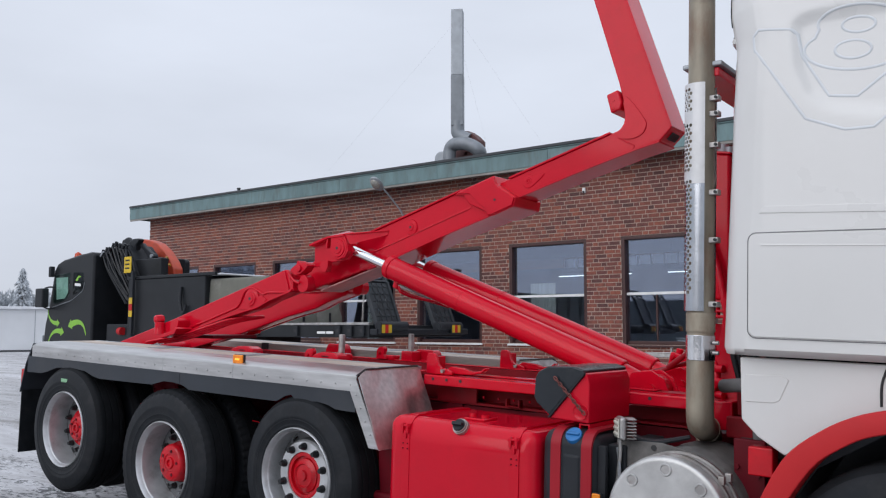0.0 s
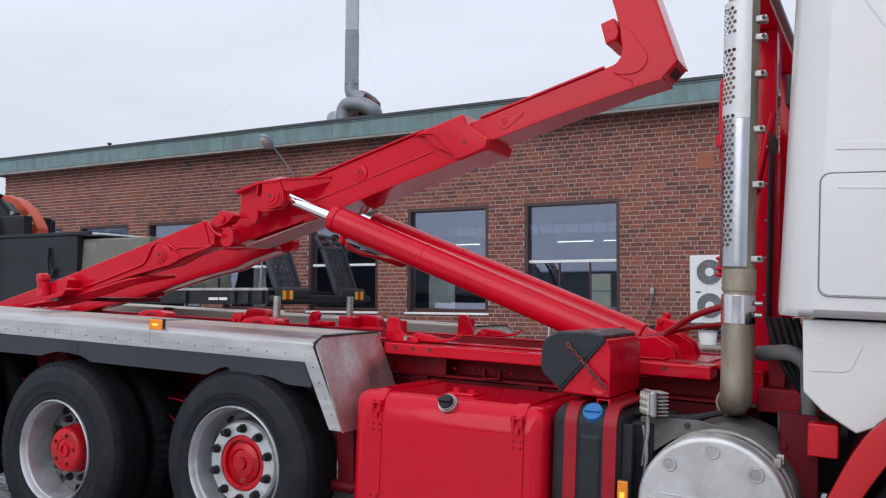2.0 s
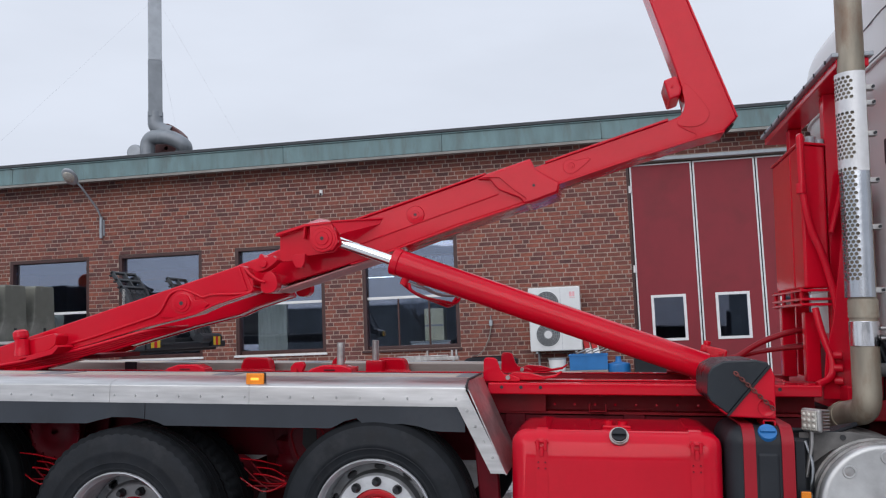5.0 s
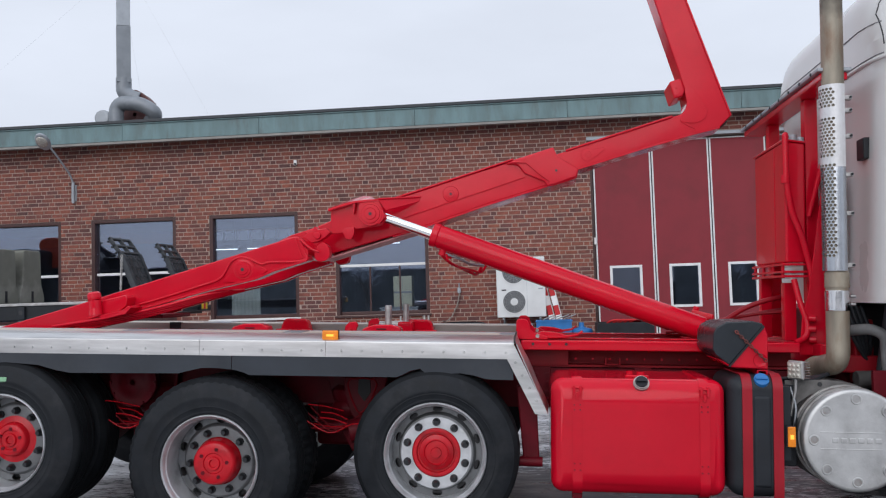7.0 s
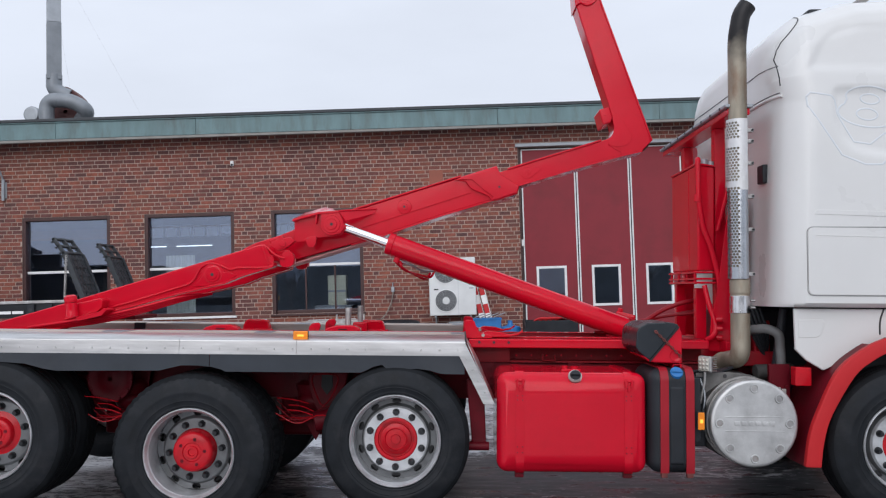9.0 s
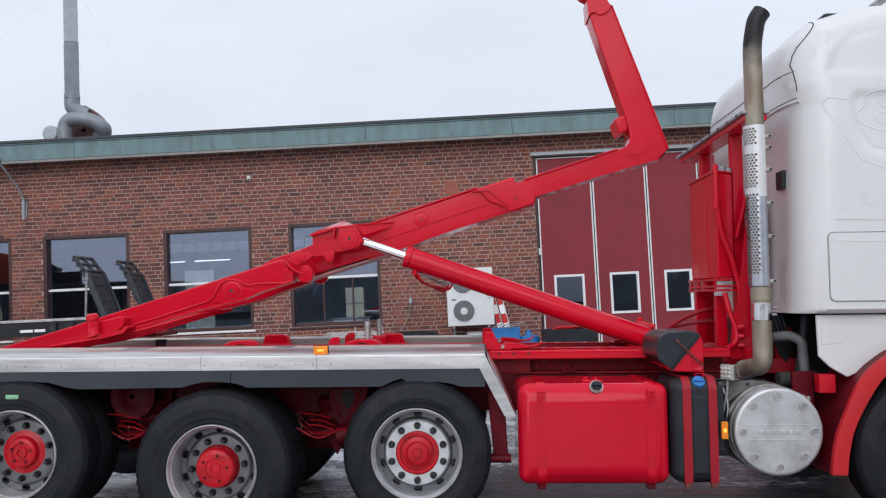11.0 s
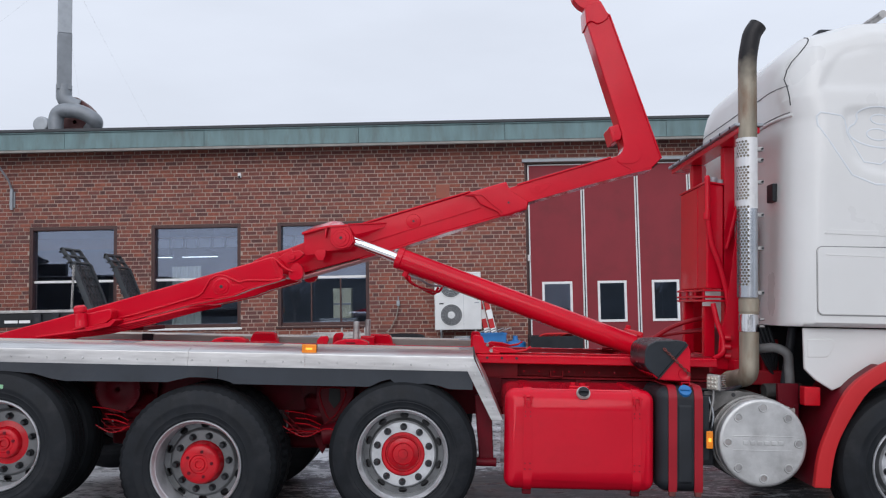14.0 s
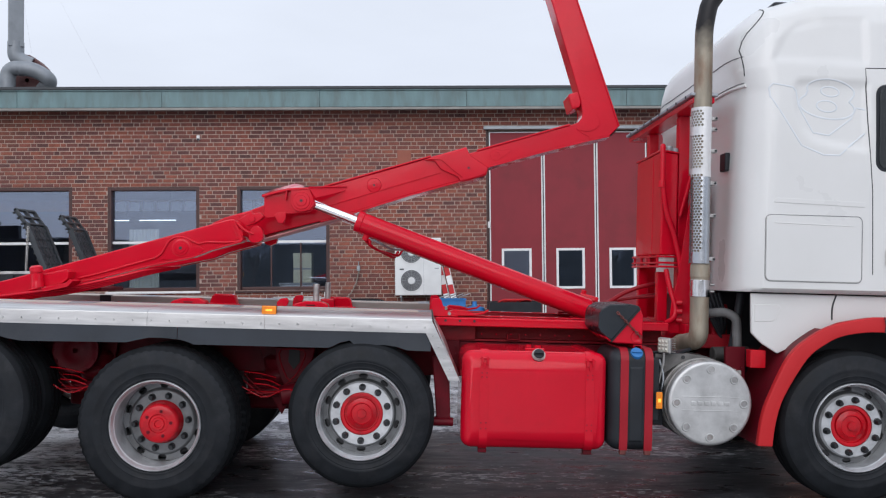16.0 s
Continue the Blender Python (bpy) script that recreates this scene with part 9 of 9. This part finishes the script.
for k, (ang, dist, h) in enumerate(((153.35, 100, 7.6), (155.2, 104, 6.4))):
    spruce((dist * math.cos(radians(ang)), dist * math.sin(radians(ang)), 0.1), h, 40 + k)
for k, (ang, dist, h) in enumerate(((152.2, 112, 9.0), (152.7, 105, 8.4), (153.0, 118, 9.2), (153.65, 108, 8.9), (154.0, 116, 9.4), (154.4, 112, 9.0), (154.7, 108, 8.6), (155.5, 110, 9.0), (151.6, 115, 8.8))):
    bare_tree((dist * math.cos(radians(ang)), dist * math.sin(radians(ang)), 0.1), h, 70 + k)

# unseen behind the camera: a hall added to darken pane reflections, and reflected trees
white_shed("hall", (-6.0, -46.0, ground_height(0) - 0.02), 180, 60, 4.3, "long low dark hall added unseen for pane reflections", True)
for k, (x, y, h) in enumerate(((-19.3, -45, 8.8), (-2.5, -45, 8.5), (14, -44, 8.0))):
    bare_tree((x, y, -0.1), h, 90 + k, 0.012)
for k, (x, y, h) in enumerate(((-44, -4, 9), (-49, -9, 10), (-54, -12, 10), (-60, -17, 11), (-66, -20, 11))):
    bare_tree((x, y, ground_height(x) - 0.1), h, 120 + k, 0.03)


# ---------- brickwork, last: the pieces of the wall ----------
def brick_material():
    m = material("mottled_brick", (1, 1, 1), 0.85, vary=0.24, scale=11, bump=0.6, bump_scale=70, stain=(0.10, 0.06, 0.06), stain_amount=0.35, stain_scale=0.8, spec=0.25)
    n, l = m.node_tree.nodes, m.node_tree.links
    mul = next(x for x in n if x.type == 'MIX_RGB' and x.blend_type == 'MULTIPLY')
    oi, ge = n.new("ShaderNodeObjectInfo"), n.new("ShaderNodeNewGeometry")
    add, fr, ramp = n.new("ShaderNodeMath"), n.new("ShaderNodeMath"), n.new("ShaderNodeValToRGB")
    add.operation, fr.operation = 'ADD', 'FRACT'
    l.new(oi.outputs["Random"], add.inputs[0])
    l.new(ge.outputs["Random Per Island"], add.inputs[1])
    l.new(add.outputs[0], fr.inputs[0])
    l.new(fr.outputs[0], ramp.inputs[0])
    e = ramp.color_ramp.elements
    e[0].position, e[0].color = 0.0, (0.113, 0.055, 0.051, 1)
    e[1].position, e[1].color = 1.0, (0.282, 0.095, 0.064, 1)
    for p, c in ((0.18, (0.156, 0.064, 0.057, 1)), (0.5, (0.211, 0.077, 0.061, 1)), (0.82, (0.250, 0.086, 0.063, 1))):
        e.new(p).color = c
    # newer, more orange bricks in patches
    no, mr, mx = n.new("ShaderNodeTexNoise"), n.new("ShaderNodeMapRange"), n.new("ShaderNodeMixRGB")
    ge2 = n.new("ShaderNodeNewGeometry")
    no.inputs["Scale"].default_value, no.inputs["Detail"].default_value = 0.55, 3
    l.new(ge2.outputs["Position"], no.inputs["Vector"])
    mr.inputs["From Min"].default_value, mr.inputs["From Max"].default_value, mr.inputs["To Max"].default_value = 0.52, 0.70, 0.45
    l.new(no.outputs["Fac"], mr.inputs["Value"])
    l.new(mr.outputs[0], mx.inputs[0])
    l.new(ramp.outputs[0], mx.inputs[1])
    mx.inputs[2].default_value = (0.275, 0.098, 0.060, 1)
    l.new(mx.outputs[0], mul.inputs[1])
    return m


def lay_bricks():
    mat = brick_material()
    course, joint = 0.0862, 0.0135
    holes = [(a, b, WIN_BOTTOM, WIN_TOP) for a, b in WINDOWS] + [(GATE_L, GATE_R, -1.0, GATE_TOP)]
    rnd = random.Random(11)
    verts, faces, singles = [], [], []
    rows = int((WALL_TOP + 0.10) / course)
    for row in range(rows):
        z0 = -0.032 + row * course
        z1 = min(z0 + course - joint, WALL_TOP - 0.004)
        if z1 - z0 < 0.02:
            continue
        spans, x = [], WALL_L
        for a, b, lo, hi in holes:
            if z1 > lo + 0.01 and z0 < hi - 0.01:
                spans.append((x, a))
                x = b
        spans.append((x, WALL_R))
        shift = (0.0, 0.3125, 0.12, 0.44)[row % 4] + rnd.uniform(-0.01, 0.01)
        for a, b in spans:
            x, k = math.floor((a - shift) / 0.625) * 0.625 + shift, 0
            while x < b:
                ln = (0.25, 0.25, 0.125)[k % 3]
                p, q = max(x, a) + 0.001, min(x + ln - joint, b)
                x += ln
                k += 1
                if q - p < 0.03:
                    continue
                lo, hi = z0 + rnd.uniform(-0.0015, 0.0015), z1 + rnd.uniform(-0.0015, 0.0015)
                y = WALL_Y - 0.004 + rnd.uniform(-0.003, 0.003)
                if -5.40 < p < -3.72 and 1.05 < lo < 4.75 and len(singles) < 300:
                    singles.append((p, q, lo, hi, y))
                    continue
                i = len(verts)
                yb, c = y + 0.03, 0.003
                verts += [(p, yb, lo), (q, yb, lo), (q, yb, hi), (p, yb, hi), (p + c, y, lo + c), (q - c, y, lo + c), (q - c, y, hi - c), (p + c, y, hi - c)]
                faces += [(i + 4, i + 5, i + 6, i + 7), (i, i + 1, i + 5, i + 4), (i + 1, i + 2, i + 6, i + 5), (i + 2, i + 3, i + 7, i + 6), (i + 3, i, i + 4, i + 7)]
    me = bpy.data.meshes.new("brickwork")
    me.from_pydata(verts, [], faces)
    me.materials.append(mat)
    ob = new("brickwork", me)
    ob.parent = wall
    ob["kind"] = "stuff"
    ob["label"] = "mottled red-brown bricks"
    shapes = {}
    for p, q, lo, hi, y in singles:
        key = (round(q - p, 3), round(hi - lo, 3))
        if key not in shapes:
            w, h, c = key[0], key[1], 0.003
            v = [(0, 0.03, 0), (w, 0.03, 0), (w, 0.03, h), (0, 0.03, h), (c, 0, c), (w - c, 0, c), (w - c, 0, h - c), (c, 0, h - c)]
            f = [(4, 5, 6, 7), (0, 1, 5, 4), (1, 2, 6, 5), (2, 3, 7, 6), (3, 0, 4, 7)]
            s = bpy.data.meshes.new("brick")
            s.from_pydata(v, [], f)
            s.materials.append(mat)
            shapes[key] = s
        b = new("brick", shapes[key])
        b.location = (p, y, lo)
        b.parent = wall


lay_bricks()
